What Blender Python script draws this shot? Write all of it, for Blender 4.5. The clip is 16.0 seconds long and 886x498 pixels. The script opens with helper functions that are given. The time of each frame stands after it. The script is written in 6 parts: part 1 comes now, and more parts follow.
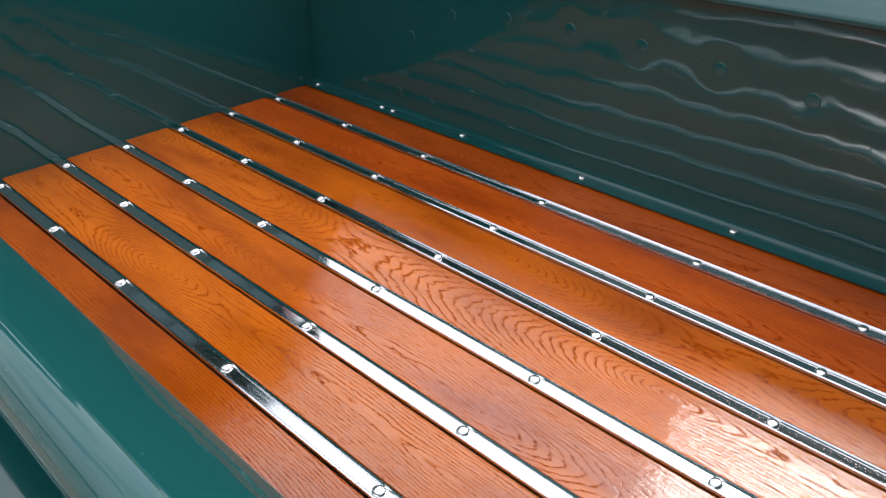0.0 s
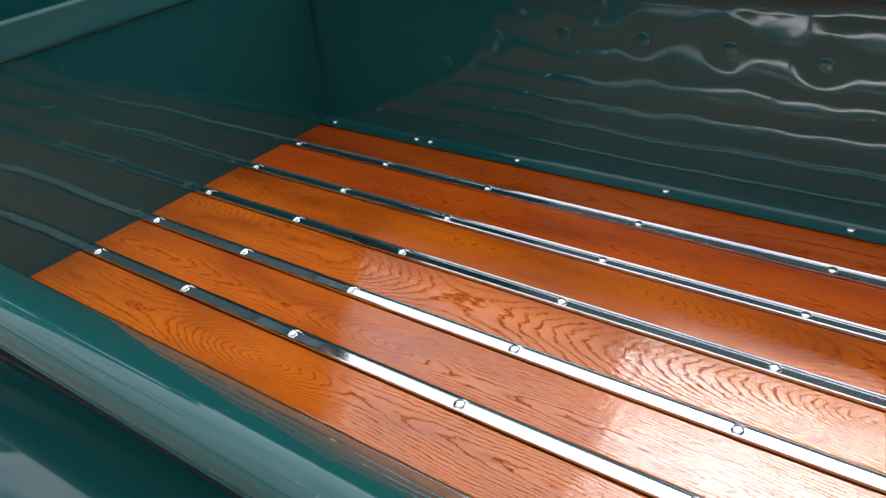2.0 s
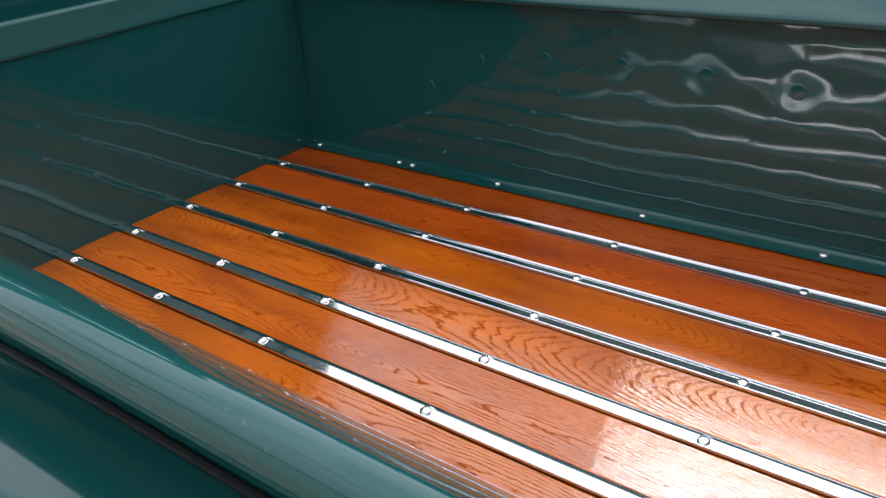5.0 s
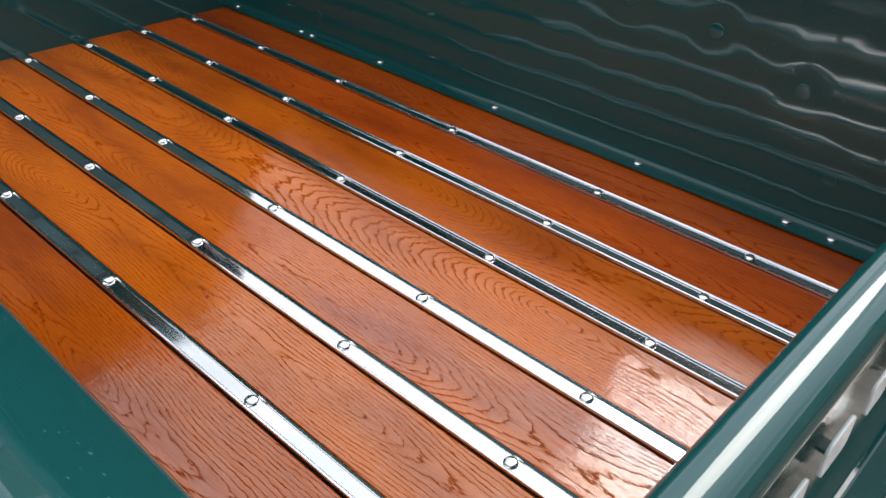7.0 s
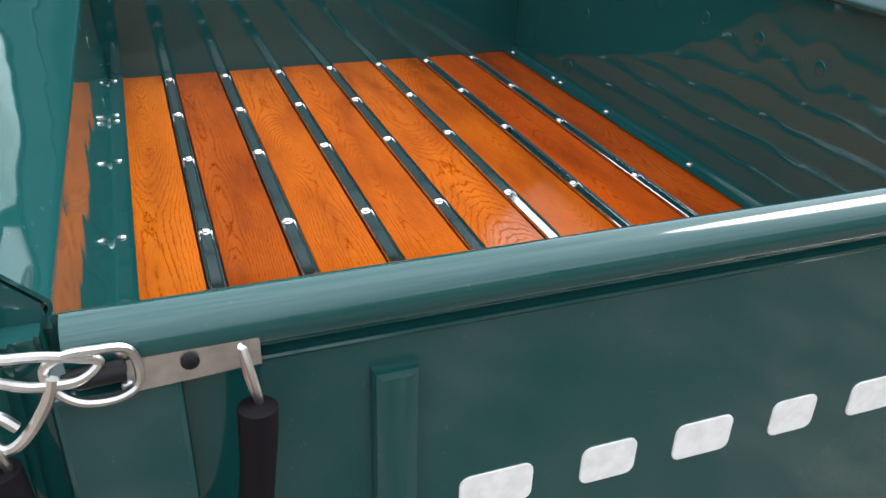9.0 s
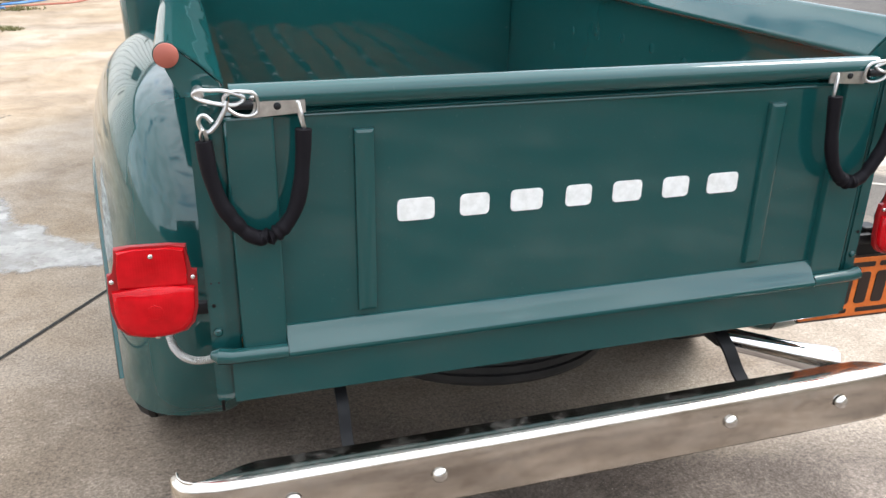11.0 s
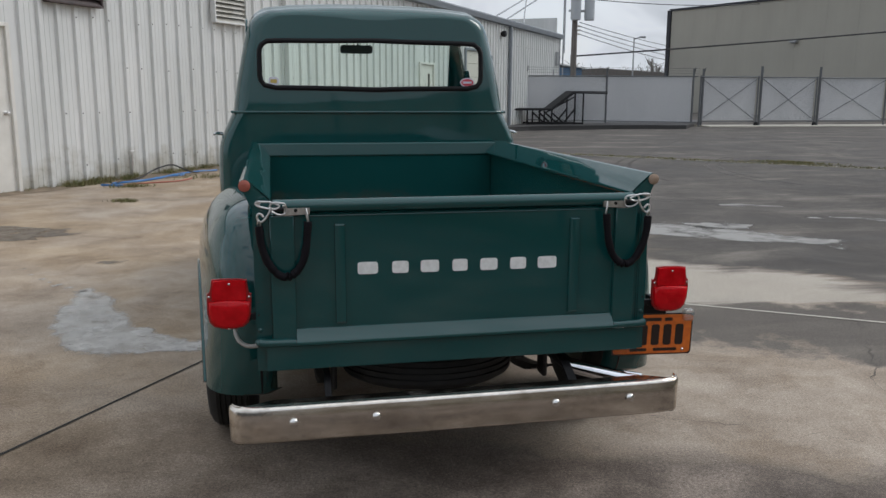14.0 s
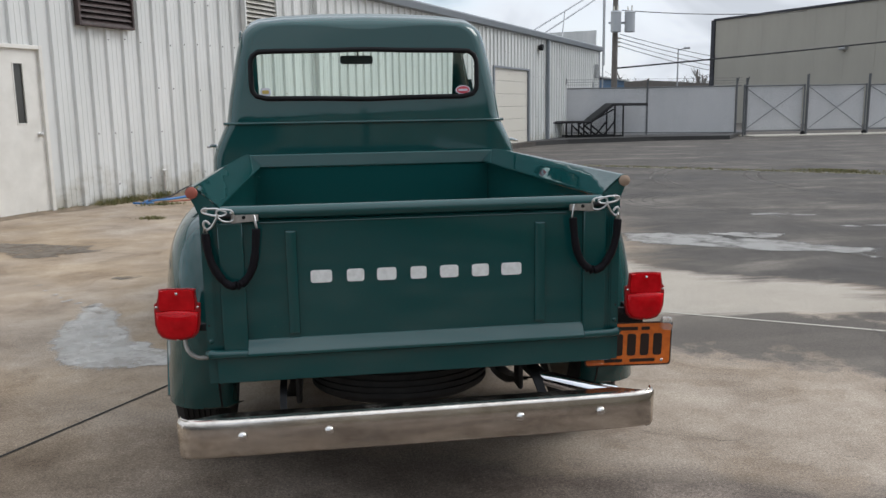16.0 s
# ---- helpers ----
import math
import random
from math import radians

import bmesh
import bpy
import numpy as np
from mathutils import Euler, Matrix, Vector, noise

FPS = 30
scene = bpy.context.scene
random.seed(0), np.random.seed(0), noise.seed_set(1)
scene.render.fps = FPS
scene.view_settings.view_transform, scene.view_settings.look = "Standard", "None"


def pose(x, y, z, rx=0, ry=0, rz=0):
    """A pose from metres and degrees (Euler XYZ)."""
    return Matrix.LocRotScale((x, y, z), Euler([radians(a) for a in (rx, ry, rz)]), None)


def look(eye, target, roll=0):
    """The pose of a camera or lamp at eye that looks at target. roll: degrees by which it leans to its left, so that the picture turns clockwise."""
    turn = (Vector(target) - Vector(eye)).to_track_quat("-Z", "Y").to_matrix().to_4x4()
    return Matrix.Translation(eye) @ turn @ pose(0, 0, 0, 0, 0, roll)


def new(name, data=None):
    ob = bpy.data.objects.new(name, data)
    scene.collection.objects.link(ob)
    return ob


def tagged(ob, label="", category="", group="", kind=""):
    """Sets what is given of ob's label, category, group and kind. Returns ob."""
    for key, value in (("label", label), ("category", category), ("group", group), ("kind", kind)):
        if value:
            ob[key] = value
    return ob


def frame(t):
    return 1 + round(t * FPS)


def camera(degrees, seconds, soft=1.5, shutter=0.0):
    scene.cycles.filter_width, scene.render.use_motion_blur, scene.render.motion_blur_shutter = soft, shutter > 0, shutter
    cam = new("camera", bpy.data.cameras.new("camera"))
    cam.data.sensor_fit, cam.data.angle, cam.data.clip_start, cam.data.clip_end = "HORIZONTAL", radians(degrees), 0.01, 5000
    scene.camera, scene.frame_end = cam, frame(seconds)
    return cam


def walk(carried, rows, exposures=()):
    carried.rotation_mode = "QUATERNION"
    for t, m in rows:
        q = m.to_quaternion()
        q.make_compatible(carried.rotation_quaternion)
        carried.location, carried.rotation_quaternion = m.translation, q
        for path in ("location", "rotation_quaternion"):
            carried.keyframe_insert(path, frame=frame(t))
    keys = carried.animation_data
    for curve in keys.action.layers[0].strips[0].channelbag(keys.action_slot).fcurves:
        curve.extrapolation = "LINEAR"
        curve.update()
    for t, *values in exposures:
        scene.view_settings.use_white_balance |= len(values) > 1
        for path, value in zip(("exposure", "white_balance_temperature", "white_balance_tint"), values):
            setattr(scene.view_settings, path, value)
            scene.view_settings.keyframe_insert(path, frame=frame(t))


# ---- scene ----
cam = camera(56.7, 16.0)
PATH = [
    (0, (-0.767, -0.022, 1.391), (0.425, 1.233, 0.388), -1.9),
    (0.5, (-0.832, 0.052, 1.4), (0.46, 1.176, 0.366), -3.0),
    (1, (-0.799, 0.091, 1.403), (0.48, 1.203, 0.342), -4.4),
    (1.5, (-0.845, 0.219, 1.423), (0.443, 1.319, 0.36), -5.5),
    (2, (-0.881, 0.344, 1.436), (0.43, 1.456, 0.415), -6.8),
    (2.5, (-0.902, 0.407, 1.45), (0.42, 1.529, 0.453), -4.8),
    (3, (-0.91, 0.432, 1.454), (0.455, 1.583, 0.553), -3.4),
    (3.2, (-0.908, 0.428, 1.445), (0.441, 1.619, 0.572), -3.4),
    (5.3, (-0.889, 0.23, 1.371), (0.487, 1.349, 0.447), -4.7),
    (5.5, (-0.886, 0.157, 1.366), (0.484, 1.278, 0.434), -4.7),
    (6, (-0.877, -0.048, 1.352), (0.434, 1.039, 0.303), -3.9),
    (6.5, (-0.816, -0.118, 1.348), (0.459, 0.953, 0.24), -1.3),
    (7, (-0.712, -0.098, 1.341), (0.517, 1.028, 0.235), 1.8),
    (7.5, (-0.621, -0.134, 1.325), (0.356, 1.215, 0.217), 0.8),
    (8, (-0.519, -0.242, 1.326), (0.238, 1.243, 0.221), 1.7),
    (8.2, (-0.503, -0.268, 1.324), (0.168, 1.269, 0.235), 1.4),
    (10.3, (-0.601, -0.98, 1.296), (0.009, 0.746, 0.491), 1.6),
    (10.5, (-0.605, -1.06, 1.298), (-0.002, 0.669, 0.494), 1.9),
    (11, (-0.647, -1.285, 1.299), (-0.106, 0.474, 0.515), 0.9),
    (11.5, (-0.714, -1.522, 1.294), (-0.192, 0.256, 0.54), 0.9),
    (12, (-0.684, -1.742, 1.287), (-0.175, 0.049, 0.557), 1.5),
    (12.5, (-0.646, -1.997, 1.309), (-0.166, -0.17, 0.652), 1.5),
    (13, (-0.673, -2.234, 1.322), (-0.217, -0.354, 0.815), 0.8),
    (13.5, (-0.683, -2.445, 1.358), (-0.25, -0.538, 0.936), 0.6),
    (14, (-0.596, -2.592, 1.367), (-0.195, -0.669, 0.993), 0.3),
    (14.5, (-0.477, -2.73, 1.357), (-0.105, -0.797, 1.006), 0.6),
    (15, (-0.423, -2.725, 1.344), (-0.081, -0.784, 1.001), 0.2),
    (15.5, (-0.385, -2.594, 1.329), (-0.07, -0.65, 0.981), -0.3),
    (16, (-0.298, -2.545, 1.317), (-0.008, -0.595, 0.982), -0.9),
]
walk(cam, [(t, look(eye, target, roll)) for t, eye, target, roll in PATH],
     [(0.0, 0.5, 6350, 10), (0.5, 0.06, 6350, 10), (1.0, 0.11, 6350, 10), (2.0, 0.29, 6350, 10), (2.5, 0.37, 6350, 10), (3.0, 0.52, 6350, 10), (5.5, 0.32, 6350, 10), (6.5, 0.2, 6350, 10), (7.5, 0.25, 6350, 10), (8.2, 0.44, 6350, 10), (10.3, 1.28, 6330, 10), (11.0, 1.08, 6330, 10), (12.0, 0.87, 6330, 10), (12.5, 0.77, 6330, 10), (13.0, 0.44, 6280, 10), (13.5, 0.22, 6280, 10), (14.0, -0.45, 6280, 10), (14.5, -0.68, 6280, 10), (15.0, -0.32, 6280, 10), (15.3, -0.24, 6280, 10), (16.0, -0.19, 6280, 10)])

# ---- light ----
SUN_AZ, SUN_EL = 82.0, 42.0          # degrees clockwise from +y, and above the horizon
world = bpy.data.worlds.new("sky")
scene.world = world
world.use_nodes = True
wn, wl = world.node_tree.nodes, world.node_tree.links
wn.clear()
w_out = wn.new("ShaderNodeOutputWorld")
w_bg = wn.new("ShaderNodeBackground")
w_sky = wn.new("ShaderNodeTexSky")
w_sky.sky_type = "NISHITA"
w_sky.sun_disc = False
w_sky.sun_elevation = radians(SUN_EL)
w_sky.sun_rotation = radians(SUN_AZ)
w_sky.dust_density = 2.0
w_gain = wn.new("ShaderNodeVectorMath")
w_gain.operation = "SCALE"
w_gain.inputs["Scale"].default_value = 0.10
w_tc = wn.new("ShaderNodeTexCoord")
w_map = wn.new("ShaderNodeMapping")
w_map.inputs["Scale"].default_value = (1.0, 1.0, 2.2)
w_n = wn.new("ShaderNodeTexNoise")
w_n.inputs["Scale"].default_value = 2.6
w_n.inputs["Detail"].default_value = 5.0
w_n.inputs["Roughness"].default_value = 0.55
w_n.inputs["Distortion"].default_value = 0.6
w_cover = wn.new("ShaderNodeValToRGB")
w_cover.color_ramp.elements[0].position = 0.28
w_cover.color_ramp.elements[1].position = 0.50
w_cloud = wn.new("ShaderNodeValToRGB")
w_cloud.color_ramp.elements[0].position = 0.39
w_cloud.color_ramp.elements[0].color = (1.05, 1.08, 1.12, 1)
w_cloud.color_ramp.elements[1].position = 0.58
w_cloud.color_ramp.elements[1].color = (0.58, 0.61, 0.65, 1)
w_mix = wn.new("ShaderNodeMix")
w_mix.data_type = "RGBA"
wl.new(w_tc.outputs["Generated"], w_map.inputs["Vector"])
wl.new(w_map.outputs["Vector"], w_n.inputs["Vector"])
wl.new(w_n.outputs["Fac"], w_cover.inputs["Fac"])
wl.new(w_n.outputs["Fac"], w_cloud.inputs["Fac"])
wl.new(w_sky.outputs["Color"], w_gain.inputs[0])
wl.new(w_cover.outputs["Color"], w_mix.inputs["Factor"])
wl.new(w_gain.outputs["Vector"], w_mix.inputs["A"])
w_bw = wn.new("ShaderNodeRGBToBW")
w_glow = wn.new("ShaderNodeMath")
w_glow.operation = "MULTIPLY_ADD"
w_glow.inputs[1].default_value = 0.30
w_glow.inputs[2].default_value = 0.80
w_lit = wn.new("ShaderNodeVectorMath")
w_lit.operation = "SCALE"
wl.new(w_gain.outputs["Vector"], w_bw.inputs["Color"])
wl.new(w_bw.outputs["Val"], w_glow.inputs[0])
wl.new(w_cloud.outputs["Color"], w_lit.inputs[0])
w_dir = wn.new("ShaderNodeSeparateXYZ")
wl.new(w_tc.outputs["Generated"], w_dir.inputs[0])
w_sq = wn.new("ShaderNodeMath")
w_sq.operation = "MULTIPLY"
wl.new(w_dir.outputs["Z"], w_sq.inputs[0])
wl.new(w_dir.outputs["Z"], w_sq.inputs[1])
w_high = wn.new("ShaderNodeMath")        # an overcast sky is brighter toward the zenith
w_high.operation = "MULTIPLY_ADD"
w_high.inputs[1].default_value = 0.78
w_high.inputs[2].default_value = 0.80
wl.new(w_sq.outputs["Value"], w_high.inputs[0])
w_all = wn.new("ShaderNodeMath")
w_all.operation = "MULTIPLY"
wl.new(w_glow.outputs["Value"], w_all.inputs[0])
wl.new(w_high.outputs["Value"], w_all.inputs[1])
wl.new(w_all.outputs["Value"], w_lit.inputs["Scale"])
wl.new(w_lit.outputs["Vector"], w_mix.inputs["B"])
wl.new(w_mix.outputs["Result"], w_bg.inputs["Color"])
w_bg.inputs["Strength"].default_value = 1.6
wl.new(w_bg.outputs["Background"], w_out.inputs["Surface"])

sun_data = bpy.data.lights.new("sun", "SUN")
sun_data.energy = 1.4
sun_data.angle = radians(28)
sun_data.color = (1.0, 0.96, 0.90)
sun = new("sun", sun_data)
_a, _e = radians(SUN_AZ), radians(SUN_EL)
sun.matrix_world = look((30 * math.sin(_a) * math.cos(_e), 30 * math.cos(_a) * math.cos(_e), 30 * math.sin(_e)), (0, 0, 0))


# ---- materials ----
class Mat:
    """A small node graph builder round one Principled shader."""

    def __init__(self, name, color=(0.5, 0.5, 0.5), rough=0.5, metal=0.0, coat=0.0, coat_rough=0.03, spec=0.5):
        self.m = bpy.data.materials.new(name)
        self.m.use_nodes = True
        self.n, self.l = self.m.node_tree.nodes, self.m.node_tree.links
        self.b = self.n["Principled BSDF"]
        self.b.inputs["Base Color"].default_value = (*color, 1)
        self.b.inputs["Roughness"].default_value = rough
        self.b.inputs["Metallic"].default_value = metal
        self.b.inputs["Coat Weight"].default_value = coat
        self.b.inputs["Coat Roughness"].default_value = coat_rough
        self.b.inputs["Specular IOR Level"].default_value = spec
        self.tc = self.n.new("ShaderNodeTexCoord")

    def link(self, a, b):
        self.l.new(a, b)

    def vec(self, scale=(1, 1, 1), rot=(0, 0, 0), loc=(0, 0, 0), source="Object"):
        mp = self.n.new("ShaderNodeMapping")
        mp.inputs["Scale"].default_value = scale
        mp.inputs["Rotation"].default_value = [radians(a) for a in rot]
        mp.inputs["Location"].default_value = loc
        self.link(self.tc.outputs[source], mp.inputs["Vector"])
        return mp.outputs["Vector"]

    def noise(self, scale=5.0, detail=4.0, rough=0.55, vec=None, distortion=0.0):
        t = self.n.new("ShaderNodeTexNoise")
        t.inputs["Scale"].default_value = scale
        t.inputs["Detail"].default_value = detail
        t.inputs["Roughness"].default_value = rough
        t.inputs["Distortion"].default_value = distortion
        self.link(vec if vec is not None else self.tc.outputs["Object"], t.inputs["Vector"])
        return t.outputs["Fac"]

    def ramp(self, fac, stops):
        r = self.n.new("ShaderNodeValToRGB")
        e = r.color_ramp.elements
        while len(e) < len(stops):
            e.new(0.5)
        for el, (p, c) in zip(e, stops):
            el.position = p
            el.color = (c, c, c, 1) if isinstance(c, (int, float)) else (*c, 1)
        self.link(fac, r.inputs["Fac"])
        return r.outputs["Color"]

    def math(self, op, a, b=0.0, c=None):
        m = self.n.new("ShaderNodeMath")
        m.operation = op
        for i, v in enumerate((a, b) if c is None else (a, b, c)):
            if isinstance(v, (int, float)):
                m.inputs[i].default_value = v
            else:
                self.link(v, m.inputs[i])
        return m.outputs[0]

    def mix(self, fac, a, b, mode="MIX"):
        m = self.n.new("ShaderNodeMix")
        m.data_type = "RGBA"
        m.blend_type = mode
        for key, v in (("Factor", fac), ("A", a), ("B", b)):
            if isinstance(v, (int, float)):
                m.inputs[key].default_value = v if key == "Factor" else (v, v, v, 1)
            elif isinstance(v, tuple):
                m.inputs[key].default_value = (*v, 1)
            else:
                self.link(v, m.inputs[key])
        return m.outputs["Result"]

    def xyz(self, vec):
        s = self.n.new("ShaderNodeSeparateXYZ")
        self.link(vec, s.inputs[0])
        return s.outputs

    def rand(self):
        return self.n.new("ShaderNodeObjectInfo").outputs["Random"]

    def color(self, c):
        self.link(c, self.b.inputs["Base Color"])
        return self

    def rough(self, r):
        self.link(r, self.b.inputs["Roughness"])
        return self

    def bump(self, height, strength=0.2, dist=0.01, coat=False):
        bp = self.n.new("ShaderNodeBump")
        bp.inputs["Strength"].default_value = strength
        bp.inputs["Distance"].default_value = dist
        self.link(height, bp.inputs["Height"])
        self.link(bp.outputs["Normal"], self.b.inputs["Normal"])
        if coat:
            self.link(bp.outputs["Normal"], self.b.inputs["Coat Normal"])
        return self


PLUGS = ((1.603, 0.647), (1.553, 0.806), (1.402, 0.883), (1.226, 0.904), (1.044, 0.910), (0.865, 0.908), (0.692, 0.896), (0.512, 0.878), (0.341, 0.818), (0.255, 0.688))


def paint_material(name, wave, dust, dimples=()):
    m = Mat(name, (0.009, 0.062, 0.056), 0.4, 0.0, 1.0, 0.02, 0.0)
    m.b.inputs["Coat IOR"].default_value = 1.62 if dust < 0.05 else 1.54
    m.b.inputs["Coat Roughness"].default_value = 0.03 if dust > 0.05 else 0.05
    tone = m.ramp(m.noise(1.3, 3), [(0.3, (0.0068, 0.0570, 0.0560)), (0.7, (0.0084, 0.0640, 0.0628))])
    specks = m.ramp(m.noise(210, 1, 0.4), [(0.745, 0.0), (0.775, 1.0)])
    m.color(m.mix(m.math("MULTIPLY", specks, dust), tone, (0.34, 0.38, 0.36)))
    swell = m.math("ADD", m.math("MULTIPLY", m.noise(3.2, 2, 0.4), wave * 0.03), m.math("MULTIPLY", m.noise(15.0, 1, 0.4), wave * 0.0016))
    swell = m.math("ADD", swell, m.math("MULTIPLY", m.noise(420.0, 1, 0.4), 0.0000045))      # orange peel
    if dimples:                             # the sheet is drawn in round its bolts
        flat = m.n.new("ShaderNodeVectorMath")
        flat.operation = "MULTIPLY"
        m.link(m.tc.outputs["Object"], flat.inputs[0])
        flat.inputs[1].default_value = (0.0, 1.0, 1.0)
        near = None
        for y, z in dimples:
            d = m.n.new("ShaderNodeVectorMath")
            d.operation = "DISTANCE"
            m.link(flat.outputs[0], d.inputs[0])
            d.inputs[1].default_value = (0.0, y, z)
            near = d.outputs["Value"] if near is None else m.math("MINIMUM", near, d.outputs["Value"])
        dish = m.n.new("ShaderNodeMapRange")
        dish.interpolation_type = "SMOOTHSTEP"
        m.link(near, dish.inputs["Value"])
        dish.inputs["From Min"].default_value = 0.010
        dish.inputs["From Max"].default_value = 0.062
        dish.inputs["To Min"].default_value = -0.00042
        dish.inputs["To Max"].default_value = 0.0
        swell = m.math("ADD", swell, dish.outputs["Result"])
    m.bump(swell, 1.0, 1.0, coat=True)
    return m.m


PAINT = paint_material("green_paint", 0.022, 0.04)
PAINT_BED = paint_material("green_bed_paint", 0.15, 0.10)
PAINT_SIDE = paint_material("green_bed_side_paint", 0.11, 0.10, PLUGS)

wood = Mat("varnished_oak", (0.4, 0.1, 0.01), 0.5, 0.0, 1.0, 0.035, 0.0)
wood.b.inputs["Coat IOR"].default_value = 1.95
off = wood.n.new("ShaderNodeCombineXYZ")
_r = wood.rand()
wood.link(wood.math("MULTIPLY", _r, 37.0), off.inputs[0])
wood.link(wood.math("MULTIPLY", _r, 91.0), off.inputs[1])


def wood_vec(scale):
    add = wood.n.new("ShaderNodeVectorMath")
    add.operation = "MULTIPLY_ADD"
    wood.link(wood.tc.outputs["Object"], add.inputs[0])
    add.inputs[1].default_value = scale
    wood.link(off.outputs[0], add.inputs[2])
    return add.outputs[0]


# flat-sawn rings: the board cuts a wandering trunk axis, which gives cathedrals and straight edges
_wx = wood.xyz(wood.tc.outputs["Object"])[0]
sway = wood.math("MULTIPLY", wood.math("SUBTRACT", wood.noise(1.0, 2, 0.5, wood_vec((0.0, 1.0, 0.0))), 0.5), 0.10)
tilt = wood.math("MULTIPLY", wood.math("SUBTRACT", wood.math("FRACT", wood.math("MULTIPLY", _r, 13.7)), 0.5), 0.09)
across = wood.math("ADD", wood.math("ADD", _wx, sway), tilt)
depth = wood.math("MULTIPLY", wood.math("SUBTRACT", wood.noise(1.0, 2, 0.5, wood_vec((0.0, 0.62, 3.0))), 0.46), 0.50)
radius = wood.math("SQRT", wood.math("ADD", wood.math("MULTIPLY", across, across), wood.math("MULTIPLY", depth, depth)))
wiggle = wood.math("ADD", wood.math("MULTIPLY", wood.math("SUBTRACT", wood.noise(1.0, 4, 0.65, wood_vec((26.0, 5.5, 26.0))), 0.5), 0.014), wood.math("MULTIPLY", wood.math("SUBTRACT", wood.noise(1.0, 2, 0.6, wood_vec((160.0, 60.0, 160.0))), 0.5), 0.0032))
rings = wood.math("FRACT", wood.math("MULTIPLY", wood.math("ADD", radius, wiggle), 185.0))
early = wood.ramp(rings, [(0.0, 0.30), (0.06, 1.0), (0.17, 0.28), (0.34, 0.04), (0.93, 0.0), (1.0, 0.30)])
pores = wood.ramp(wood.noise(1.0, 3, 0.65, wood_vec((1100.0, 42.0, 1100.0))), [(0.44, 0.0), (0.58, 1.0)])
soft = wood.ramp(wood.noise(1.0, 2, 0.5, wood_vec((9.0, 2.4, 9.0))), [(0.34, 0.32), (0.48, 0.75), (0.60, 1.0)])
grain = wood.math("ADD", wood.math("MULTIPLY", early, 0.62), wood.math("MULTIPLY", wood.math("MULTIPLY", pores, early), 1.0))
grain = wood.math("MINIMUM", wood.math("ADD", wood.math("MULTIPLY", grain, soft), wood.math("MULTIPLY", pores, 0.16)), 1.0)
_tone = wood.n.new("ShaderNodeObjectInfo").outputs["Color"]
light_tone = wood.mix(1.0, _tone, wood.mix(wood.rand(), 0.82, 0.96), "MULTIPLY")
blotch = wood.ramp(wood.noise(1.0, 3, 0.5, wood_vec((9.0, 2.2, 9.0))), [(0.34, (0.66, 0.56, 0.45)), (0.5, (0.95, 0.93, 0.90)), (0.66, (1.15, 1.18, 1.2))])
base = wood.mix(1.0, light_tone, blotch, "MULTIPLY")
wood.color(wood.mix(grain, base, wood.mix(1.0, base, (0.42, 0.27, 0.20), "MULTIPLY")))
ripple = wood.math("ADD", wood.math("MULTIPLY", grain, -0.5), wood.math("MULTIPLY", wood.noise(1.0, 2, 0.5, wood_vec((14.0, 46.0, 14.0))), 0.55))
wood.bump(ripple, 0.11, 0.004, coat=True)
# open pores break the varnish
fleck = wood.ramp(wood.noise(1.0, 3, 0.6, wood_vec((520.0, 16.0, 520.0))), [(0.42, 1.0), (0.62, 0.55)])
wood.link(wood.math("MULTIPLY", fleck, wood.ramp(grain, [(0.17, 1.0), (0.52, 0.06)])), wood.b.inputs["Coat Weight"])
wood.link(wood.ramp(grain, [(0.20, 0.03), (0.72, 0.14)]), wood.b.inputs["Coat Roughness"])
WOOD = wood.m

steel = Mat("polished_stainless", (0.78, 0.78, 0.79), 0.09, 1.0)
steel.rough(steel.ramp(steel.noise(1.0, 3, 0.6, steel.vec((420, 3, 420))), [(0.3, 0.05), (0.75, 0.11)]))
steel.bump(steel.noise(9, 2), 0.05, 0.004)
STEEL = steel.m
bolt = Mat("bolt_steel", (0.75, 0.74, 0.72), 0.2, 1.0)
BOLT = bolt.m
zinc = Mat("zinc_plated_steel", (0.72, 0.71, 0.69), 0.32, 1.0)
zinc.color(zinc.ramp(zinc.noise(60, 3), [(0.3, (0.54, 0.53, 0.515)), (0.7, (0.76, 0.75, 0.73))]))
ZINC = zinc.m
chrome = Mat("brushed_chrome", (0.72, 0.68, 0.62), 0.2, 1.0)
chrome.rough(chrome.ramp(chrome.noise(8, 2, 0.5), [(0.35, 0.15), (0.7, 0.21)]))
# the warm tint puts some of the ground's reflection into the chrome's colour
chrome.color(chrome.ramp(chrome.noise(9, 8, 0.75, chrome.vec((1, 1, 2.0))), [(0.36, (0.53, 0.478, 0.418)), (0.50, (0.68, 0.632, 0.570)), (0.64, (0.78, 0.735, 0.672))]))
chrome.bump(chrome.noise(5, 3), 0.02, 0.01)
# dull water spots and dirt
spot = chrome.ramp(chrome.noise(34, 7, 0.72), [(0.50, 0.0), (0.60, 0.45), (0.72, 0.8)])
spot = chrome.math("MULTIPLY", spot, chrome.ramp(chrome.noise(4.2, 3), [(0.40, 0.15), (0.60, 1.0)]))
chrome.link(chrome.math("SUBTRACT", 1.0, chrome.math("MULTIPLY", spot, 0.16)), chrome.b.inputs["Metallic"])
CHROME = chrome.m
MIRROR_CHROME = Mat("mirror_chrome", (0.82, 0.82, 0.83), 0.06, 1.0).m
black = Mat("black_paint", (0.010, 0.010, 0.011), 0.5, spec=0.25)
black.bump(black.noise(40, 3), 0.15, 0.003)
BLACK = black.m
under = Mat("underbody_black", (0.016, 0.016, 0.017), 0.6)
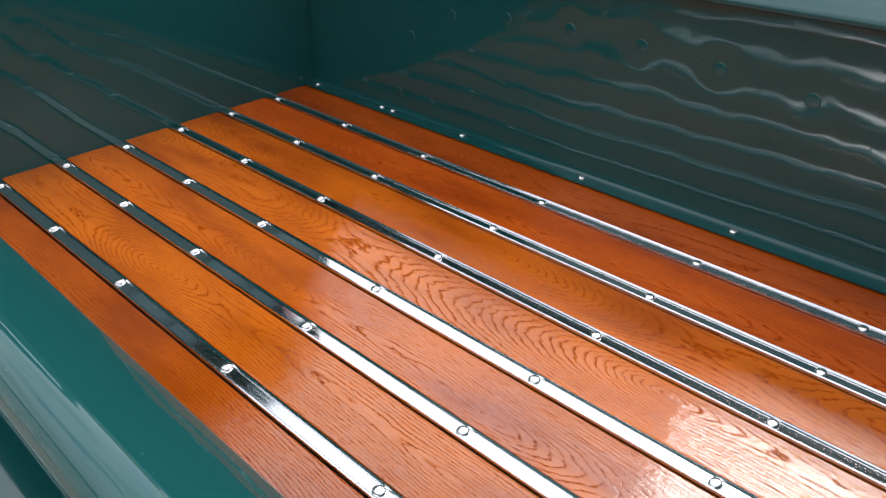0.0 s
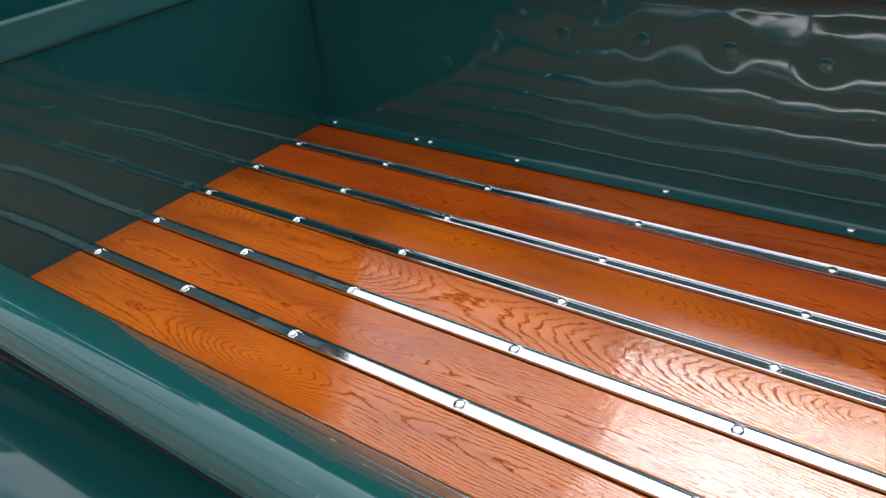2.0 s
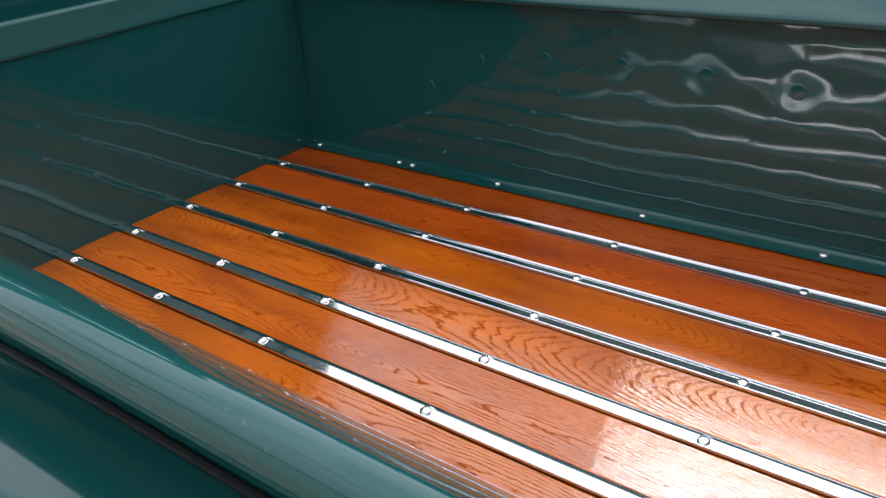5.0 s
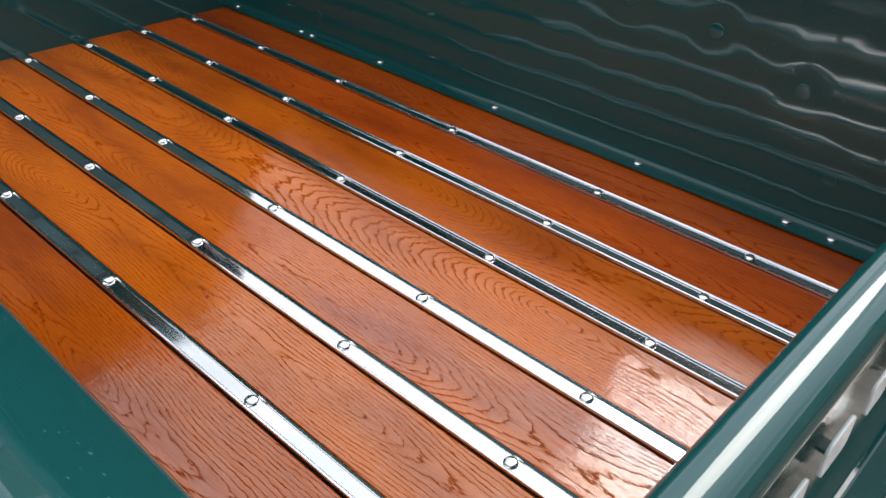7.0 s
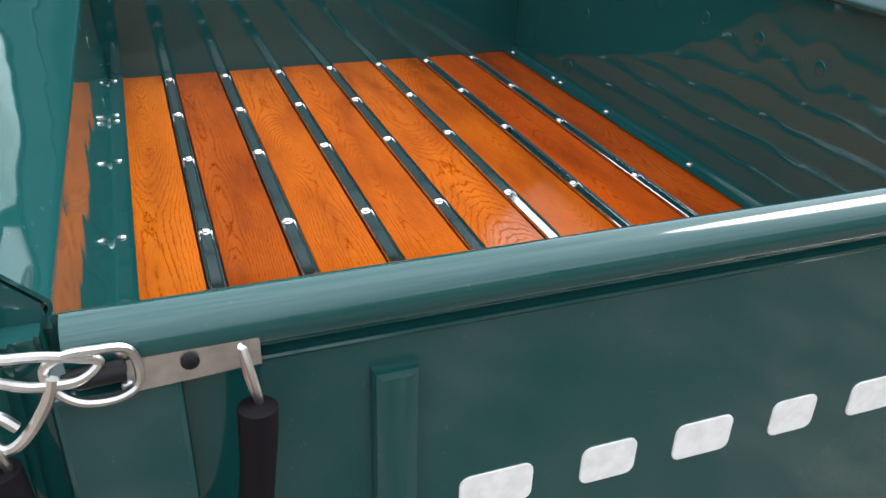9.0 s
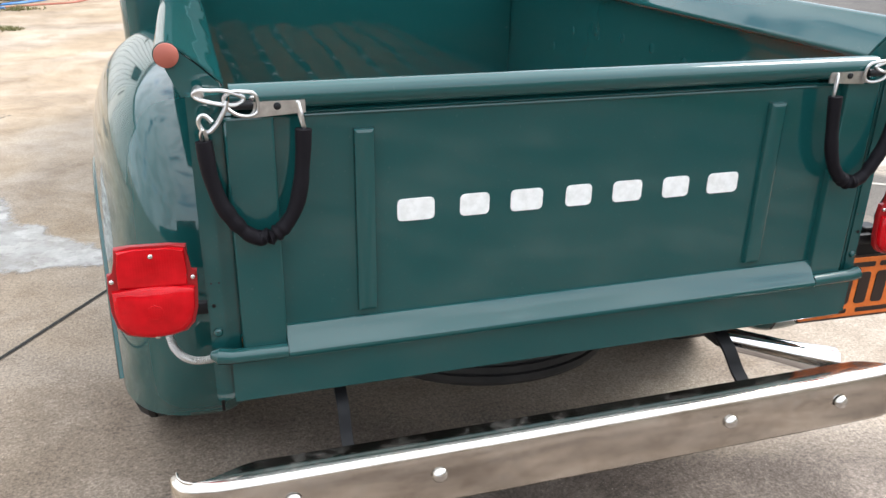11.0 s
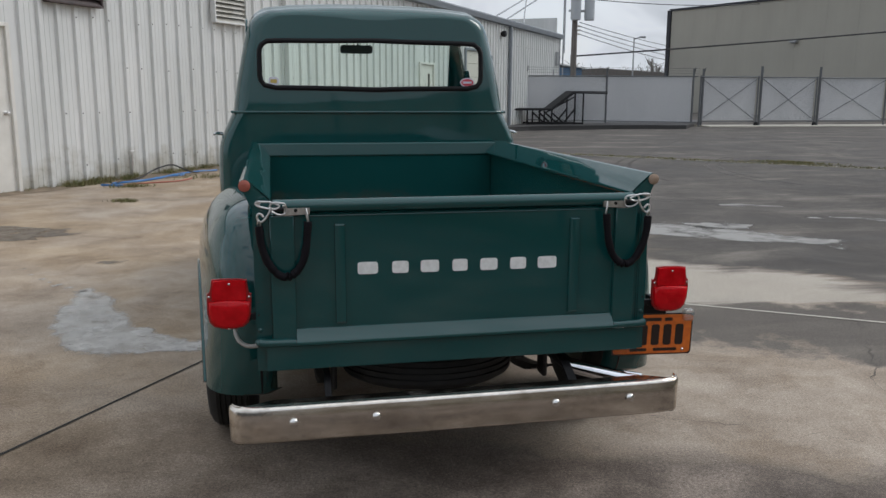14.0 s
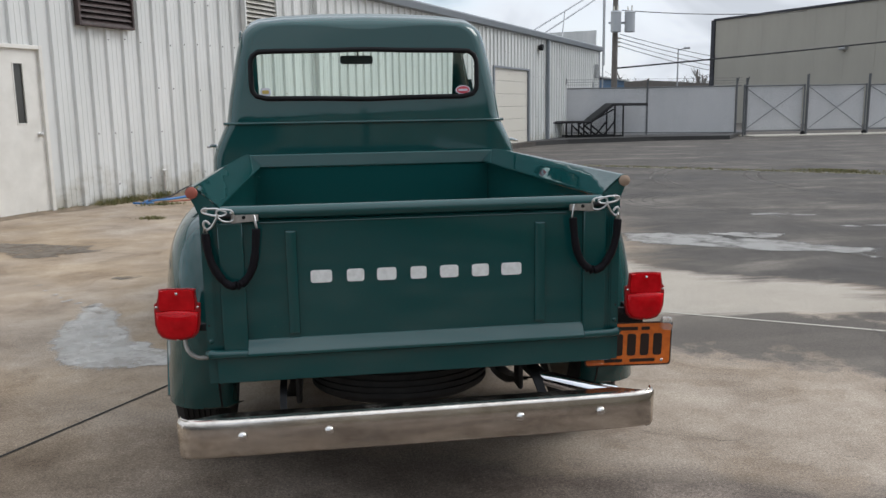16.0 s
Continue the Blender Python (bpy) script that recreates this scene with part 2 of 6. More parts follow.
under.color(under.ramp(under.noise(9, 5), [(0.35, (0.006, 0.006, 0.007)), (0.72, (0.018, 0.017, 0.016))]))
UNDER = under.m
rubber = Mat("tyre_rubber", (0.02, 0.02, 0.02), 0.75)
rubber.color(rubber.ramp(rubber.noise(22, 4), [(0.35, (0.008, 0.008, 0.008)), (0.7, (0.018, 0.017, 0.016))]))
RUBBER = rubber.m
RIM = Mat("cream_rim", (0.55, 0.52, 0.44), 0.35, 0.0, 0.5).m
sleeve = Mat("black_rubber_sleeve", (0.006, 0.005, 0.007), 0.65, spec=0.15)
sleeve.bump(sleeve.noise(75, 3), 0.35, 0.004)
SLEEVE = sleeve.m
GASKET = Mat("black_gasket", (0.007, 0.007, 0.008), 0.5, spec=0.2).m
white = Mat("white_lettering_paint", (0.82, 0.82, 0.80), 0.3, 0.0, 0.4)
white.color(white.ramp(white.noise(60, 3), [(0.3, (0.72, 0.72, 0.69)), (0.6, (0.86, 0.86, 0.84))]))
WHITE = white.m

lens = Mat("red_lens", (0.62, 0.008, 0.012), 0.3, 0.0, 0.55, 0.05, 0.0)
_z = lens.xyz(lens.tc.outputs["Object"])
_prism = lens.math("ADD", lens.math("PINGPONG", _z[0], 0.002), lens.math("PINGPONG", _z[2], 0.002))
lens.bump(_prism, 0.25, 0.2)
lens.color(lens.ramp(lens.noise(26, 3), [(0.3, (0.42, 0.002, 0.005)), (0.7, (0.62, 0.006, 0.012))]))
LENS = lens.m
DARKRED = Mat("dark_red_plastic", (0.30, 0.006, 0.008), 0.4).m
amber = Mat("orange_plate_paint", (0.72, 0.16, 0.016), 0.4, 0.0, 0.4)
amber.color(amber.ramp(amber.noise(34, 4), [(0.3, (0.60, 0.12, 0.012)), (0.62, (0.76, 0.18, 0.02))]))
ORANGE = amber.m
PLATE_INK = Mat("plate_black", (0.025, 0.012, 0.008), 0.5).m
CAP = Mat("worn_bronze_cap", (0.34, 0.25, 0.18), 0.55, 0.3).m
CAP_RED = Mat("faded_red_reflector", (0.34, 0.09, 0.06), 0.5).m
glass = Mat("window_glass", (0.84, 0.97, 0.91), 0.0)
glass.b.inputs["Transmission Weight"].default_value = 1.0
glass.b.inputs["IOR"].default_value = 1.05
GLASS = glass.m
INTERIOR = Mat("cab_trim", (0.03, 0.06, 0.055), 0.6).m
MIRROR_BACK = Mat("mirror_housing_grey", (0.20, 0.23, 0.24), 0.4).m

# the building's heading: the slab joints and the fence keep to it
WALL_DEG = 33.5
WX, WY = math.sin(radians(WALL_DEG)), math.cos(radians(WALL_DEG))

conc = Mat("stained_concrete", (0.4, 0.37, 0.33), 0.8, spec=0.18)
_uv = conc.xyz(conc.vec((1, 1, 1), (0, 0, WALL_DEG)))      # x: away from the building, y: along it
cv, cu = _uv[0], _uv[1]
n_big = conc.noise(0.32, 5, 0.55)
n_mid = conc.noise(1.7, 9, 0.70)
n_fine = conc.noise(70, 6, 0.80)
n_grit = conc.noise(230, 2, 0.6)
streak = conc.math("ADD", conc.math("MULTIPLY", conc.noise(1.0, 6, 0.6, conc.vec((0.34, 0.8, 1), (0, 0, WALL_DEG)), 0.9), 0.68), conc.math("MULTIPLY", conc.noise(1.0, 4, 0.6, conc.vec((0.55, 3.4, 1), (0, 0, WALL_DEG + 12)), 0.8), 0.32))
clean = conc.ramp(n_mid, [(0.36, (0.273, 0.221, 0.173)), (0.50, (0.363, 0.302, 0.242)), (0.64, (0.443, 0.379, 0.311))])
dirty = conc.ramp(n_mid, [(0.38, (0.072, 0.057, 0.047)), (0.51, (0.139, 0.112, 0.092)), (0.64, (0.248, 0.204, 0.169))])
grey = conc.ramp(streak, [(0.38, (0.070, 0.062, 0.055)), (0.47, (0.095, 0.085, 0.076)), (0.54, (0.122, 0.110, 0.098)), (0.64, (0.196, 0.175, 0.152))])
# oily, darkened stretch behind the truck
near = conc.math("ADD", conc.math("MULTIPLY", cu, -0.40), conc.math("ADD", conc.math("MULTIPLY_ADD", n_big, 0.40, 0.255), conc.math("MULTIPLY_ADD", n_mid, 0.45, 0.08)))
near = conc.math("MULTIPLY", conc.ramp(conc.math("ADD", near, conc.math("MULTIPLY", cv, 0.06)), [(0.50, 0.0), (0.585, 1.0)]), conc.ramp(conc.math("MULTIPLY_ADD", cv, 0.25, 0.5), [(0.10, 0.40), (0.50, 0.98)]))
# rusty wash and brown blotches left by standing water
wash = conc.math("MULTIPLY", conc.ramp(conc.noise(0.55, 6, 0.62, distortion=0.5), [(0.40, 0.1), (0.58, 0.9)]), conc.ramp(conc.math("MULTIPLY_ADD", cv, 0.25, 0.5), [(0.15, 1.0), (0.62, 0.2)]))
clean = conc.mix(wash, clean, (0.98, 0.90, 0.77), "MULTIPLY")
blot = conc.ramp(conc.noise(1.35, 10, 0.74, distortion=0.9), [(0.50, 0.0), (0.58, 0.35), (0.72, 0.75)])
clean = conc.mix(blot, clean, (0.60, 0.53, 0.45), "MULTIPLY")
ground_col = conc.mix(near, clean, dirty)
# tyre-darkened yard to the side, past the cross joint
yard = conc.math("ADD", conc.math("ADD", cv, conc.math("MULTIPLY", cu, 0.45)), conc.math("MULTIPLY", conc.math("SUBTRACT", streak, 0.5), 5.0))
yard = conc.ramp(conc.math("MULTIPLY", yard, 0.25), [(0.30, 0.0), (0.62, 1.0)])
far_yard = conc.ramp(conc.math("MULTIPLY", conc.math("ADD", conc.math("MULTIPLY_ADD", cv, 0.28, cu), conc.math("MULTIPLY", conc.math("SUBTRACT", streak, 0.5), 3.0)), 0.1), [(0.435, 0.0), (0.465, 1.0)])
# a greyer worn patch beside the cross joint
worn = conc.math("SUBTRACT", 1.0, conc.math("ABSOLUTE", conc.math("ADD", conc.math("SUBTRACT", cu, 2.75), conc.math("MULTIPLY", conc.math("SUBTRACT", n_mid, 0.5), 2.0))))
worn = conc.math("MULTIPLY", conc.ramp(worn, [(0.30, 0.0), (0.55, 0.90)]), conc.ramp(cv, [(0.0, 0.0), (0.4, 1.0)]))
ground_col = conc.mix(worn, ground_col, grey)
# a paler swept band past the joint
off_band = conc.math("ABSOLUTE", conc.math("ADD", conc.math("SUBTRACT", cu, 3.80), conc.math("MULTIPLY", conc.math("SUBTRACT", streak, 0.5), 2.2)))
band = conc.math("SUBTRACT", conc.math("MULTIPLY_ADD", cv, -0.34, 0.80), off_band)
band = conc.math("MULTIPLY", conc.ramp(conc.math("ADD", band, 0.5), [(0.46, 0.0), (0.60, 0.88)]), conc.ramp(conc.math("ADD", cv, 1.0), [(0.2, 0.0), (0.7, 1.0)]))
ground_col = conc.mix(band, ground_col, conc.mix(n_mid, (0.36, 0.320, 0.268), (0.49, 0.448, 0.385)))
patchy = conc.ramp(conc.noise(0.9, 9, 0.78, distortion=0.6), [(0.38, 0.70), (0.50, 0.92), (0.62, 1.20)])
ground_col = conc.mix(conc.math("MULTIPLY", yard, far_yard), ground_col, conc.mix(1.0, grey, patchy, "MULTIPLY"))
ground_col = conc.mix(conc.math("MULTIPLY_ADD", near, 0.35, 0.38), ground_col, conc.ramp(n_fine, [(0.30, 0.22), (0.70, 1.65)]), "MULTIPLY")
ground_col = conc.mix(conc.math("MULTIPLY", near, conc.ramp(n_grit, [(0.62, 0.0), (0.72, 0.45)])), ground_col, (0.42, 0.39, 0.34))
n_speck = conc.ramp(conc.noise(135, 4, 0.75), [(0.34, 0.50), (0.50, 0.98), (0.66, 1.50)])      # exposed sand and small stones
ground_col = conc.mix(0.75, ground_col, n_speck, "MULTIPLY")
conc.color(ground_col)
conc.rough(conc.ramp(streak, [(0.25, 0.50), (0.55, 0.85)]))
conc.bump(conc.math("ADD", n_fine, conc.math("MULTIPLY", n_grit, 0.5)), 0.25, 0.004)
CONCRETE = conc.m
CRACK = Mat("crack_dirt", (0.075, 0.066, 0.058), 0.9).m
JOINT = Mat("joint_tar", (0.02, 0.018, 0.015), 0.85).m
pale = Mat("pale_joint", (0.46, 0.43, 0.37), 0.85)
PALE_JOINT = pale.m
def thinning(mat, deep):
    """How far a film of water has thinned out at its rim, 0 to 1."""
    at = mat.m.node_tree.nodes.new("ShaderNodeAttribute")
    at.attribute_name = "depth"
    return mat.ramp(mat.math("ADD", at.outputs["Fac"], mat.math("MULTIPLY", mat.math("SUBTRACT", mat.noise(38, 5, 0.7), 0.5), deep * 1.6)), [(0.0, 0.0), (deep, 1.0)])


# a thin film of water; the sky's sheen is put into its pale colour
water = Mat("wet_film_sky_sheen", (0.33, 0.31, 0.28), 0.16)
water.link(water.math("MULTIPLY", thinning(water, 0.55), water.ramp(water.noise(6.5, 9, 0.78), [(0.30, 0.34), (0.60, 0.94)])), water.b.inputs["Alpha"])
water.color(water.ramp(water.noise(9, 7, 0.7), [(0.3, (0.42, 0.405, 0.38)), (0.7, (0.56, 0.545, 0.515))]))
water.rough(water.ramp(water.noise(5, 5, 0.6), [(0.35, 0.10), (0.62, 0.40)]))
water.b.inputs["IOR"].default_value = 1.5
WATER = water.m
damp = Mat("damp_concrete", (0.11, 0.085, 0.062), 0.4)
damp.color(damp.ramp(damp.noise(9, 5, 0.65), [(0.3, (0.085, 0.066, 0.048)), (0.7, (0.17, 0.135, 0.10))]))
damp.link(damp.math("MULTIPLY", thinning(damp, 0.12), damp.ramp(damp.noise(7, 5, 0.65), [(0.36, 0.35), (0.55, 0.8)])), damp.b.inputs["Alpha"])
DAMP = damp.m
haze = Mat("drying_film", (0.30, 0.285, 0.26), 0.45)
haze.link(haze.math("MULTIPLY", thinning(haze, 0.5), haze.ramp(haze.noise(3.0, 6, 0.7), [(0.30, 0.25), (0.55, 0.9)])), haze.b.inputs["Alpha"])
FILM = haze.m

siding = Mat("white_metal_siding", (0.62, 0.63, 0.61), 0.45, 0.0, 0.15)
_sz = siding.xyz(siding.tc.outputs["Object"])
_low = siding.ramp(siding.math("ADD", _sz[2], siding.math("MULTIPLY", siding.math("SUBTRACT", siding.noise(2.6, 5), 0.5), 1.4)), [(0.03, 1.0), (0.46, 0.0)])
_tone = siding.ramp(siding.noise(1.4, 5, 0.6, siding.vec((1, 3, 0.25))), [(0.3, (0.56, 0.57, 0.55)), (0.7, (0.70, 0.70, 0.68))])
_rust = siding.ramp(siding.noise(13, 5, 0.7), [(0.55, 0.0), (0.72, 0.7)])
siding.color(siding.mix(siding.math("MULTIPLY", _low, _rust), siding.mix(siding.math("MULTIPLY", _low, 0.65), _tone, (0.34, 0.31, 0.24)), (0.12, 0.11, 0.05)))
SIDING = siding.m
TRIM = Mat("grey_trim", (0.20, 0.22, 0.24), 0.5).m
DOOR_PAINT = Mat("off_white_door_paint", (0.70, 0.68, 0.63), 0.4, 0.0, 0.2)
DOOR_PAINT.color(DOOR_PAINT.ramp(DOOR_PAINT.noise(3.5, 5), [(0.3, (0.62, 0.60, 0.55)), (0.7, (0.74, 0.72, 0.67))]))
DOOR_PAINT = DOOR_PAINT.m
ROLLER = Mat("beige_roller_door", (0.60, 0.57, 0.50), 0.5).m
DARKGLASS = Mat("dark_pane", (0.05, 0.05, 0.045), 0.1).m
louvre = Mat("rusty_louvre", (0.06, 0.045, 0.045), 0.55)
louvre.color(louvre.ramp(louvre.noise(12, 5, 0.7, louvre.vec((1, 4, 1))), [(0.35, (0.028, 0.021, 0.021)), (0.62, (0.075, 0.050, 0.046)), (0.8, (0.13, 0.11, 0.105))]))
LOUVRE = louvre.m
galv = Mat("galvanised_steel", (0.40, 0.41, 0.42), 0.45, 0.8)
GALV = galv.m
FENCE_STEEL = Mat("weathered_fence_steel", (0.12, 0.125, 0.13), 0.5, 0.3).m
DARK_SLAB = Mat("dark_slab_concrete", (0.035, 0.034, 0.033), 0.6).m
DARK_BACKDROP = Mat("dark_backdrop", (0.045, 0.05, 0.05), 0.9).m
bigwall = Mat("beige_panel_wall", (0.30, 0.29, 0.25), 0.7)
bigwall.color(bigwall.ramp(bigwall.noise(0.7, 5, 0.6, bigwall.vec((1, 1, 0.3))), [(0.3, (0.335, 0.320, 0.275)), (0.7, (0.380, 0.362, 0.312))]))
BIGWALL = bigwall.m
DARKTRIM = Mat("dark_blue_trim", (0.012, 0.014, 0.022), 0.5).m
BLUE = Mat("faded_blue_siding", (0.11, 0.19, 0.30), 0.6).m
ROOFGREY = Mat("grey_roofing", (0.16, 0.16, 0.16), 0.7).m
slat = Mat("fence_slat_fabric", (0.42, 0.43, 0.45), 0.7)
slat.color(slat.ramp(slat.noise(0.6, 4, 0.6, slat.vec((1, 1, 0.4))), [(0.3, (0.46, 0.465, 0.47)), (0.7, (0.58, 0.58, 0.58))]))
_fx = slat.xyz(slat.tc.outputs["Object"])
_mesh = slat.math("MAXIMUM", slat.math("PINGPONG", slat.math("ADD", _fx[0], _fx[2]), 0.03), slat.math("PINGPONG", slat.math("SUBTRACT", _fx[0], _fx[2]), 0.03))
slat.link(slat.ramp(slat.math("MULTIPLY", _mesh, 33.0), [(0.50, 0.55), (0.60, 1.0)]), slat.b.inputs["Alpha"])
SLAT = slat.m
straw = Mat("tan_fence_fabric", (0.42, 0.37, 0.29), 0.8)
straw.color(straw.ramp(straw.noise(1.6, 6, 0.7, straw.vec((1, 1, 0.3))), [(0.35, (0.30, 0.26, 0.20)), (0.62, (0.50, 0.45, 0.37))]))
STRAW = straw.m
POLE_WOOD = Mat("weathered_pole", (0.16, 0.14, 0.12), 0.85)
POLE_WOOD.color(POLE_WOOD.ramp(POLE_WOOD.noise(1, 4, 0.6, POLE_WOOD.vec((30, 30, 1.2))), [(0.3, (0.10, 0.09, 0.08)), (0.7, (0.20, 0.18, 0.16))]))
POLE_WOOD = POLE_WOOD.m
TANK = Mat("transformer_grey", (0.42, 0.44, 0.46), 0.5).m
HOSE = Mat("blue_hose", (0.03, 0.16, 0.42), 0.4).m
HOSE_RED = Mat("faded_red_hose", (0.36, 0.12, 0.08), 0.5).m
grass_m = Mat("dry_weeds", (0.12, 0.12, 0.05), 0.9)
grass_m.color(grass_m.ramp(grass_m.noise(9, 3), [(0.3, (0.10, 0.12, 0.035)), (0.7, (0.24, 0.20, 0.10))]))
GRASS = grass_m.m
far_tree = Mat("bare_far_trees", (0.16, 0.15, 0.14), 0.95)
FAR_TREE = far_tree.m
dirt_m = Mat("dry_dirt", (0.22, 0.16, 0.11), 0.95)
dirt_m.color(dirt_m.ramp(dirt_m.noise(6, 5), [(0.3, (0.12, 0.095, 0.065)), (0.7, (0.26, 0.20, 0.14))]))
DIRT = dirt_m.m
CABLE = Mat("black_cable", (0.02, 0.02, 0.022), 0.6).m
conduit_m = Mat("flexible_steel_conduit", (0.55, 0.54, 0.52), 0.35, 0.9)
CONDUIT = conduit_m.m


# ---- mesh helpers ----
def mesh_from(bm, name, material, smooth=True, angle=35):
    me = bpy.data.meshes.new(name)
    bm.normal_update()
    bmesh.ops.recalc_face_normals(bm, faces=bm.faces)
    if smooth:
        lim = radians(angle)
        for f in bm.faces:
            f.smooth = True
        for e in bm.edges:
            if len(e.link_faces) == 2:
                bend = e.calc_face_angle(0)
                a, b = (f.calc_area() for f in e.link_faces)
                e.smooth = not (bend > lim or (bend > 0.05 and min(a, b) < 0.12 * max(a, b)))
    bm.to_mesh(me)
    bm.free()
    if material:
        me.materials.append(material)
    return me


def part(name, bm, material, parent=None, label="", smooth=True, angle=35, at=None):
    ob = new(name, mesh_from(bm, name, material, smooth, angle))
    if at is not None:
        ob.matrix_basis = at
    if parent is not None:
        ob.parent = parent
    if label:
        tagged(ob, label)
    return ob


def thing(name, label, category, group="", kind="", at=None):
    ob = new(name)
    ob.empty_display_size = 0.1
    if at is not None:
        ob.matrix_basis = at
    return tagged(ob, label, category, group, kind)


def box(x0, x1, y0, y1, z0, z1, bevel=0.0, segs=2, bm=None):
    bm = bm or bmesh.new()
    made = bmesh.ops.create_cube(bm, size=1.0)["verts"]
    for v in made:
        v.co = Vector(((x0 + x1) / 2 + v.co.x * (x1 - x0), (y0 + y1) / 2 + v.co.y * (y1 - y0), (z0 + z1) / 2 + v.co.z * (z1 - z0)))
    if bevel:
        edges = list({e for v in made for e in v.link_edges})
        bmesh.ops.bevel(bm, geom=edges, offset=bevel, segments=segs, affect="EDGES", profile=0.5, clamp_overlap=True)
    return bm


def tube(points, radius, segs=10, bm=None, cap=True, closed=False):
    """A round bar along points; radius may be a list."""
    bm = bm or bmesh.new()
    pts = [Vector(p) for p in points]
    n = len(pts)
    rad = radius if isinstance(radius, (list, tuple)) else [radius] * n
    rings, side = [], None
    for i, p in enumerate(pts):
        a = pts[(i - 1) % n] if closed else pts[max(i - 1, 0)]
        b = pts[(i + 1) % n] if closed else pts[min(i + 1, n - 1)]
        t = (b - a).normalized()
        if side is None:
            side = t.orthogonal().normalized()
        side = (side - t * side.dot(t)).normalized()
        up = t.cross(side)
        rings.append([bm.verts.new(p + (side * math.cos(k * math.tau / segs) + up * math.sin(k * math.tau / segs)) * rad[i]) for k in range(segs)])
    pairs = list(zip(rings, rings[1:])) + ([(rings[-1], rings[0])] if closed else [])
    for a, b in pairs:
        for k in range(segs):
            bm.faces.new((a[k], a[(k + 1) % segs], b[(k + 1) % segs], b[k]))
    if cap and not closed:
        bm.faces.new(list(reversed(rings[0])))
        bm.faces.new(rings[-1])
    return bm


def extrude_profile(profile, y0, y1, axis="y", closed=True, bm=None, steps=1):
    """A profile of (a, b) pairs drawn out along an axis: y takes (x, z), x takes (y, z), z takes (x, y)."""
    bm = bm or bmesh.new()

    def co(a, b, s):
        return {"y": (a, s, b), "x": (s, a, b), "z": (a, b, s)}[axis]
    rows = []
    for i in range(steps + 1):
        s = y0 + (y1 - y0) * i / steps
        rows.append([bm.verts.new(co(a, b, s)) for a, b in profile])
    n = len(profile)
    for r, q in zip(rows, rows[1:]):
        for k in range(n if closed else n - 1):
            bm.faces.new((r[k], r[(k + 1) % n], q[(k + 1) % n], q[k]))
    if closed:
        bm.faces.new(rows[0])
        bm.faces.new(list(reversed(rows[-1])))
    return bm


def sheet(profile, y0, y1, thick, axis="y", steps=1):
    """An open profile as a folded metal sheet with thickness."""
    pts = [Vector((a, b)) for a, b in profile]
    offs = []
    for i, p in enumerate(pts):
        t = (pts[min(i + 1, len(pts) - 1)] - pts[max(i - 1, 0)]).normalized()
        offs.append(p + Vector((-t.y, t.x)) * thick)
    loop = [tuple(p) for p in pts] + [tuple(p) for p in reversed(offs)]
    return extrude_profile(loop, y0, y1, axis, True, None, steps)


def lathe(profile, segs=24, bm=None, axis="z", centre=(0, 0, 0), close=True):
    """(radius, height) pairs turned round an axis."""
    bm = bm or bmesh.new()
    c = Vector(centre)
    rings = []
    for r, h in profile:
        ring = []
        for k in range(segs):
            a = k * math.tau / segs
            u, v = r * math.cos(a), r * math.sin(a)
            ring.append(bm.verts.new(c + Vector({"z": (u, v, h), "x": (h, u, v), "y": (u, h, v)}[axis])))
        rings.append(ring)
    for a, b in zip(rings, rings[1:]):
        for k in range(segs):
            bm.faces.new((a[k], a[(k + 1) % segs], b[(k + 1) % segs], b[k]))
    if close:
        bm.faces.new(rings[0])
        bm.faces.new(list(reversed(rings[-1])))
    return bm


def dome(r, h, segs=14):
    prof = [(r, 0.0), (r * 0.97, h * 0.35), (r * 0.82, h * 0.7), (r * 0.5, h * 0.93), (r * 0.12, h)]
    return prof


def prism(outline, depth, axis="y", at=0.0, bevel=0.0, bm=None):
    """A flat outline (a, b) given depth along an axis, with softened front edges."""
    bm = bm or bmesh.new()
    n0 = len(bm.verts)

    def co(a, b, s):
        return {"y": (a, s, b), "x": (s, a, b), "z": (a, b, s)}[axis]
    a = [bm.verts.new(co(p, q, at)) for p, q in outline]
    b = [bm.verts.new(co(p, q, at + depth)) for p, q in outline]
    n = len(outline)
    bm.faces.new(a)
    back = bm.faces.new(list(reversed(b)))
    for k in range(n):
        bm.faces.new((a[k], b[k], b[(k + 1) % n], a[(k + 1) % n]))
    if bevel:
        bmesh.ops.bevel(bm, geom=list(back.edges), offset=bevel, segments=2, affect="EDGES", profile=0.5, clamp_overlap=True)
    return bm


def rounded_rect(x0, x1, z0, z1, r, segs=5):
    pts = []
    for cx, cz, a0 in ((x1 - r, z1 - r, 0), (x0 + r, z1 - r, 90), (x0 + r, z0 + r, 180), (x1 - r, z0 + r, 270)):
        for i in range(segs + 1):
            a = radians(a0 + 90 * i / segs)
            pts.append((cx + r * math.cos(a), cz + r * math.sin(a)))
    return pts


def share(name, me, parent, co, rot=(0, 0, 0), label=""):
    ob = new(name, me)
    ob.matrix_basis = pose(*co, *rot)
    ob.parent = parent
    if label:
        tagged(ob, label)
    return ob


# ---- ground ----
bm = bmesh.new()
bmesh.ops.create_grid(bm, x_segments=40, y_segments=40, size=260)
ground = tagged(part("ground", bm, CONCRETE, smooth=False), "weathered stained concrete yard, damp in patches", "ground", kind="structure")


def along(u, v, z=0.0):
    """A place from metres along the building and metres out from its line through the origin."""
    return Vector((WX * u + WY * v, WY * u - WX * v, z))


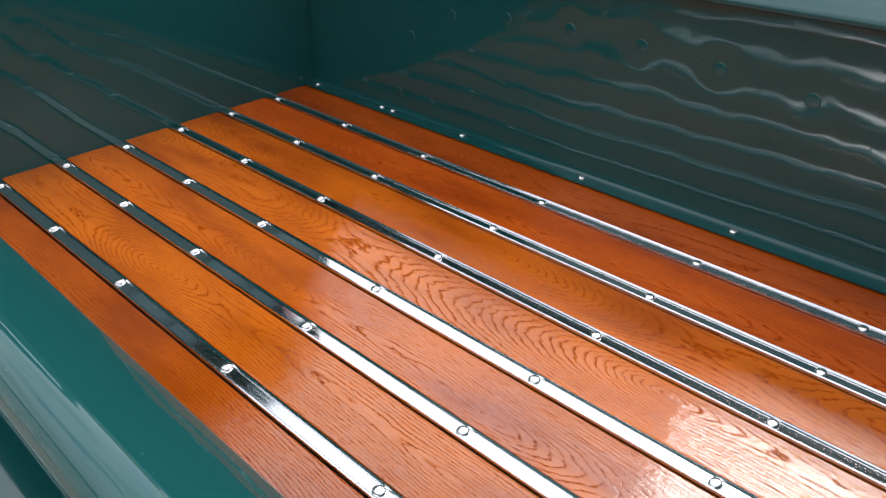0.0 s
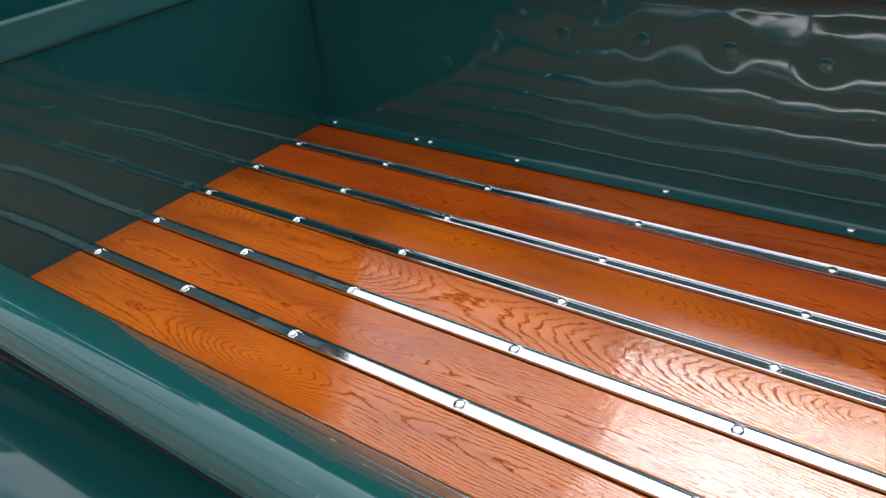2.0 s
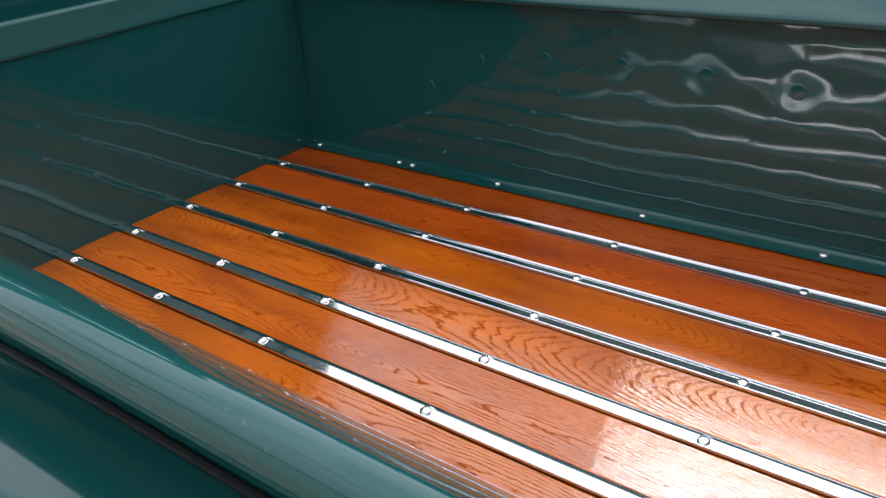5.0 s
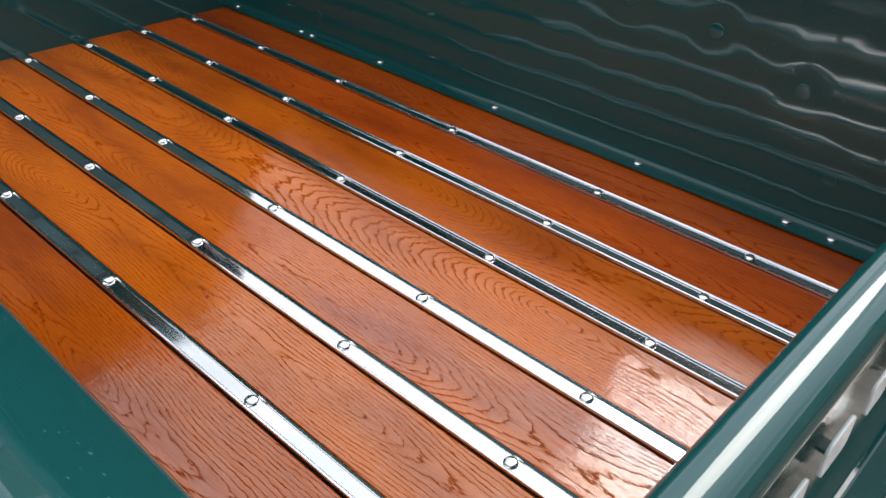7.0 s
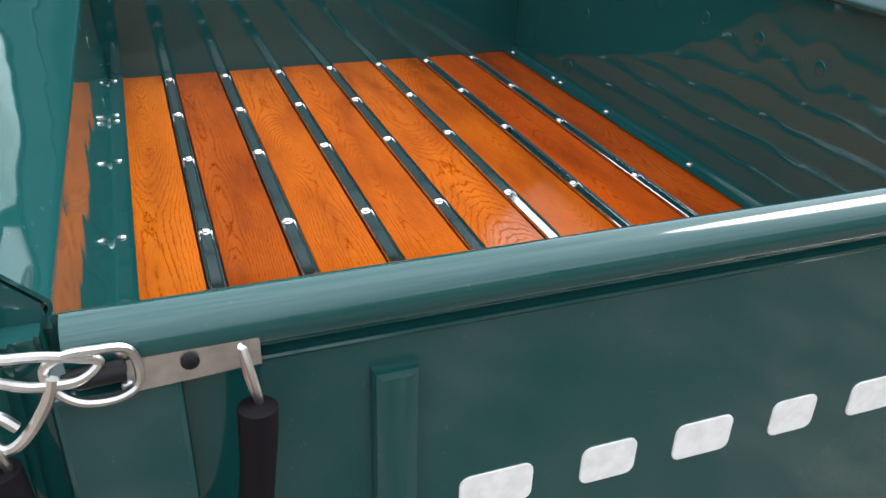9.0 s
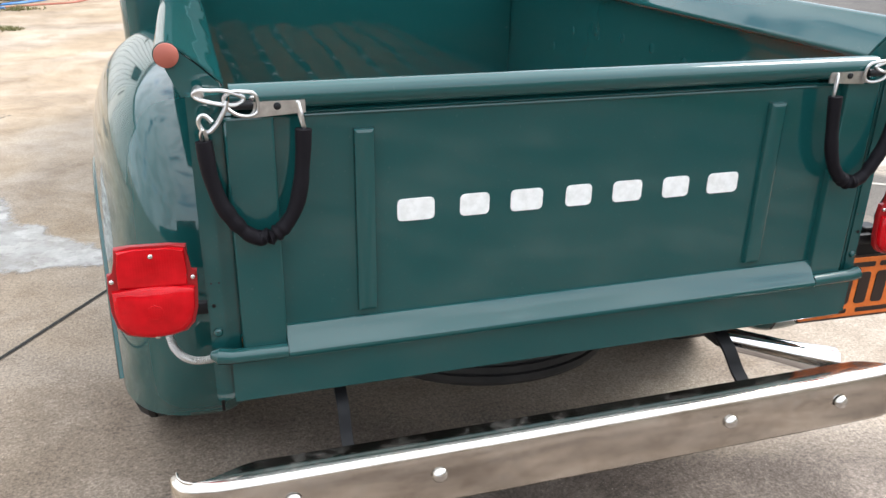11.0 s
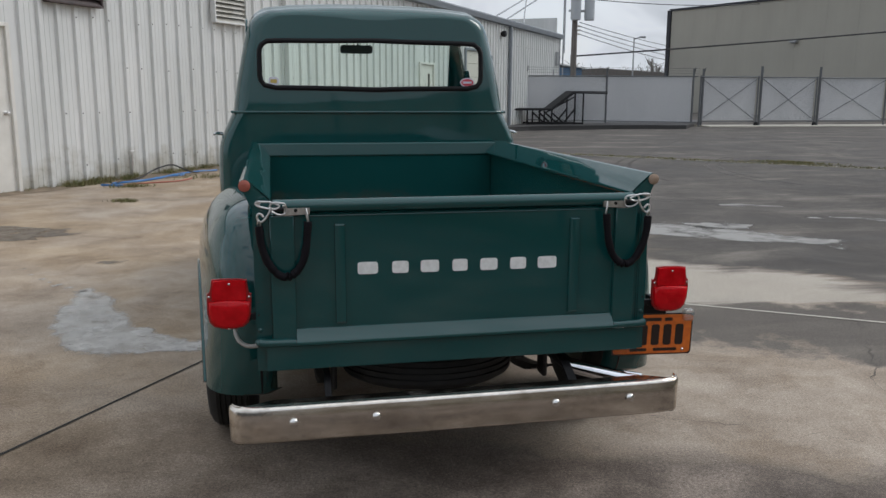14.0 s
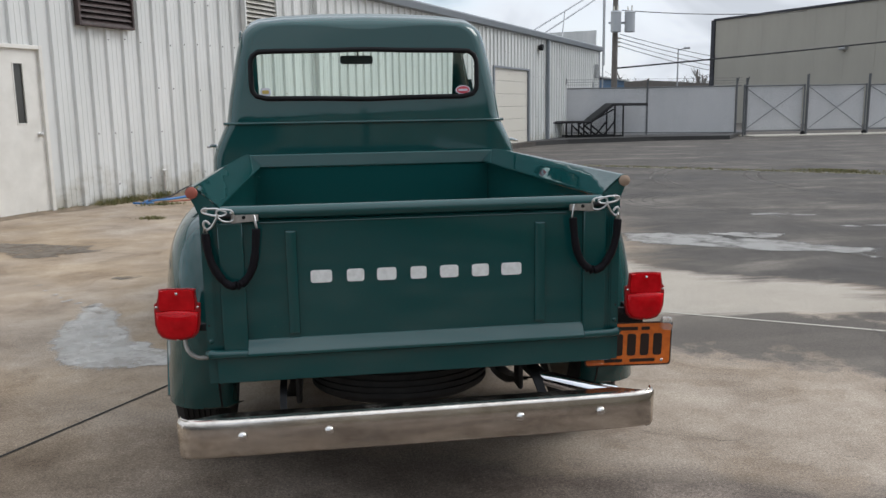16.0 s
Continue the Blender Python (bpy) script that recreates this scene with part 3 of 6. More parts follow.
def ground_strip(name, a, b, width, material, label, h=0.003):
    d = (b - a).normalized()
    s = Vector((-d.y, d.x, 0)) * width / 2
    bm = bmesh.new()
    n = 24
    prev = None
    for i in range(n + 1):
        p = a + (b - a) * (i / n)
        w = 1 + 0.35 * noise.noise(p * 3.1)
        j = s * (0.25 * noise.noise(p * 1.7))
        cur = (bm.verts.new(p + s * w + j + Vector((0, 0, h))), bm.verts.new(p - s * w + j + Vector((0, 0, h))))
        if prev:
            bm.faces.new((prev[0], prev[1], cur[1], cur[0]))
        prev = cur
    return tagged(part(name, bm, material, smooth=False), label, "joint", kind="structure")


ground_strip("slab_joint", along(-9, -1.715), along(30, -1.715), 0.014, JOINT, "dark tarred joint between concrete slabs")
ground_strip("slab_joint", along(3.0, 0.2), along(3.15, 26), 0.032, PALE_JOINT, "pale cross joint between concrete slabs")
ground_strip("slab_joint", along(16.1, -4.0), along(13.0, 14), 0.10, PALE_JOINT, "pale weedy joint across the yard")


def puddle(cx, cy, rx, ry, turn, label, seed, material=WATER, taper=0.0, grain=0.20, z=0.004):
    """A thin film with a ragged edge and small islands, on a fine grid."""
    cell = max(0.004, min(rx, ry) / 42)
    t = radians(turn)
    nx, ny = int(rx * 1.5 / cell), int(ry * 1.5 / cell)
    index, verts, faces, depth = {}, [], [], []

    def corner(i, k):
        if (i, k) not in index:
            x, y = i * cell, k * cell
            index[(i, k)] = len(verts)
            verts.append((cx + x * math.cos(t) - y * math.sin(t), cy + x * math.sin(t) + y * math.cos(t), z))
            a, b = x / rx, y / ry
            p = Vector((a * 1.2 + seed, b * 1.2, seed))
            a /= max(0.2, 1.0 - taper * b)
            depth.append(0.62 - (a * a + b * b) + (0.85 - 0.35 * taper) * noise.noise(p * 1.3) + 0.45 * noise.noise(p * 3.7))
        return index[(i, k)]
    for i in range(-nx, nx):
        for k in range(-ny, ny):
            a, b = (i + 0.5) * cell / rx, (k + 0.5) * cell / ry
            p = Vector((a * 1.2 + seed, b * 1.2, seed))
            a /= max(0.2, 1.0 - taper * b)
            v = 0.62 - (a * a + b * b) + (0.85 - 0.35 * taper) * noise.noise(p * 1.3) + 0.45 * noise.noise(p * 3.7) + (0.08 + grain) * noise.noise(p * 9.0) + grain * noise.noise(p * 23.0)
            if v > 0:
                faces.append((corner(i, k), corner(i + 1, k), corner(i + 1, k + 1), corner(i, k + 1)))
    me = bpy.data.meshes.new("puddle")
    me.from_pydata(verts, [], faces)
    me.attributes.new("depth", "FLOAT", "POINT").data.foreach_set("value", depth)
    me.materials.append(material)
    return tagged(new("puddle", me), label, "puddle", kind="structure")


def wet_patch(outline, soft, label, seed, material, z=0.004, cell=0.012):
    """A thin film inside a rough outline, thinning out toward its rim."""
    xs, ys = [p[0] for p in outline], [p[1] for p in outline]
    index, verts, faces, depth = {}, [], [], []

    def inside(x, y):
        best, odd = 9.0, False
        for (ax, ay), (bx, by) in zip(outline, outline[1:] + outline[:1]):
            u = max(0.0, min(1.0, ((x - ax) * (bx - ax) + (y - ay) * (by - ay)) / ((bx - ax) ** 2 + (by - ay) ** 2)))
            best = min(best, math.hypot(x - ax - u * (bx - ax), y - ay - u * (by - ay)))
            if (ay > y) != (by > y) and x < ax + (y - ay) / (by - ay) * (bx - ax):
                odd = not odd
        p = Vector((x, y, seed))
        return (best if odd else -best) / soft + 0.9 * noise.noise(p * 4.0) + 0.6 * noise.noise(p * 11.0) + 0.3 * noise.noise(p * 31.0)
    nx, ny = int((max(xs) - min(xs) + 0.4) / cell), int((max(ys) - min(ys) + 0.4) / cell)
    val = {}
    for i in range(nx):
        for k in range(ny):
            val[(i, k)] = inside(min(xs) - 0.2 + i * cell, min(ys) - 0.2 + k * cell)
    for i in range(nx - 1):
        for k in range(ny - 1):
            ring = ((i, k), (i + 1, k), (i + 1, k + 1), (i, k + 1))
            if max(val[c] for c in ring) > 0.0:
                for c in ring:
                    if c not in index:
                        index[c] = len(verts)
                        verts.append((min(xs) - 0.2 + c[0] * cell, min(ys) - 0.2 + c[1] * cell, z))
                        depth.append(max(0.0, val[c]) * 0.8)
                faces.append([index[c] for c in ring])
    me = bpy.data.meshes.new("puddle")
    me.from_pydata(verts, [], faces)
    me.attributes.new("depth", "FLOAT", "POINT").data.foreach_set("value", depth)
    me.materials.append(material)
    return tagged(new("puddle", me), label, "puddle", kind="structure")


# wet patch and splashes, pale because sky reflection is painted into their film
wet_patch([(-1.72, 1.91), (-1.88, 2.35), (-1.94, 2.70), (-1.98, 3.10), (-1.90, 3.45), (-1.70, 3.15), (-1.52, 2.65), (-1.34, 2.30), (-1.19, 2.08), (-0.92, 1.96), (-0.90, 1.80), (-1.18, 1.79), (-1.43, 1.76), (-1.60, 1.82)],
          0.07, "shallow wet patch drying on the concrete, pale with painted sky sheen", 2.3, WATER)
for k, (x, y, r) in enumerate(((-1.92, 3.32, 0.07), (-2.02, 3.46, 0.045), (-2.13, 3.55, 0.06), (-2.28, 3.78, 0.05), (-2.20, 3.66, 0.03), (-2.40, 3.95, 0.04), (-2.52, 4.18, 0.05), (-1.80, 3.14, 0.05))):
    puddle(x, y, r, r * 0.7, 30 * k, "small splash drying on the concrete, pale with painted sky sheen", 20.0 + k)
puddle(-1.90, 4.34, 0.15, 0.09, 10, "small damp spot on the concrete", 5.1, DAMP)
puddle(-3.10, 6.00, 0.85, 0.46, -30, "broad damp stain on the concrete", 8.4, DAMP)
for k, patch in enumerate((
        [(2.81, 5.62), (3.31, 5.61), (3.82, 5.24), (4.28, 4.68), (4.72, 4.2), (4.47, 3.98), (3.89, 4.22), (3.34, 4.54), (2.93, 4.88), (2.63, 5.13)],
        [(3.64, 5.49), (4.04, 5.42), (4.39, 5.17), (4.14, 4.93), (3.75, 4.99)],
        [(5.23, 5.59), (5.43, 5.67), (5.43, 5.49), (5.24, 5.37)],
        [(4.39, 3.92), (4.58, 4.02), (4.57, 3.87), (4.36, 3.7)])):
    wet_patch(patch, 0.10, "pale dried water mark across the yard", 11.7 + k, FILM, cell=0.02)


def crack(points, width, seed):
    """A fine jagged crack along a line of places on the ground."""
    pts = []
    for a, b in zip(points, points[1:]):
        a, b = Vector((*a, 0.003)), Vector((*b, 0.003))
        n = max(2, int((b - a).length / 0.014))
        for i in range(n):
            p = a.lerp(b, i / n)
            pts.append(p + sum((amp * Vector((noise.noise(p * fr + Vector((seed, 0, 0))), noise.noise(p * fr + Vector((0, seed, 3))), 0)) for amp, fr in ((0.05, 4), (0.025, 13), (0.014, 37))), Vector()))
    bm = bmesh.new()
    prev = None
    for i, p in enumerate(pts):
        t = (pts[min(i + 1, len(pts) - 1)] - pts[max(i - 1, 0)]).normalized()
        w = width * max(0.1, 0.55 + 0.9 * noise.noise(p * 6 + Vector((0, 0, seed))))
        s = Vector((-t.y, t.x, 0)) * w / 2
        cur = (bm.verts.new(p + s), bm.verts.new(p - s))
        if prev and noise.noise(p * 5 + Vector((seed, seed, 0))) > -0.22:
            bm.faces.new((prev[0], prev[1], cur[1], cur[0]))
        prev = cur
    return tagged(part("crack", bm, CRACK, smooth=False), "fine dark crack in the concrete", "crack", kind="structure")


crack([(0.98, 0.50), (1.48, 0.24), (1.74, 0.05), (2.4, -0.15)], 0.005, 1.0)
crack([(3.22, 2.22), (2.64, 1.24), (2.19, 0.65), (2.09, 0.30), (1.95, -0.10)], 0.007, 4.0)
crack([(2.64, 1.24), (3.2, 1.02), (3.9, 0.9)], 0.006, 7.0)
puddle(5.2, 6.6, 0.4, 0.18, -28, "small rain puddle on the yard", 4.2, FILM)
puddle(6.2, 5.2, 0.7, 0.16, -28, "small rain puddle on the yard", 6.6, FILM)

# faint pale arcs left by turning tyres
mark_m = Mat("tyre_mark_dust", (0.19, 0.175, 0.155), 0.8)
mark_m.link(mark_m.ramp(mark_m.noise(6, 6, 0.7), [(0.35, 0.0), (0.65, 0.55)]), mark_m.b.inputs["Alpha"])


def tyre_mark(cx, cy, r, a0, a1, width):
    bm = bmesh.new()
    prev = None
    for i in range(41):
        a = radians(a0 + (a1 - a0) * i / 40)
        w = width * (0.7 + 0.5 * noise.noise((a * 3, r, cx)))
        cur = tuple(bm.verts.new((cx + (r + d) * math.cos(a), cy + (r + d) * math.sin(a), 0.0035)) for d in (-w / 2, w / 2))
        if prev:
            bm.faces.new((prev[0], prev[1], cur[1], cur[0]))
        prev = cur
    return tagged(part("tyre_mark", bm, mark_m.m, smooth=False), "faint pale tyre mark curving over the yard", "tyre mark", kind="structure")


for r, a0, a1 in ((0.78, 60, 250), (0.92, 80, 300), (1.10, 90, 270), (1.28, 100, 240)):
    tyre_mark(5.09, 8.21, r, a0, a1, 0.05)
for r, a0, a1 in ((5.2, 130, 190), (5.45, 125, 186), (6.9, 120, 180), (7.15, 120, 176)):
    tyre_mark(12.5, 9.5, r, a0, a1, 0.10)

# ---- the pickup truck ----
truck = thing("pickup_truck", "restored dark green step-side pickup truck with a varnished wooden bed", "pickup truck")
FZ = 0.59                                   # top of the bed floor
BOLT_Y = (1.947, 1.640, 1.333, 0.964, 0.594, 0.292)
PITCH = 0.155
FRONT, REAR = 1.990, 0.012

bed_floor = new("bed_floor")
bed_floor.parent = truck
tagged(bed_floor, "orange-brown varnished oak boards with polished steel strips")

STAIN = ((0.53, 0.128, 0.004), (0.37, 0.073, 0.003), (0.46, 0.104, 0.004), (0.47, 0.102, 0.004), (0.51, 0.114, 0.004), (0.56, 0.118, 0.004), (0.48, 0.077, 0.003), (0.50, 0.083, 0.003))
# boards, with a rounded front end dropping under the bulkhead
bh = 0.024
for i in range(8):
    x0 = -4 * PITCH + i * PITCH + 0.0178
    x1 = x0 + PITCH - 0.0356
    if i == 0:
        x0 = -0.622
    if i == 7:
        x1 = 0.626
    w = (x1 - x0) / 2
    bm = box(-w, w, -0.99, 0.99, -bh, 0.0, 0.0025, 2)
    plank = share("board", mesh_from(bm, "board", WOOD), bed_floor, ((x0 + x1) / 2, 1.0, FZ))
    plank.color = (*STAIN[i], 1)

# dark channel under the strips
channel_me = mesh_from(box(-0.0180, 0.0180, 0.012, 1.988, FZ - 0.022, FZ - 0.009), "strip_channel", GASKET, False)
for k in range(1, 8):
    share("strip_channel", channel_me, bed_floor, ((4 - k) * PITCH, 0, 0))

# one strip: hat section with rolled edges
half = [(0.0145, -0.006), (0.0150, 0.0005), (0.0140, 0.0034), (0.0122, 0.0040), (0.0106, 0.0022), (0.0097, 0.0004), (0.0092, -0.0008), (0.0088, 0.0005)]
prof = [(-x, z) for x, z in half] + half[::-1]
strip_me = mesh_from(extrude_profile(prof, -0.985, 0.985, "y"), "bed_strip", STEEL, True, 50)
bolt_me = mesh_from(lathe([(0.0098, -0.004), (0.0098, 0.0012), (0.0090, 0.0030), (0.0065, 0.0046), (0.0030, 0.0054), (0.0004, 0.0056)], 16), "bolt", BOLT, True, 60)
for k in range(1, 8):
    strip = share("bed_strip", strip_me, bed_floor, ((4 - k) * PITCH, 1.0, FZ + 0.0005), label="polished stainless bed strip")
    for y in BOLT_Y:
        share("bolt", bolt_me, strip, (0, y - 1.0, 0.0008), (0, 0, k * 31 + y * 77))


# side panels: floor flange, wall, flare and rolled top edge
def bed_side(sign):
    side = new("bed_side")
    side.parent = truck
    s = sign
    arc = [(0.6825 + 0.0165 * math.cos(radians(a)), 1.0805 + 0.0165 * math.sin(radians(a))) for a in range(130, -150, -8)]
    # the wall bellies outward a little between its foot and the fold under the flare
    wall, x, z = [], 0.6305, FZ + 0.022
    while z < 1.012:
        wall.append((x, z))
        k = (z - 0.612) / 0.40
        x += (0.085 - 0.142 * k + 0.012 * math.sin(k * math.pi)) * 0.016
        z += 0.016
    prof = [(0.588, FZ + 0.0035), (0.616, FZ + 0.0036), (0.6215, FZ + 0.0048), (0.626, FZ + 0.008), (0.629, FZ + 0.014)] + wall + [(x - 0.001, 1.016), (x - 0.006, 1.021), (0.616, 1.0240)] + [(0.6125 + 0.0063 * math.cos(radians(a)), 1.0315 + 0.0063 * math.sin(radians(a))) for a in range(262, 134, -8)]
    fx, fz = prof[-1]
    prof += [(fx + (arc[0][0] - fx) * k / 30, fz + (arc[0][1] - fz) * k / 30 + 0.0022 * math.sin(k / 30 * math.pi)) for k in range(1, 30)] + arc
    bm = sheet([(s * a, b) for a, b in prof], 0.014, 2.02, 0.003 * (1 if s > 0 else -1), "y", 1)
    part("inner_panel", bm, PAINT_SIDE, side)
    # outer skin and the stake pocket at the rear corner
    bm = box(min(s * 0.6425, s * 0.6500), max(s * 0.6425, s * 0.6500), 0.03, 2.02, 0.50, 1.03, 0.003)
    part("outer_panel", bm, PAINT, side)
    bm = sheet([(s * 0.634, 1.026), (s * 0.650, 1.022)], 0.014, 2.02, 0.003, "y")
    part("top_web", bm, PAINT, side)
    # rear post
    prof = [(s * 0.612, -0.006), (s * 0.612, 0.020), (s * 0.632, 0.020), (s * 0.632, 0.100), (s * 0.662, 0.100), (s * 0.662, -0.012), (s * 0.632, -0.012), (s * 0.632, -0.006)]
    bm = extrude_profile(prof, 0.487, 1.022, "z")
    bmesh.ops.bevel(bm, geom=[e for e in bm.edges if abs(e.verts[0].co.z - e.verts[1].co.z) > 0.1], offset=0.003, segments=2, affect="EDGES")
    part("rear_post", bm, PAINT, side)
    # the post's holes are flat black discs, with their shade as colour
    for hx, hz, hr in ((0.640, 0.713, 0.0017), (0.653, 0.713, 0.0017), (0.652, 0.672, 0.0034)):
        part("post_hole_disc", lathe([(hr, 0.0), (hr, -0.0006), (0.0002, -0.0006)], 10, axis="y"), GASKET, side, at=pose(s * hx, -0.012, hz))
    part("gate_stop", box(min(s * 0.598, s * 0.636), max(s * 0.598, s * 0.636), 0.0215, 0.0245, FZ + 0.002, 1.020, 0.001), PAINT, side)
    # gusset closing the end of the flare; a black strip paints the slot's shade
    bm = prism([(s * 0.607, 1.016), (s * 0.668, 1.016), (s * 0.688, 1.064), (s * 0.6715, 1.0895), (s * 0.640, 1.0640), (s * 0.6095, 1.0345)], 0.0095, "y", 0.0135)
    part("end_gusset", bm, PAINT, side)
    bm = box(-0.021, 0.021, 0.0, 0.0028, -0.0022, 0.0012, 0.0006)
    part("black_slot_strip", bm, GASKET, side, at=Matrix.Translation((s * 0.630, 0.0225, 1.0578)) @ Matrix.Rotation(-s * radians(41.7), 4, "Y"))
    cap = part("rail_cap", lathe([(0.0172, 0.0), (0.0182, -0.003), (0.0180, -0.008), (0.0145, -0.0105), (0.005, -0.012), (0.0004, -0.0122)], 24, axis="y"), CAP_RED if s < 0 else CAP, side,
               "faded red round reflector cap" if s < 0 else "tarnished bronze round cap", at=pose(s * 0.6825, 0.014, 1.0805))
    # plugs over the fender bolts
    plug = mesh_from(lathe([(0.0152, 0.0004), (0.0150, -0.0006), (0.0143, -0.0012), (0.012, -0.0015), (0.0005, -0.0016)], 22, axis="x"), "plug", PAINT_BED, True, 40)
    for y, z in PLUGS:
        wall_x = min(wall, key=lambda w: abs(w[1] - z))[0]
        share("plug", plug, side, (s * (wall_x - 0.0025), y, z), (0, 0, 0 if s > 0 else 180))
    # carriage bolts along the flange
    for y in (1.947, 1.655, 1.610, 1.345, 0.970, 0.601, 0.297, 0.216):
        share("bolt", bolt_me, side, (s * 0.611, y, FZ + 0.0068))
    return side


bed_side(1)
bed_side(-1)

# bulkhead with a forward-leaning top and rolled edge
bulk = new("bulkhead")
bulk.parent = truck
arc = [(1.998 + 0.007 * math.cos(radians(a)), 1.083 + 0.007 * math.sin(radians(a))) for a in range(165, -150, -15)]
prof = [(1.9905, FZ - 0.02), (1.9915, 1.019), (1.9905, 1.0215), (1.9850, 1.0235), (1.9838, 1.0250), (1.9838, 1.0275)] + arc
bm = sheet([(a, b) for a, b in prof], -0.633, 0.633, 0.003, "x")
for v in bm.verts:                     # mitred flare
    if v.co.z > 1.028:
        v.co.x *= 1 + (v.co.z - 1.028) * 0.95
part("front_panel", bm, PAINT_BED, bulk)
rivet = mesh_from(lathe(dome(0.006, 0.004), 12), "rivet", PAINT_BED, True, 60)
for x, z in ((0.625, 0.972), (0.622, 0.813), (0.620, 0.631), (-0.625, 0.972), (-0.622, 0.813), (-0.620, 0.631)):
    share("rivet", rivet, bulk, (x, 1.9905, z), (90, 0, 0))

# tailgate
gate = new("tailgate")
gate.parent = truck
tagged(gate, "closed green tailgate with white raised lettering shapes")
prof = [(-0.012, 0.580), (-0.012, 0.986), (-0.018, 0.992), (0.0, 1.0), (0.006, 0.99), (0.006, 0.580)]
part("gate_panel", extrude_profile(prof, -0.6105, 0.6105, "x"), PAINT, gate)
part("top_roll", tube([(-0.598, -0.012, 1.018), (0.598, -0.012, 1.018)], 0.0205, 28), PAINT, gate)
for s in (-1, 1):
    x0, x1 = sorted((s * 0.535, s * 0.611))
    bm = prism([(x0, 0.582), (x1, 0.582), (x1, 0.990), (x0, 0.990)], -0.016, "y", -0.011, 0.004)
    part("end_panel", bm, PAINT, gate)
    x0, x1 = sorted((s * 0.3755, s * 0.4105))
    part("rib", prism([(x0, 0.634), (x1, 0.634), (x1, 0.960), (x0, 0.960)], -0.012, "y", -0.011, 0.0065), PAINT, gate)
    # hinge roll below the end panel
    bm = tube([(s * 0.5375, -0.0335, 0.5825), (s * 0.630, -0.0325, 0.5835), (s * 0.652, -0.029, 0.586), (s * 0.664, -0.024, 0.588)], [0.0135, 0.0135, 0.0155, 0.007], 18)
    part("hinge", bm, PAINT, gate)
    part("hinge_bolt", lathe(dome(0.008, 0.006), 12, axis="y"), PAINT, gate, at=pose(s * 0.649, -0.012, 0.622, 0, 0, 180))
# a thin shadow step under the roll
part("fold_line", tube([(-0.535, -0.0125, 0.985), (0.535, -0.0125, 0.985)], 0.0028, 8), PAINT, gate)
# sloping sill and the apron under it
prof = [(-0.010, 0.6225), (-0.0145, 0.6225), (-0.0170, 0.6210), (-0.0400, 0.5915), (-0.0440, 0.5880), (-0.0468, 0.5840), (-0.0475, 0.5795), (-0.0460, 0.5750), (-0.0420, 0.5715), (-0.034, 0.5695), (-0.010, 0.569)]
part("sill", extrude_profile(prof, -0.5365, 0.5365, "x"), PAINT, gate, angle=25)
prof = [(-0.028, 0.5705), (-0.029, 0.4915), (-0.0275, 0.4895), (-0.025, 0.489), (0.03, 0.489), (0.03, 0.495), (-0.020, 0.495), (-0.018, 0.5705)]
part("apron", extrude_profile(prof, -0.632, 0.632, "x"), PAINT, truck, angle=12)
# raised white shapes in place of the maker's name
LET = ((-0.338, -0.272), (-0.226, -0.172), (-0.132, -0.071), (-0.026, 0.025), (0.068, 0.127), (0.171, 0.226), (0.267, 0.333))
for x0, x1 in LET:
    zt = 0.8315 - 0.004 * (x0 + 0.34)
    part("white_shape", prism(rounded_rect(x0, x1, zt - 0.040, zt, 0.009, 4), -0.0018, "y", -0.012, 0.0006), WHITE, gate, "white raised block")


def smooth_line(pts, n):
    """Catmull-Rom through points, n samples."""
    p = [Vector(q) for q in pts]
    p = [p[0] * 2 - p[1]] + p + [p[-1] * 2 - p[-2]]
    m = len(p) - 3
    out = []
    for i in range(n):
        f = min(i / (n - 1) * m, m - 1e-6)
        k, u = int(f), f - int(f)
        a, b, c, d = p[k], p[k + 1], p[k + 2], p[k + 3]
        out.append(0.5 * ((2 * b) + (c - a) * u + (2 * a - 5 * b + 4 * c - d) * u * u + (3 * b - a - 3 * c + d) * u ** 3))
    return out


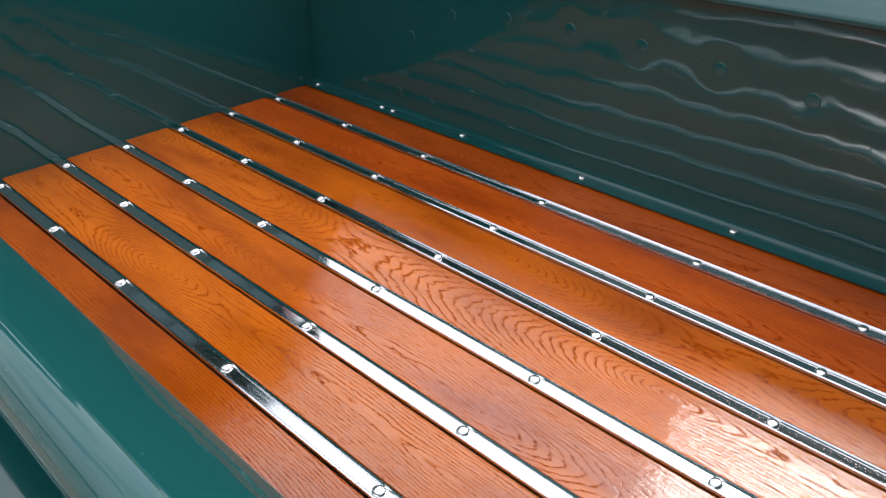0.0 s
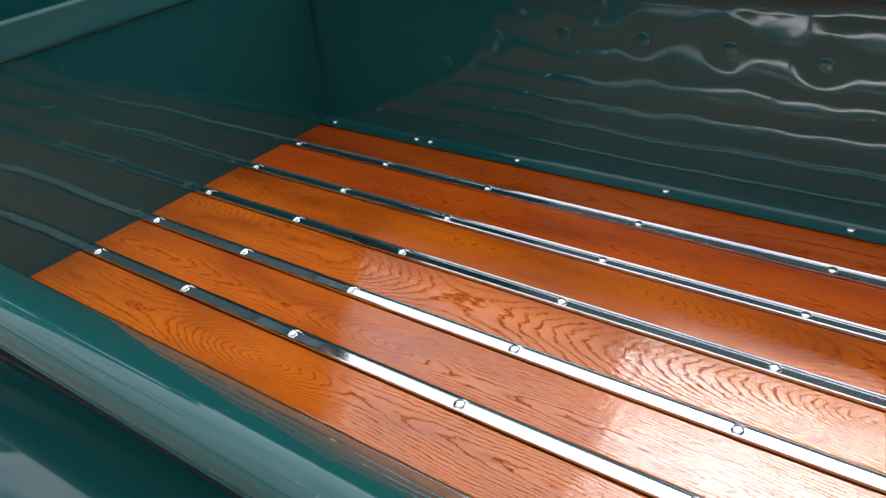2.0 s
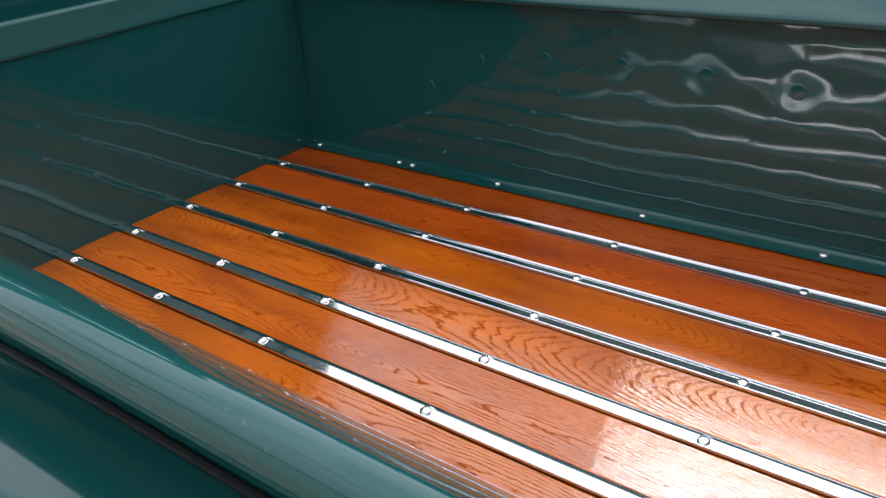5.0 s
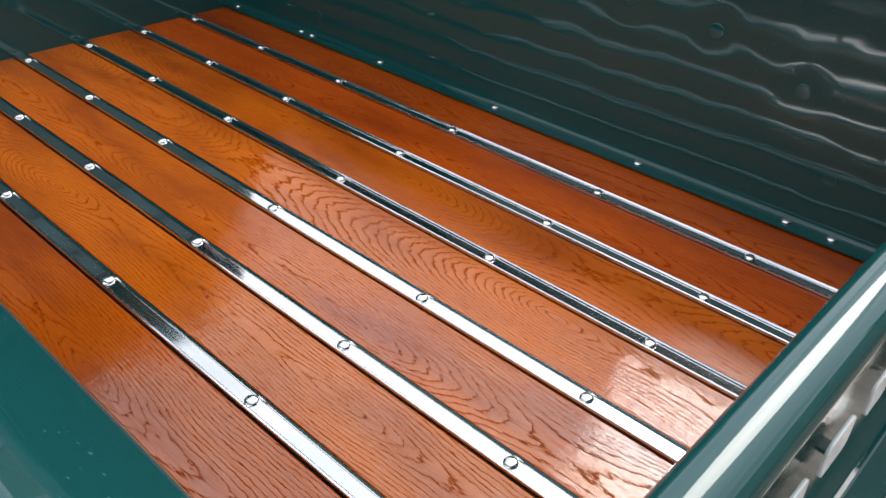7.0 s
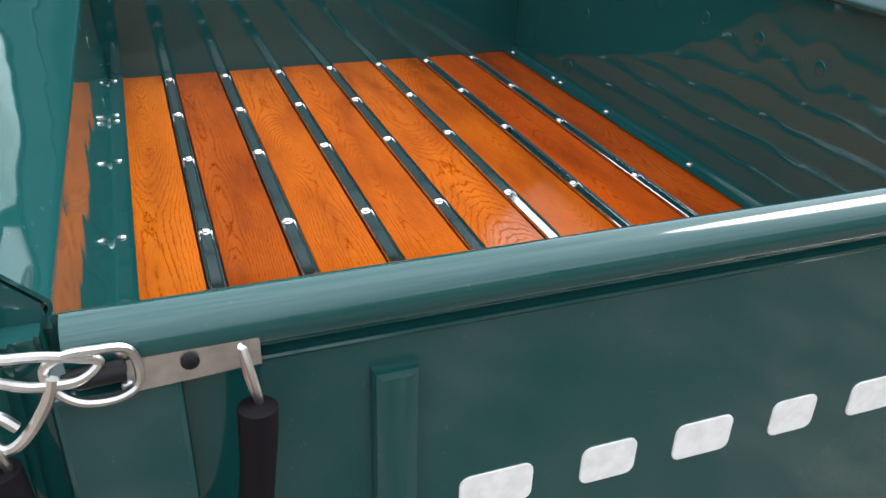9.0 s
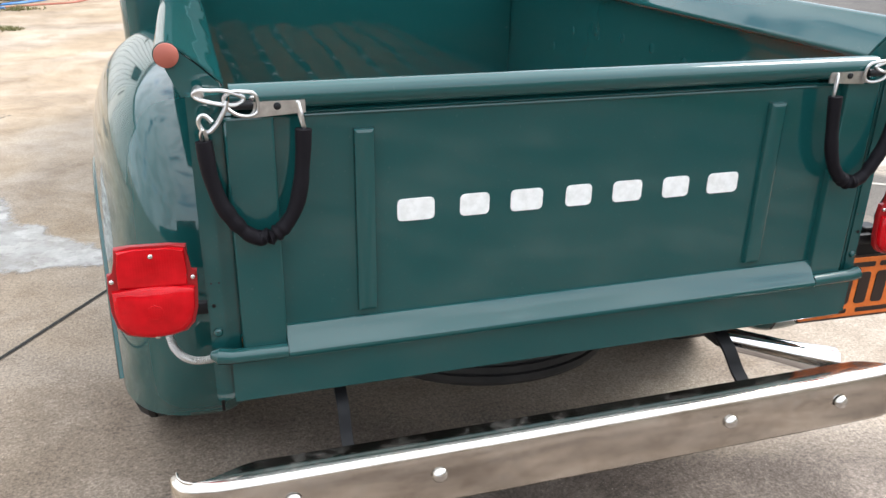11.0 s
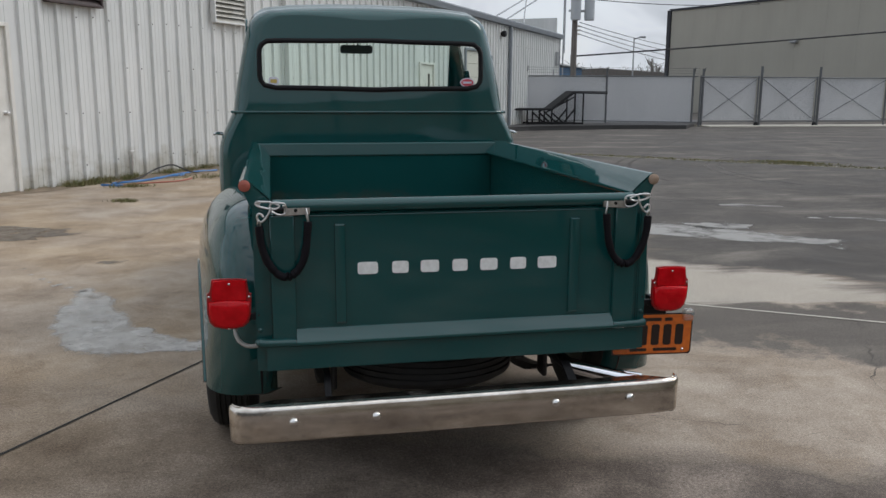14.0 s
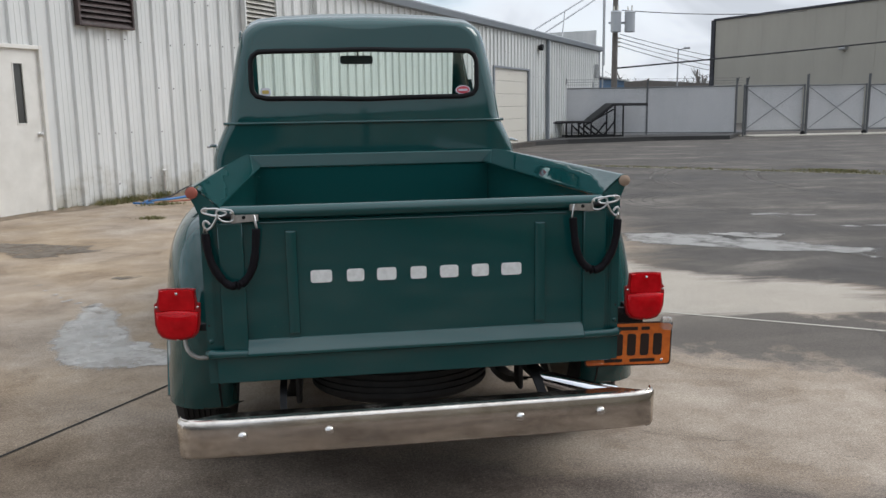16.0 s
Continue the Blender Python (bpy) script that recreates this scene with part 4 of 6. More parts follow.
# latch chains at the tailgate's ends
def latch(s):
    top = new("latch_chain")
    top.parent = gate
    tagged(top, "zinc latch bar and hook with chain in a black sleeve")
    # hinged bar on the gate
    x0, x1 = sorted((s * 0.486, s * 0.566))
    part("latch_bar", prism([(x0, 0.9895), (x1, 0.9935), (x1, 1.022), (x0, 1.0175)] if s < 0 else [(x0, 0.9935), (x1, 0.9895), (x1, 1.0175), (x0, 1.022)], -0.0045, "y", -0.0275, 0.0012), ZINC, top)
    part("bar_bolt", lathe([(0.0058, 0), (0.0058, -0.002), (0.004, -0.0032), (0.0003, -0.0034)], 12, axis="y"), BLACK, top, at=pose(s * 0.529, -0.032, 1.0062))
    for dz in (0.012, -0.012):
        part("bar_rivet", lathe(dome(0.004, 0.003), 10, axis="y"), ZINC, top, at=pose(s * 0.566, -0.032, 1.008 + dz, 0, 0, 180))

    def loop(pts, r=0.0038, n=40):
        out = []
        m = len(pts)
        for i in range(n):
            f = i / n * m
            k, u = int(f), f - int(f)
            p = [Vector(pts[(k + d) % m]) for d in (-1, 0, 1, 2)]
            out.append(0.5 * ((2 * p[1]) + (p[2] - p[0]) * u + (2 * p[0] - 5 * p[1] + 4 * p[2] - p[3]) * u * u + (3 * p[1] - p[0] - 3 * p[2] + p[3]) * u ** 3))
        return tube(out, r, 8, closed=True)
    # long wire bail from the pin to the bar, with a second ring round the bar's end
    part("bail", loop([(s * 0.642, -0.038, 1.036), (s * 0.625, -0.044, 1.0365), (s * 0.608, -0.046, 1.036), (s * 0.590, -0.044, 1.030), (s * 0.578, -0.040, 1.022),
                       (s * 0.590, -0.044, 1.014), (s * 0.612, -0.046, 1.016), (s * 0.628, -0.042, 1.019), (s * 0.643, -0.036, 1.023), (s * 0.650, -0.034, 1.030)], 0.0031, 60), ZINC, top)
    part("bail", loop([(s * 0.607, -0.043, 1.024), (s * 0.596, -0.045, 1.033), (s * 0.580, -0.044, 1.033), (s * 0.563, -0.040, 1.028), (s * 0.558, -0.038, 1.014), (s * 0.560, -0.038, 1.000),
                       (s * 0.572, -0.041, 0.995), (s * 0.590, -0.045, 0.999), (s * 0.603, -0.045, 1.010)], 0.0030, 54), ZINC, top)
    part("pin", tube([(s * 0.643, -0.008, 1.030), (s * 0.643, -0.034, 1.030), (s * 0.643, -0.036, 1.030)], [0.0085, 0.0085, 0.006], 14), ZINC, top)
    # rubber bumper
    part("rubber_pad", tube([(s * 0.566, -0.036, 1.011), (s * 0.592, -0.040, 1.012), (s * 0.600, -0.040, 1.012)], [0.0072, 0.0066, 0.004], 12), BLACK, top)
    # open hook below
    hk = smooth_line([(s * 0.603, -0.046, 1.020), (s * 0.607, -0.047, 1.008), (s * 0.617, -0.046, 0.991), (s * 0.628, -0.045, 0.978), (s * 0.637, -0.044, 0.975), (s * 0.644, -0.043, 0.982), (s * 0.646, -0.043, 0.993),
                      (s * 0.641, -0.043, 1.000), (s * 0.634, -0.044, 0.998), (s * 0.627, -0.045, 0.990)], 36)
    part("hook", tube(hk, 0.0036, 8), ZINC, top)
    part("chain_link", loop([(s * 0.640, -0.050, 0.980), (s * 0.645, -0.045, 0.970), (s * 0.642, -0.040, 0.955), (s * 0.637, -0.046, 0.962)], 0.0028, 20), ZINC, top)
    part("chain_link", loop([(s * 0.498, -0.036, 1.012), (s * 0.494, -0.042, 0.994), (s * 0.491, -0.042, 0.972), (s * 0.496, -0.036, 0.990)], 0.0028, 20), ZINC, top)
    # sleeve hanging in a bow, with a crease at its lowest point
    path = [(0.642, 0.962), (0.640, 0.935), (0.637, 0.908), (0.627, 0.869), (0.616, 0.846), (0.603, 0.826), (0.588, 0.810), (0.573, 0.802), (0.563, 0.803), (0.555, 0.802), (0.543, 0.808),
            (0.532, 0.817), (0.519, 0.834), (0.509, 0.856), (0.502, 0.884), (0.499, 0.905), (0.495, 0.940), (0.493, 0.972)]
    pts = []
    for i, (x, z) in enumerate(path):
        pts.append((s * x, -0.046 - 0.006 * math.sin(i / 17 * math.pi), z))
    pts = smooth_line(pts, 72)
    rad = [0.0122 + 0.0006 * math.sin(k * 0.47) + 0.0030 * math.exp(-((k - 38) / 7.0) ** 2) * math.sin(k * 1.7) + 0.0012 * math.exp(-((k - 22) / 5.0) ** 2) * math.sin(k * 1.3) for k in range(72)]
    part("sleeve", tube(pts, rad, 16), SLEEVE, top, "creased black rubber chain sleeve", angle=60)
    return top


latch(-1)
latch(1)


# rear fenders: a rounded pontoon lofted from the crown line to the wheel opening
AXLE_Y, AXLE_Z = 0.82, 0.345


def fender(s):
    crown = smooth_line([(0.190, 0.332), (0.160, 0.40), (0.143, 0.52), (0.146, 0.66), (0.178, 0.80), (0.250, 0.905), (0.360, 0.955), (0.54, 0.974), (0.80, 0.978), (1.06, 0.972), (1.32, 0.945), (1.56, 0.86), (1.72, 0.71), (1.80, 0.54), (1.84, 0.40)], 84)
    opening = smooth_line([(0.40, 0.318), (0.46, 0.42), (0.55, 0.535), (0.68, 0.635), (0.84, 0.672), (1.00, 0.650), (1.14, 0.565), (1.26, 0.45), (1.36, 0.32)], 84)
    bm = bmesh.new()
    rings = []
    nv = 36

    def wide(y):                            # the pontoon widens from its tail to the wheel
        k = max(0.0, min(1.0, (y - 0.14) / 0.95))
        return 0.190 + 0.088 * k
    for c, w in zip(crown, opening):
        ring = [bm.verts.new((s * (0.602 if c.y < 0.47 else 0.6485), c.x + 0.025, c.y + 0.010))]
        for j in range(nv):
            f = (j / (nv - 1)) ** 1.5 * math.pi / 2
            out = math.sin(f) ** 0.60
            drop = 1 - math.cos(f)
            p = c.lerp(w, drop * 0.97)
            x = 0.646 + wide(p.x) * out
            ring.append(bm.verts.new((s * x, p.x, p.y)))
        # rolled lip turning back under
        p = c.lerp(w, 1.0)
        ring.append(bm.verts.new((s * (0.644 + wide(p.x)), p.x, p.y)))
        ring.append(bm.verts.new((s * (0.622 + wide(p.x)), p.x, p.y)))
        rings.append(ring)
    for a, b in zip(rings, rings[1:]):
        for k in range(len(a) - 1):
            bm.faces.new((a[k], a[k + 1], b[k + 1], b[k]))
    for ring, flip in ((rings[0], 1), (rings[-1], 0)):     # turned-in skirt at both feet
        lo = [bm.verts.new((v.co.x * 0.975, v.co.y + (0.02 if flip else -0.02), v.co.z - 0.006)) for v in ring]
        for k in range(len(ring) - 1):
            bm.faces.new((ring[k], ring[k + 1], lo[k + 1], lo[k]))
    fen = part("fender", bm, PAINT, truck, "rounded green rear fender", angle=50)
    mod = fen.modifiers.new("thickness", "SOLIDIFY")
    mod.thickness = 0.003
    welt = [(s * 0.6545, p.x, p.y + 0.005) for p in crown]
    part("welt", tube(welt, 0.0042, 8), GASKET, fen, "black rubber fender piping")
    bead = [(s * (0.643 + wide(p.x)), p.x, p.y) for p in opening]
    part("wheel_lip", tube(bead, 0.0125, 12), PAINT, fen)
    return fen


for s in (-1, 1):
    fender(s)


# running boards ahead of the fenders
for s in (-1, 1):
    part("running_board", box(min(s * 0.66, s * 0.90), max(s * 0.66, s * 0.90), 1.80, 3.25, 0.36, 0.395, 0.012), PAINT, truck)


def wheel(x, y, s):
    w = new("wheel")
    w.parent = truck
    w.matrix_basis = pose(x, y, AXLE_Z)
    tyre = [(0.215, -0.085), (0.255, -0.098), (0.300, -0.094), (0.328, -0.080), (0.341, -0.062)]
    for k in range(6):
        z0 = -0.058 + k * 0.0200
        tyre += [(0.345, z0), (0.345, z0 + 0.013), (0.338, z0 + 0.014), (0.338, z0 + 0.0185)]
    tyre += [(0.341, 0.064), (0.328, 0.080), (0.300, 0.094), (0.255, 0.098), (0.215, 0.085)]
    part("tyre", lathe(tyre, 56, axis="x", close=False), RUBBER, w, "black ribbed tyre", angle=30)
    rim = [(0.216, -0.086), (0.205, -0.080), (0.196, -0.050), (0.196, 0.050), (0.205, 0.080), (0.216, 0.086)]
    part("rim", lathe(rim, 40, axis="x", close=False), RIM, w)
    part("hub_disc", lathe([(0.196, s * 0.03), (0.15, s * 0.05), (0.09, s * 0.045), (0.07, s * 0.065), (0.03, s * 0.07), (0.001, s * 0.07)], 32, axis="x", close=False), RIM, w)
    part("hub_cap", lathe([(0.085, s * 0.05), (0.082, s * 0.068), (0.06, s * 0.083), (0.02, s * 0.09), (0.001, s * 0.09)], 28, axis="x", close=False), MIRROR_CHROME, w)
    return w


for s in (-1, 1):
    wheel(s * 0.778, AXLE_Y, s)
    wheel(s * 0.775, 3.95, s)

# spare tyre lying under the bed
spare = new("spare_wheel")
spare.parent = truck
tyre = [(0.19, -0.07), (0.24, -0.085), (0.290, -0.078), (0.318, -0.062)]
for k in range(5):
    z0 = -0.052 + k * 0.022
    tyre += [(0.325, z0), (0.325, z0 + 0.014), (0.317, z0 + 0.0155), (0.317, z0 + 0.020)]
tyre += [(0.318, 0.062), (0.290, 0.078), (0.24, 0.085), (0.19, 0.07)]
spare.matrix_basis = pose(-0.03, 0.43, 0.385, -4, 0, 0)
part("tyre", lathe(tyre, 64, close=False), RUBBER, spare, angle=30)
part("rim", lathe([(0.19, -0.07), (0.18, 0.0), (0.10, 0.02), (0.002, 0.02)], 32, close=False), UNDER, spare)

# chassis
for s in (-1, 1):
    prof = [(s * 0.395, 0.395), (s * 0.395, 0.500), (s * 0.445, 0.500), (s * 0.445, 0.490), (s * 0.405, 0.490), (s * 0.405, 0.405), (s * 0.445, 0.405), (s * 0.445, 0.395)]
    part("frame_rail", extrude_profile(prof, 0.42, 4.6, "y"), UNDER, truck)
    part("shackle", box(min(s * 0.39, s * 0.41), max(s * 0.39, s * 0.41), 0.26, 0.34, 0.30, 0.43, 0.01), UNDER, truck)
    spring = smooth_line([(0.30, 0.335), (0.52, 0.275), (AXLE_Y, 0.235), (1.35, 0.29), (1.62, 0.36)], 14)
    for j in range(4):
        pts = spring[j:len(spring) - j]
        bm = bmesh.new()
        rows = [[bm.verts.new((s * (0.425 + dx), p.x, p.y - j * 0.008 + dz)) for dx, dz in ((-0.025, 0), (0.025, 0), (0.025, -0.007), (-0.025, -0.007))] for p in pts]
        for a, b in zip(rows, rows[1:]):
            for k in range(4):
                bm.faces.new((a[k], a[(k + 1) % 4], b[(k + 1) % 4], b[k]))
        part("spring_leaf", bm, UNDER, truck)
    # bumper hanger: a curved strap dropping from the frame
    strap = smooth_line([(0.16, 0.455), (0.05, 0.448), (0.005, 0.420), (-0.020, 0.375), (-0.060, 0.350), (-0.125, 0.352)], 18)
    bm = bmesh.new()
    sw = 0.015 if s > 0 else 0.011
    rows = [[bm.verts.new(((0.385 + 0.28 * (0.455 - p.y) if s > 0 else -0.44) + dx, p.x, p.y + dz)) for dx, dz in ((-sw, 0.004), (sw, 0.004), (sw, -0.004), (-sw, -0.004))] for p in strap]
    for a, b in zip(rows, rows[1:]):
        for k in range(4):
            bm.faces.new((a[k], a[(k + 1) % 4], b[(k + 1) % 4], b[k]))
    bm.faces.new(rows[0])
    bm.faces.new(rows[-1])
    part("bumper_strap", bm, BLACK, truck, "black bumper hanger strap")
for y in (0.09, 0.62, 1.35, 1.9):
    part("cross_sill", box(-0.60, 0.60, y - 0.03, y + 0.03, 0.502, 0.564, 0.006), UNDER, truck)
part("bed_underside", box(-0.62, 0.62, 0.03, 1.97, 0.5645, 0.5655), UNDER, truck, smooth=False)
part("rear_axle", tube([(-0.70, AXLE_Y, AXLE_Z), (-0.16, AXLE_Y, AXLE_Z), (-0.12, AXLE_Y, AXLE_Z), (0, AXLE_Y, AXLE_Z), (0.12, AXLE_Y, AXLE_Z), (0.16, AXLE_Y, AXLE_Z), (0.70, AXLE_Y, AXLE_Z)],
                       [0.04, 0.045, 0.10, 0.14, 0.10, 0.045, 0.04], 20), UNDER, truck)
part("exhaust_pipe", tube(smooth_line([(0.33, 1.9, 0.36), (0.34, 1.2, 0.44), (0.36, 0.75, 0.47), (0.37, 0.30, 0.450), (0.42, 0.06, 0.415)], 24), 0.024, 14), UNDER, truck)
tip = smooth_line([(0.42, 0.06, 0.415), (0.50, 0.03, 0.397), (0.58, 0.005, 0.377), (0.655, -0.012, 0.357)], 12)
bm = tube(tip, [0.025, 0.026, 0.026, 0.026, 0.027, 0.027, 0.028, 0.029, 0.031, 0.033, 0.035, 0.036], 18, cap=False)
part("exhaust_tip", bm, MIRROR_CHROME, truck, "flared chrome exhaust tip")

# bumper: a broad plate whose ends wrap forward, with a flat top flange
bumper = new("rear_bumper")
bumper.parent = truck
tagged(bumper, "wide brushed chrome rear bumper")
BZ0, BZ1, BY = 0.2975, 0.4155, -0.158
line = smooth_line([(-0.752, -0.104), (-0.748, -0.122), (-0.733, -0.141), (-0.700, -0.152), (-0.62, BY), (-0.3, BY - 0.002), (0, BY - 0.003), (0.3, BY - 0.002), (0.62, BY), (0.700, -0.152), (0.733, -0.141), (0.748, -0.122), (0.752, -0.104)], 90)
bm = bmesh.new()
sec = [(0.045, BZ1 + 0.009), (0.012, BZ1), (0.004, BZ1 - 0.003), (0.0, BZ1 - 0.010), (0.0005, (BZ0 + BZ1) / 2), (0.0015, BZ0 + 0.010), (0.004, BZ0 + 0.003), (0.012, BZ0), (0.040, BZ0 + 0.002)]
rows = []
for i, p in enumerate(line):
    t = (line[min(i + 1, 89)] - line[max(i - 1, 0)]).normalized()
    n = Vector((-t.y, t.x))
    tuck = 1.0 - 0.78 * max(0.0, min(1.0, (abs(p.x) - 0.62) / 0.10))      # the flanges narrow into the wrapped ends
    rows.append([bm.verts.new((p.x + n.x * d * (tuck if d > 0.02 else 1.0), p.y + n.y * d * (tuck if d > 0.02 else 1.0), z if z < BZ1 else BZ1 + (z - BZ1) * tuck)) for d, z in sec])
for a, b in zip(rows, rows[1:]):
    for k in range(len(sec) - 1):
        bm.faces.new((a[k], a[k + 1], b[k + 1], b[k]))
plate = part("bumper_bar", bm, CHROME, bumper, angle=50)
mod = plate.modifiers.new("thickness", "SOLIDIFY")
mod.thickness = 0.004
bb = mesh_from(lathe([(0.0145, 0.0), (0.0145, -0.003), (0.0125, -0.007), (0.008, -0.010), (0.003, -0.0115), (0.0004, -0.012)], 18, axis="y"), "bumper_bolt", BOLT, True, 50)
for x in (-0.556, -0.300, 0.294, 0.554):
    share("bumper_bolt", bb, bumper, (x, BY - 0.003, 0.3655))
for s in (-1, 1):
    part("bumper_bracket", box(s * 0.40 - 0.03, s * 0.40 + 0.03, -0.150, -0.11, 0.33, 0.385, 0.006), BLACK, bumper)


# tail lamps on arms
def tail_lamp(cx, cz, s, tilt):
    lamp = new("tail_lamp")
    lamp.parent = truck
    lamp.matrix_basis = pose(cx, -0.020, cz, 0, tilt, 0)
    tagged(lamp, "red plastic tail lamp with chrome screws")
    outline = [(-0.054, 0.078), (-0.030, 0.0805), (0.030, 0.0805), (0.054, 0.078), (0.056, 0.040), (0.0575, 0.036), (0.0675, 0.034), (0.0675, 0.010), (0.066, -0.030), (0.060, -0.058), (0.046, -0.073), (0.025, -0.079), (0, -0.081),
               (-0.025, -0.079), (-0.046, -0.073), (-0.060, -0.058), (-0.066, -0.030), (-0.0675, 0.010), (-0.0675, 0.034), (-0.0575, 0.036), (-0.056, 0.040)]
    part("housing", prism([(x * 0.86, z * 0.80 - 0.006) for x, z in outline], 0.012, "y", 0.0, 0.006), BLACK, lamp)
    part("bezel", prism(outline, -0.010, "y", 0.0, 0.003), DARKRED, lamp)
    # upper flat lens and lower bulging lens, meeting at a shelf
    up = [(0.052, 0.0125)] + [(0.052, 0.040)] + [(0.050, 0.0745), (0.028, 0.0768), (-0.028, 0.0768), (-0.050, 0.0745), (-0.052, 0.040), (-0.052, 0.0125)]
    part("reflector_lens", prism(up, -0.008, "y", -0.009, 0.003), LENS, lamp)
    lo = [(0.0625, 0.008), (0.061, -0.030), (0.055, -0.054), (0.042, -0.068), (0.022, -0.0745), (0, -0.0765), (-0.022, -0.0745), (-0.042, -0.068), (-0.055, -0.054), (-0.061, -0.030), (-0.0625, 0.008), (-0.03, 0.013), (0.0, 0.0145), (0.03, 0.013)]
    bm = bmesh.new()
    rings = []
    for k, (sc, y) in enumerate(((1.0, -0.009), (0.99, -0.0155), (0.95, -0.0195), (0.80, -0.0225), (0.55, -0.0250), (0.28, -0.0262), (0.2, -0.0263))):
        rings.append([bm.verts.new((x * sc, y, -0.028 + (z + 0.028) * sc)) for x, z in lo])
    for a, b in zip(rings, rings[1:]):
        for k in range(len(lo)):
            bm.faces.new((a[k], a[(k + 1) % len(lo)], b[(k + 1) % len(lo)], b[k]))
    bm.faces.new(rings[-1])
    part("stop_lens", bm, LENS, lamp, angle=50)
    part("lens_ring", tube([(0.012 * math.cos(radians(a)), -0.0256, -0.028 + 0.012 * math.sin(radians(a))) for a in range(0, 360, 15)], 0.0012, 6, closed=True), LENS, lamp)
    sc = mesh_from(lathe([(0.0042, 0), (0.0042, -0.002), (0.003, -0.0034), (0.0004, -0.0036)], 12, axis="y"), "screw", BOLT, True, 50)
    for x, y, z in ((0.0, -0.017, 0.066), (0.0605, -0.0105, 0.024), (-0.0605, -0.0105, 0.024), (0.0, -0.011, -0.0775)):
        share("screw", sc, lamp, (x, y, z))
    return lamp


tail_lamp(-0.741, 0.716, -1, 2)
tail_lamp(0.746, 0.700, 1, 1)
for s, z in ((-1, 0.665), (1, 0.648)):
    part("lamp_arm", box(min(s * 0.655, s * 0.70), max(s * 0.655, s * 0.70), -0.004, 0.010, z - 0.011, z + 0.011, 0.003), BLACK, truck)
    part("lamp_bracket", box(min(s * 0.69, s * 0.73), max(s * 0.69, s * 0.73), 0.010, 0.045, z - 0.02, z + 0.02, 0.004), BLACK, truck)

# flexible conduit from the lamp to the post, with its spiral ribs
path = smooth_line([(-0.728, 0.004, 0.640), (-0.727, -0.004, 0.618), (-0.720, -0.008, 0.596), (-0.706, -0.010, 0.580), (-0.688, -0.009, 0.571), (-0.668, -0.006, 0.569), (-0.652, -0.002, 0.569)], 72)
part("conduit", tube(path, [0.0074 if i % 2 else 0.0054 for i in range(72)], 10), CONDUIT, truck, "ribbed steel lamp conduit", angle=20)

# number plate, with plain bars for all its writing
plate = new("number_plate")
plate.parent = truck
plate.matrix_basis = pose(0.710, 0.012, 0.527, 0, 1.5, 0)
tagged(plate, "orange number plate with plain dark bars")
part("plate_sheet", prism(rounded_rect(-0.152, 0.152, -0.076, 0.076, 0.012, 4), -0.0016, "y", 0.0), PLATE_INK, plate)
part("plate_face", prism(rounded_rect(-0.147, 0.147, -0.071, 0.071, 0.010, 4), -0.0015, "y", -0.0012, 0.0006), ORANGE, plate)
for i in range(5):
    x = -0.098 + i * 0.046
    part("number_bar", prism(rounded_rect(x, x + 0.031, -0.040, 0.036, 0.008, 3), -0.002, "y", -0.0024, 0.0006), PLATE_INK, plate)
part("text_bar", prism(rounded_rect(-0.060, 0.030, 0.048, 0.060, 0.003, 2), -0.0012, "y", -0.0024), PLATE_INK, plate)
part("text_bar", prism(rounded_rect(0.042, 0.072, 0.048, 0.060, 0.003, 2), -0.0012, "y", -0.0024), PLATE_INK, plate)
part("text_bar", prism(rounded_rect(-0.085, -0.020, -0.062, -0.051, 0.003, 2), -0.0012, "y", -0.0024), PLATE_INK, plate)
part("text_bar", prism(rounded_rect(0.005, 0.095, -0.062, -0.051, 0.003, 2), -0.0012, "y", -0.0024), PLATE_INK, plate)
sc = mesh_from(lathe(dome(0.006, 0.004), 12, axis="y"), "screw", BOLT, True, 50)
share("screw", sc, plate, (0.118, -0.003, -0.058), (0, 0, 180))
lamp_glass = Mat("clear_plastic", (0.85, 0.85, 0.82), 0.15)
lamp_glass.b.inputs["Transmission Weight"].default_value = 0.8
part("plate_lamp", prism(rounded_rect(0.108, 0.146, 0.050, 0.092, 0.008, 3), -0.022, "y", -0.002, 0.006), lamp_glass.m, plate, "clear plastic plate lamp")
part("plate_bracket", box(0.66, 0.76, 0.014, 0.020, 0.590, 0.640, 0.002), BLACK, truck)

# ---- cab ----
cab = new("cab")
cab.parent = truck
CX = -0.022
M = 144
OUT = [(0.0, 0.42), (0.80, 0.42), (0.865, 0.50), (0.868, 0.95), (0.862, 1.06), (0.842, 1.13), (0.805, 1.20), (0.785, 1.252), (0.776, 1.262), (0.755, 1.40), (0.722, 1.56), (0.694, 1.68), (0.672, 1.745), (0.635, 1.788), (0.58, 1.812), (0.45, 1.828), (0.25, 1.838), (0.0, 1.842)]


def full_outline(pts):
    return pts + [(-x, z) for x, z in reversed(pts[1:-1])]


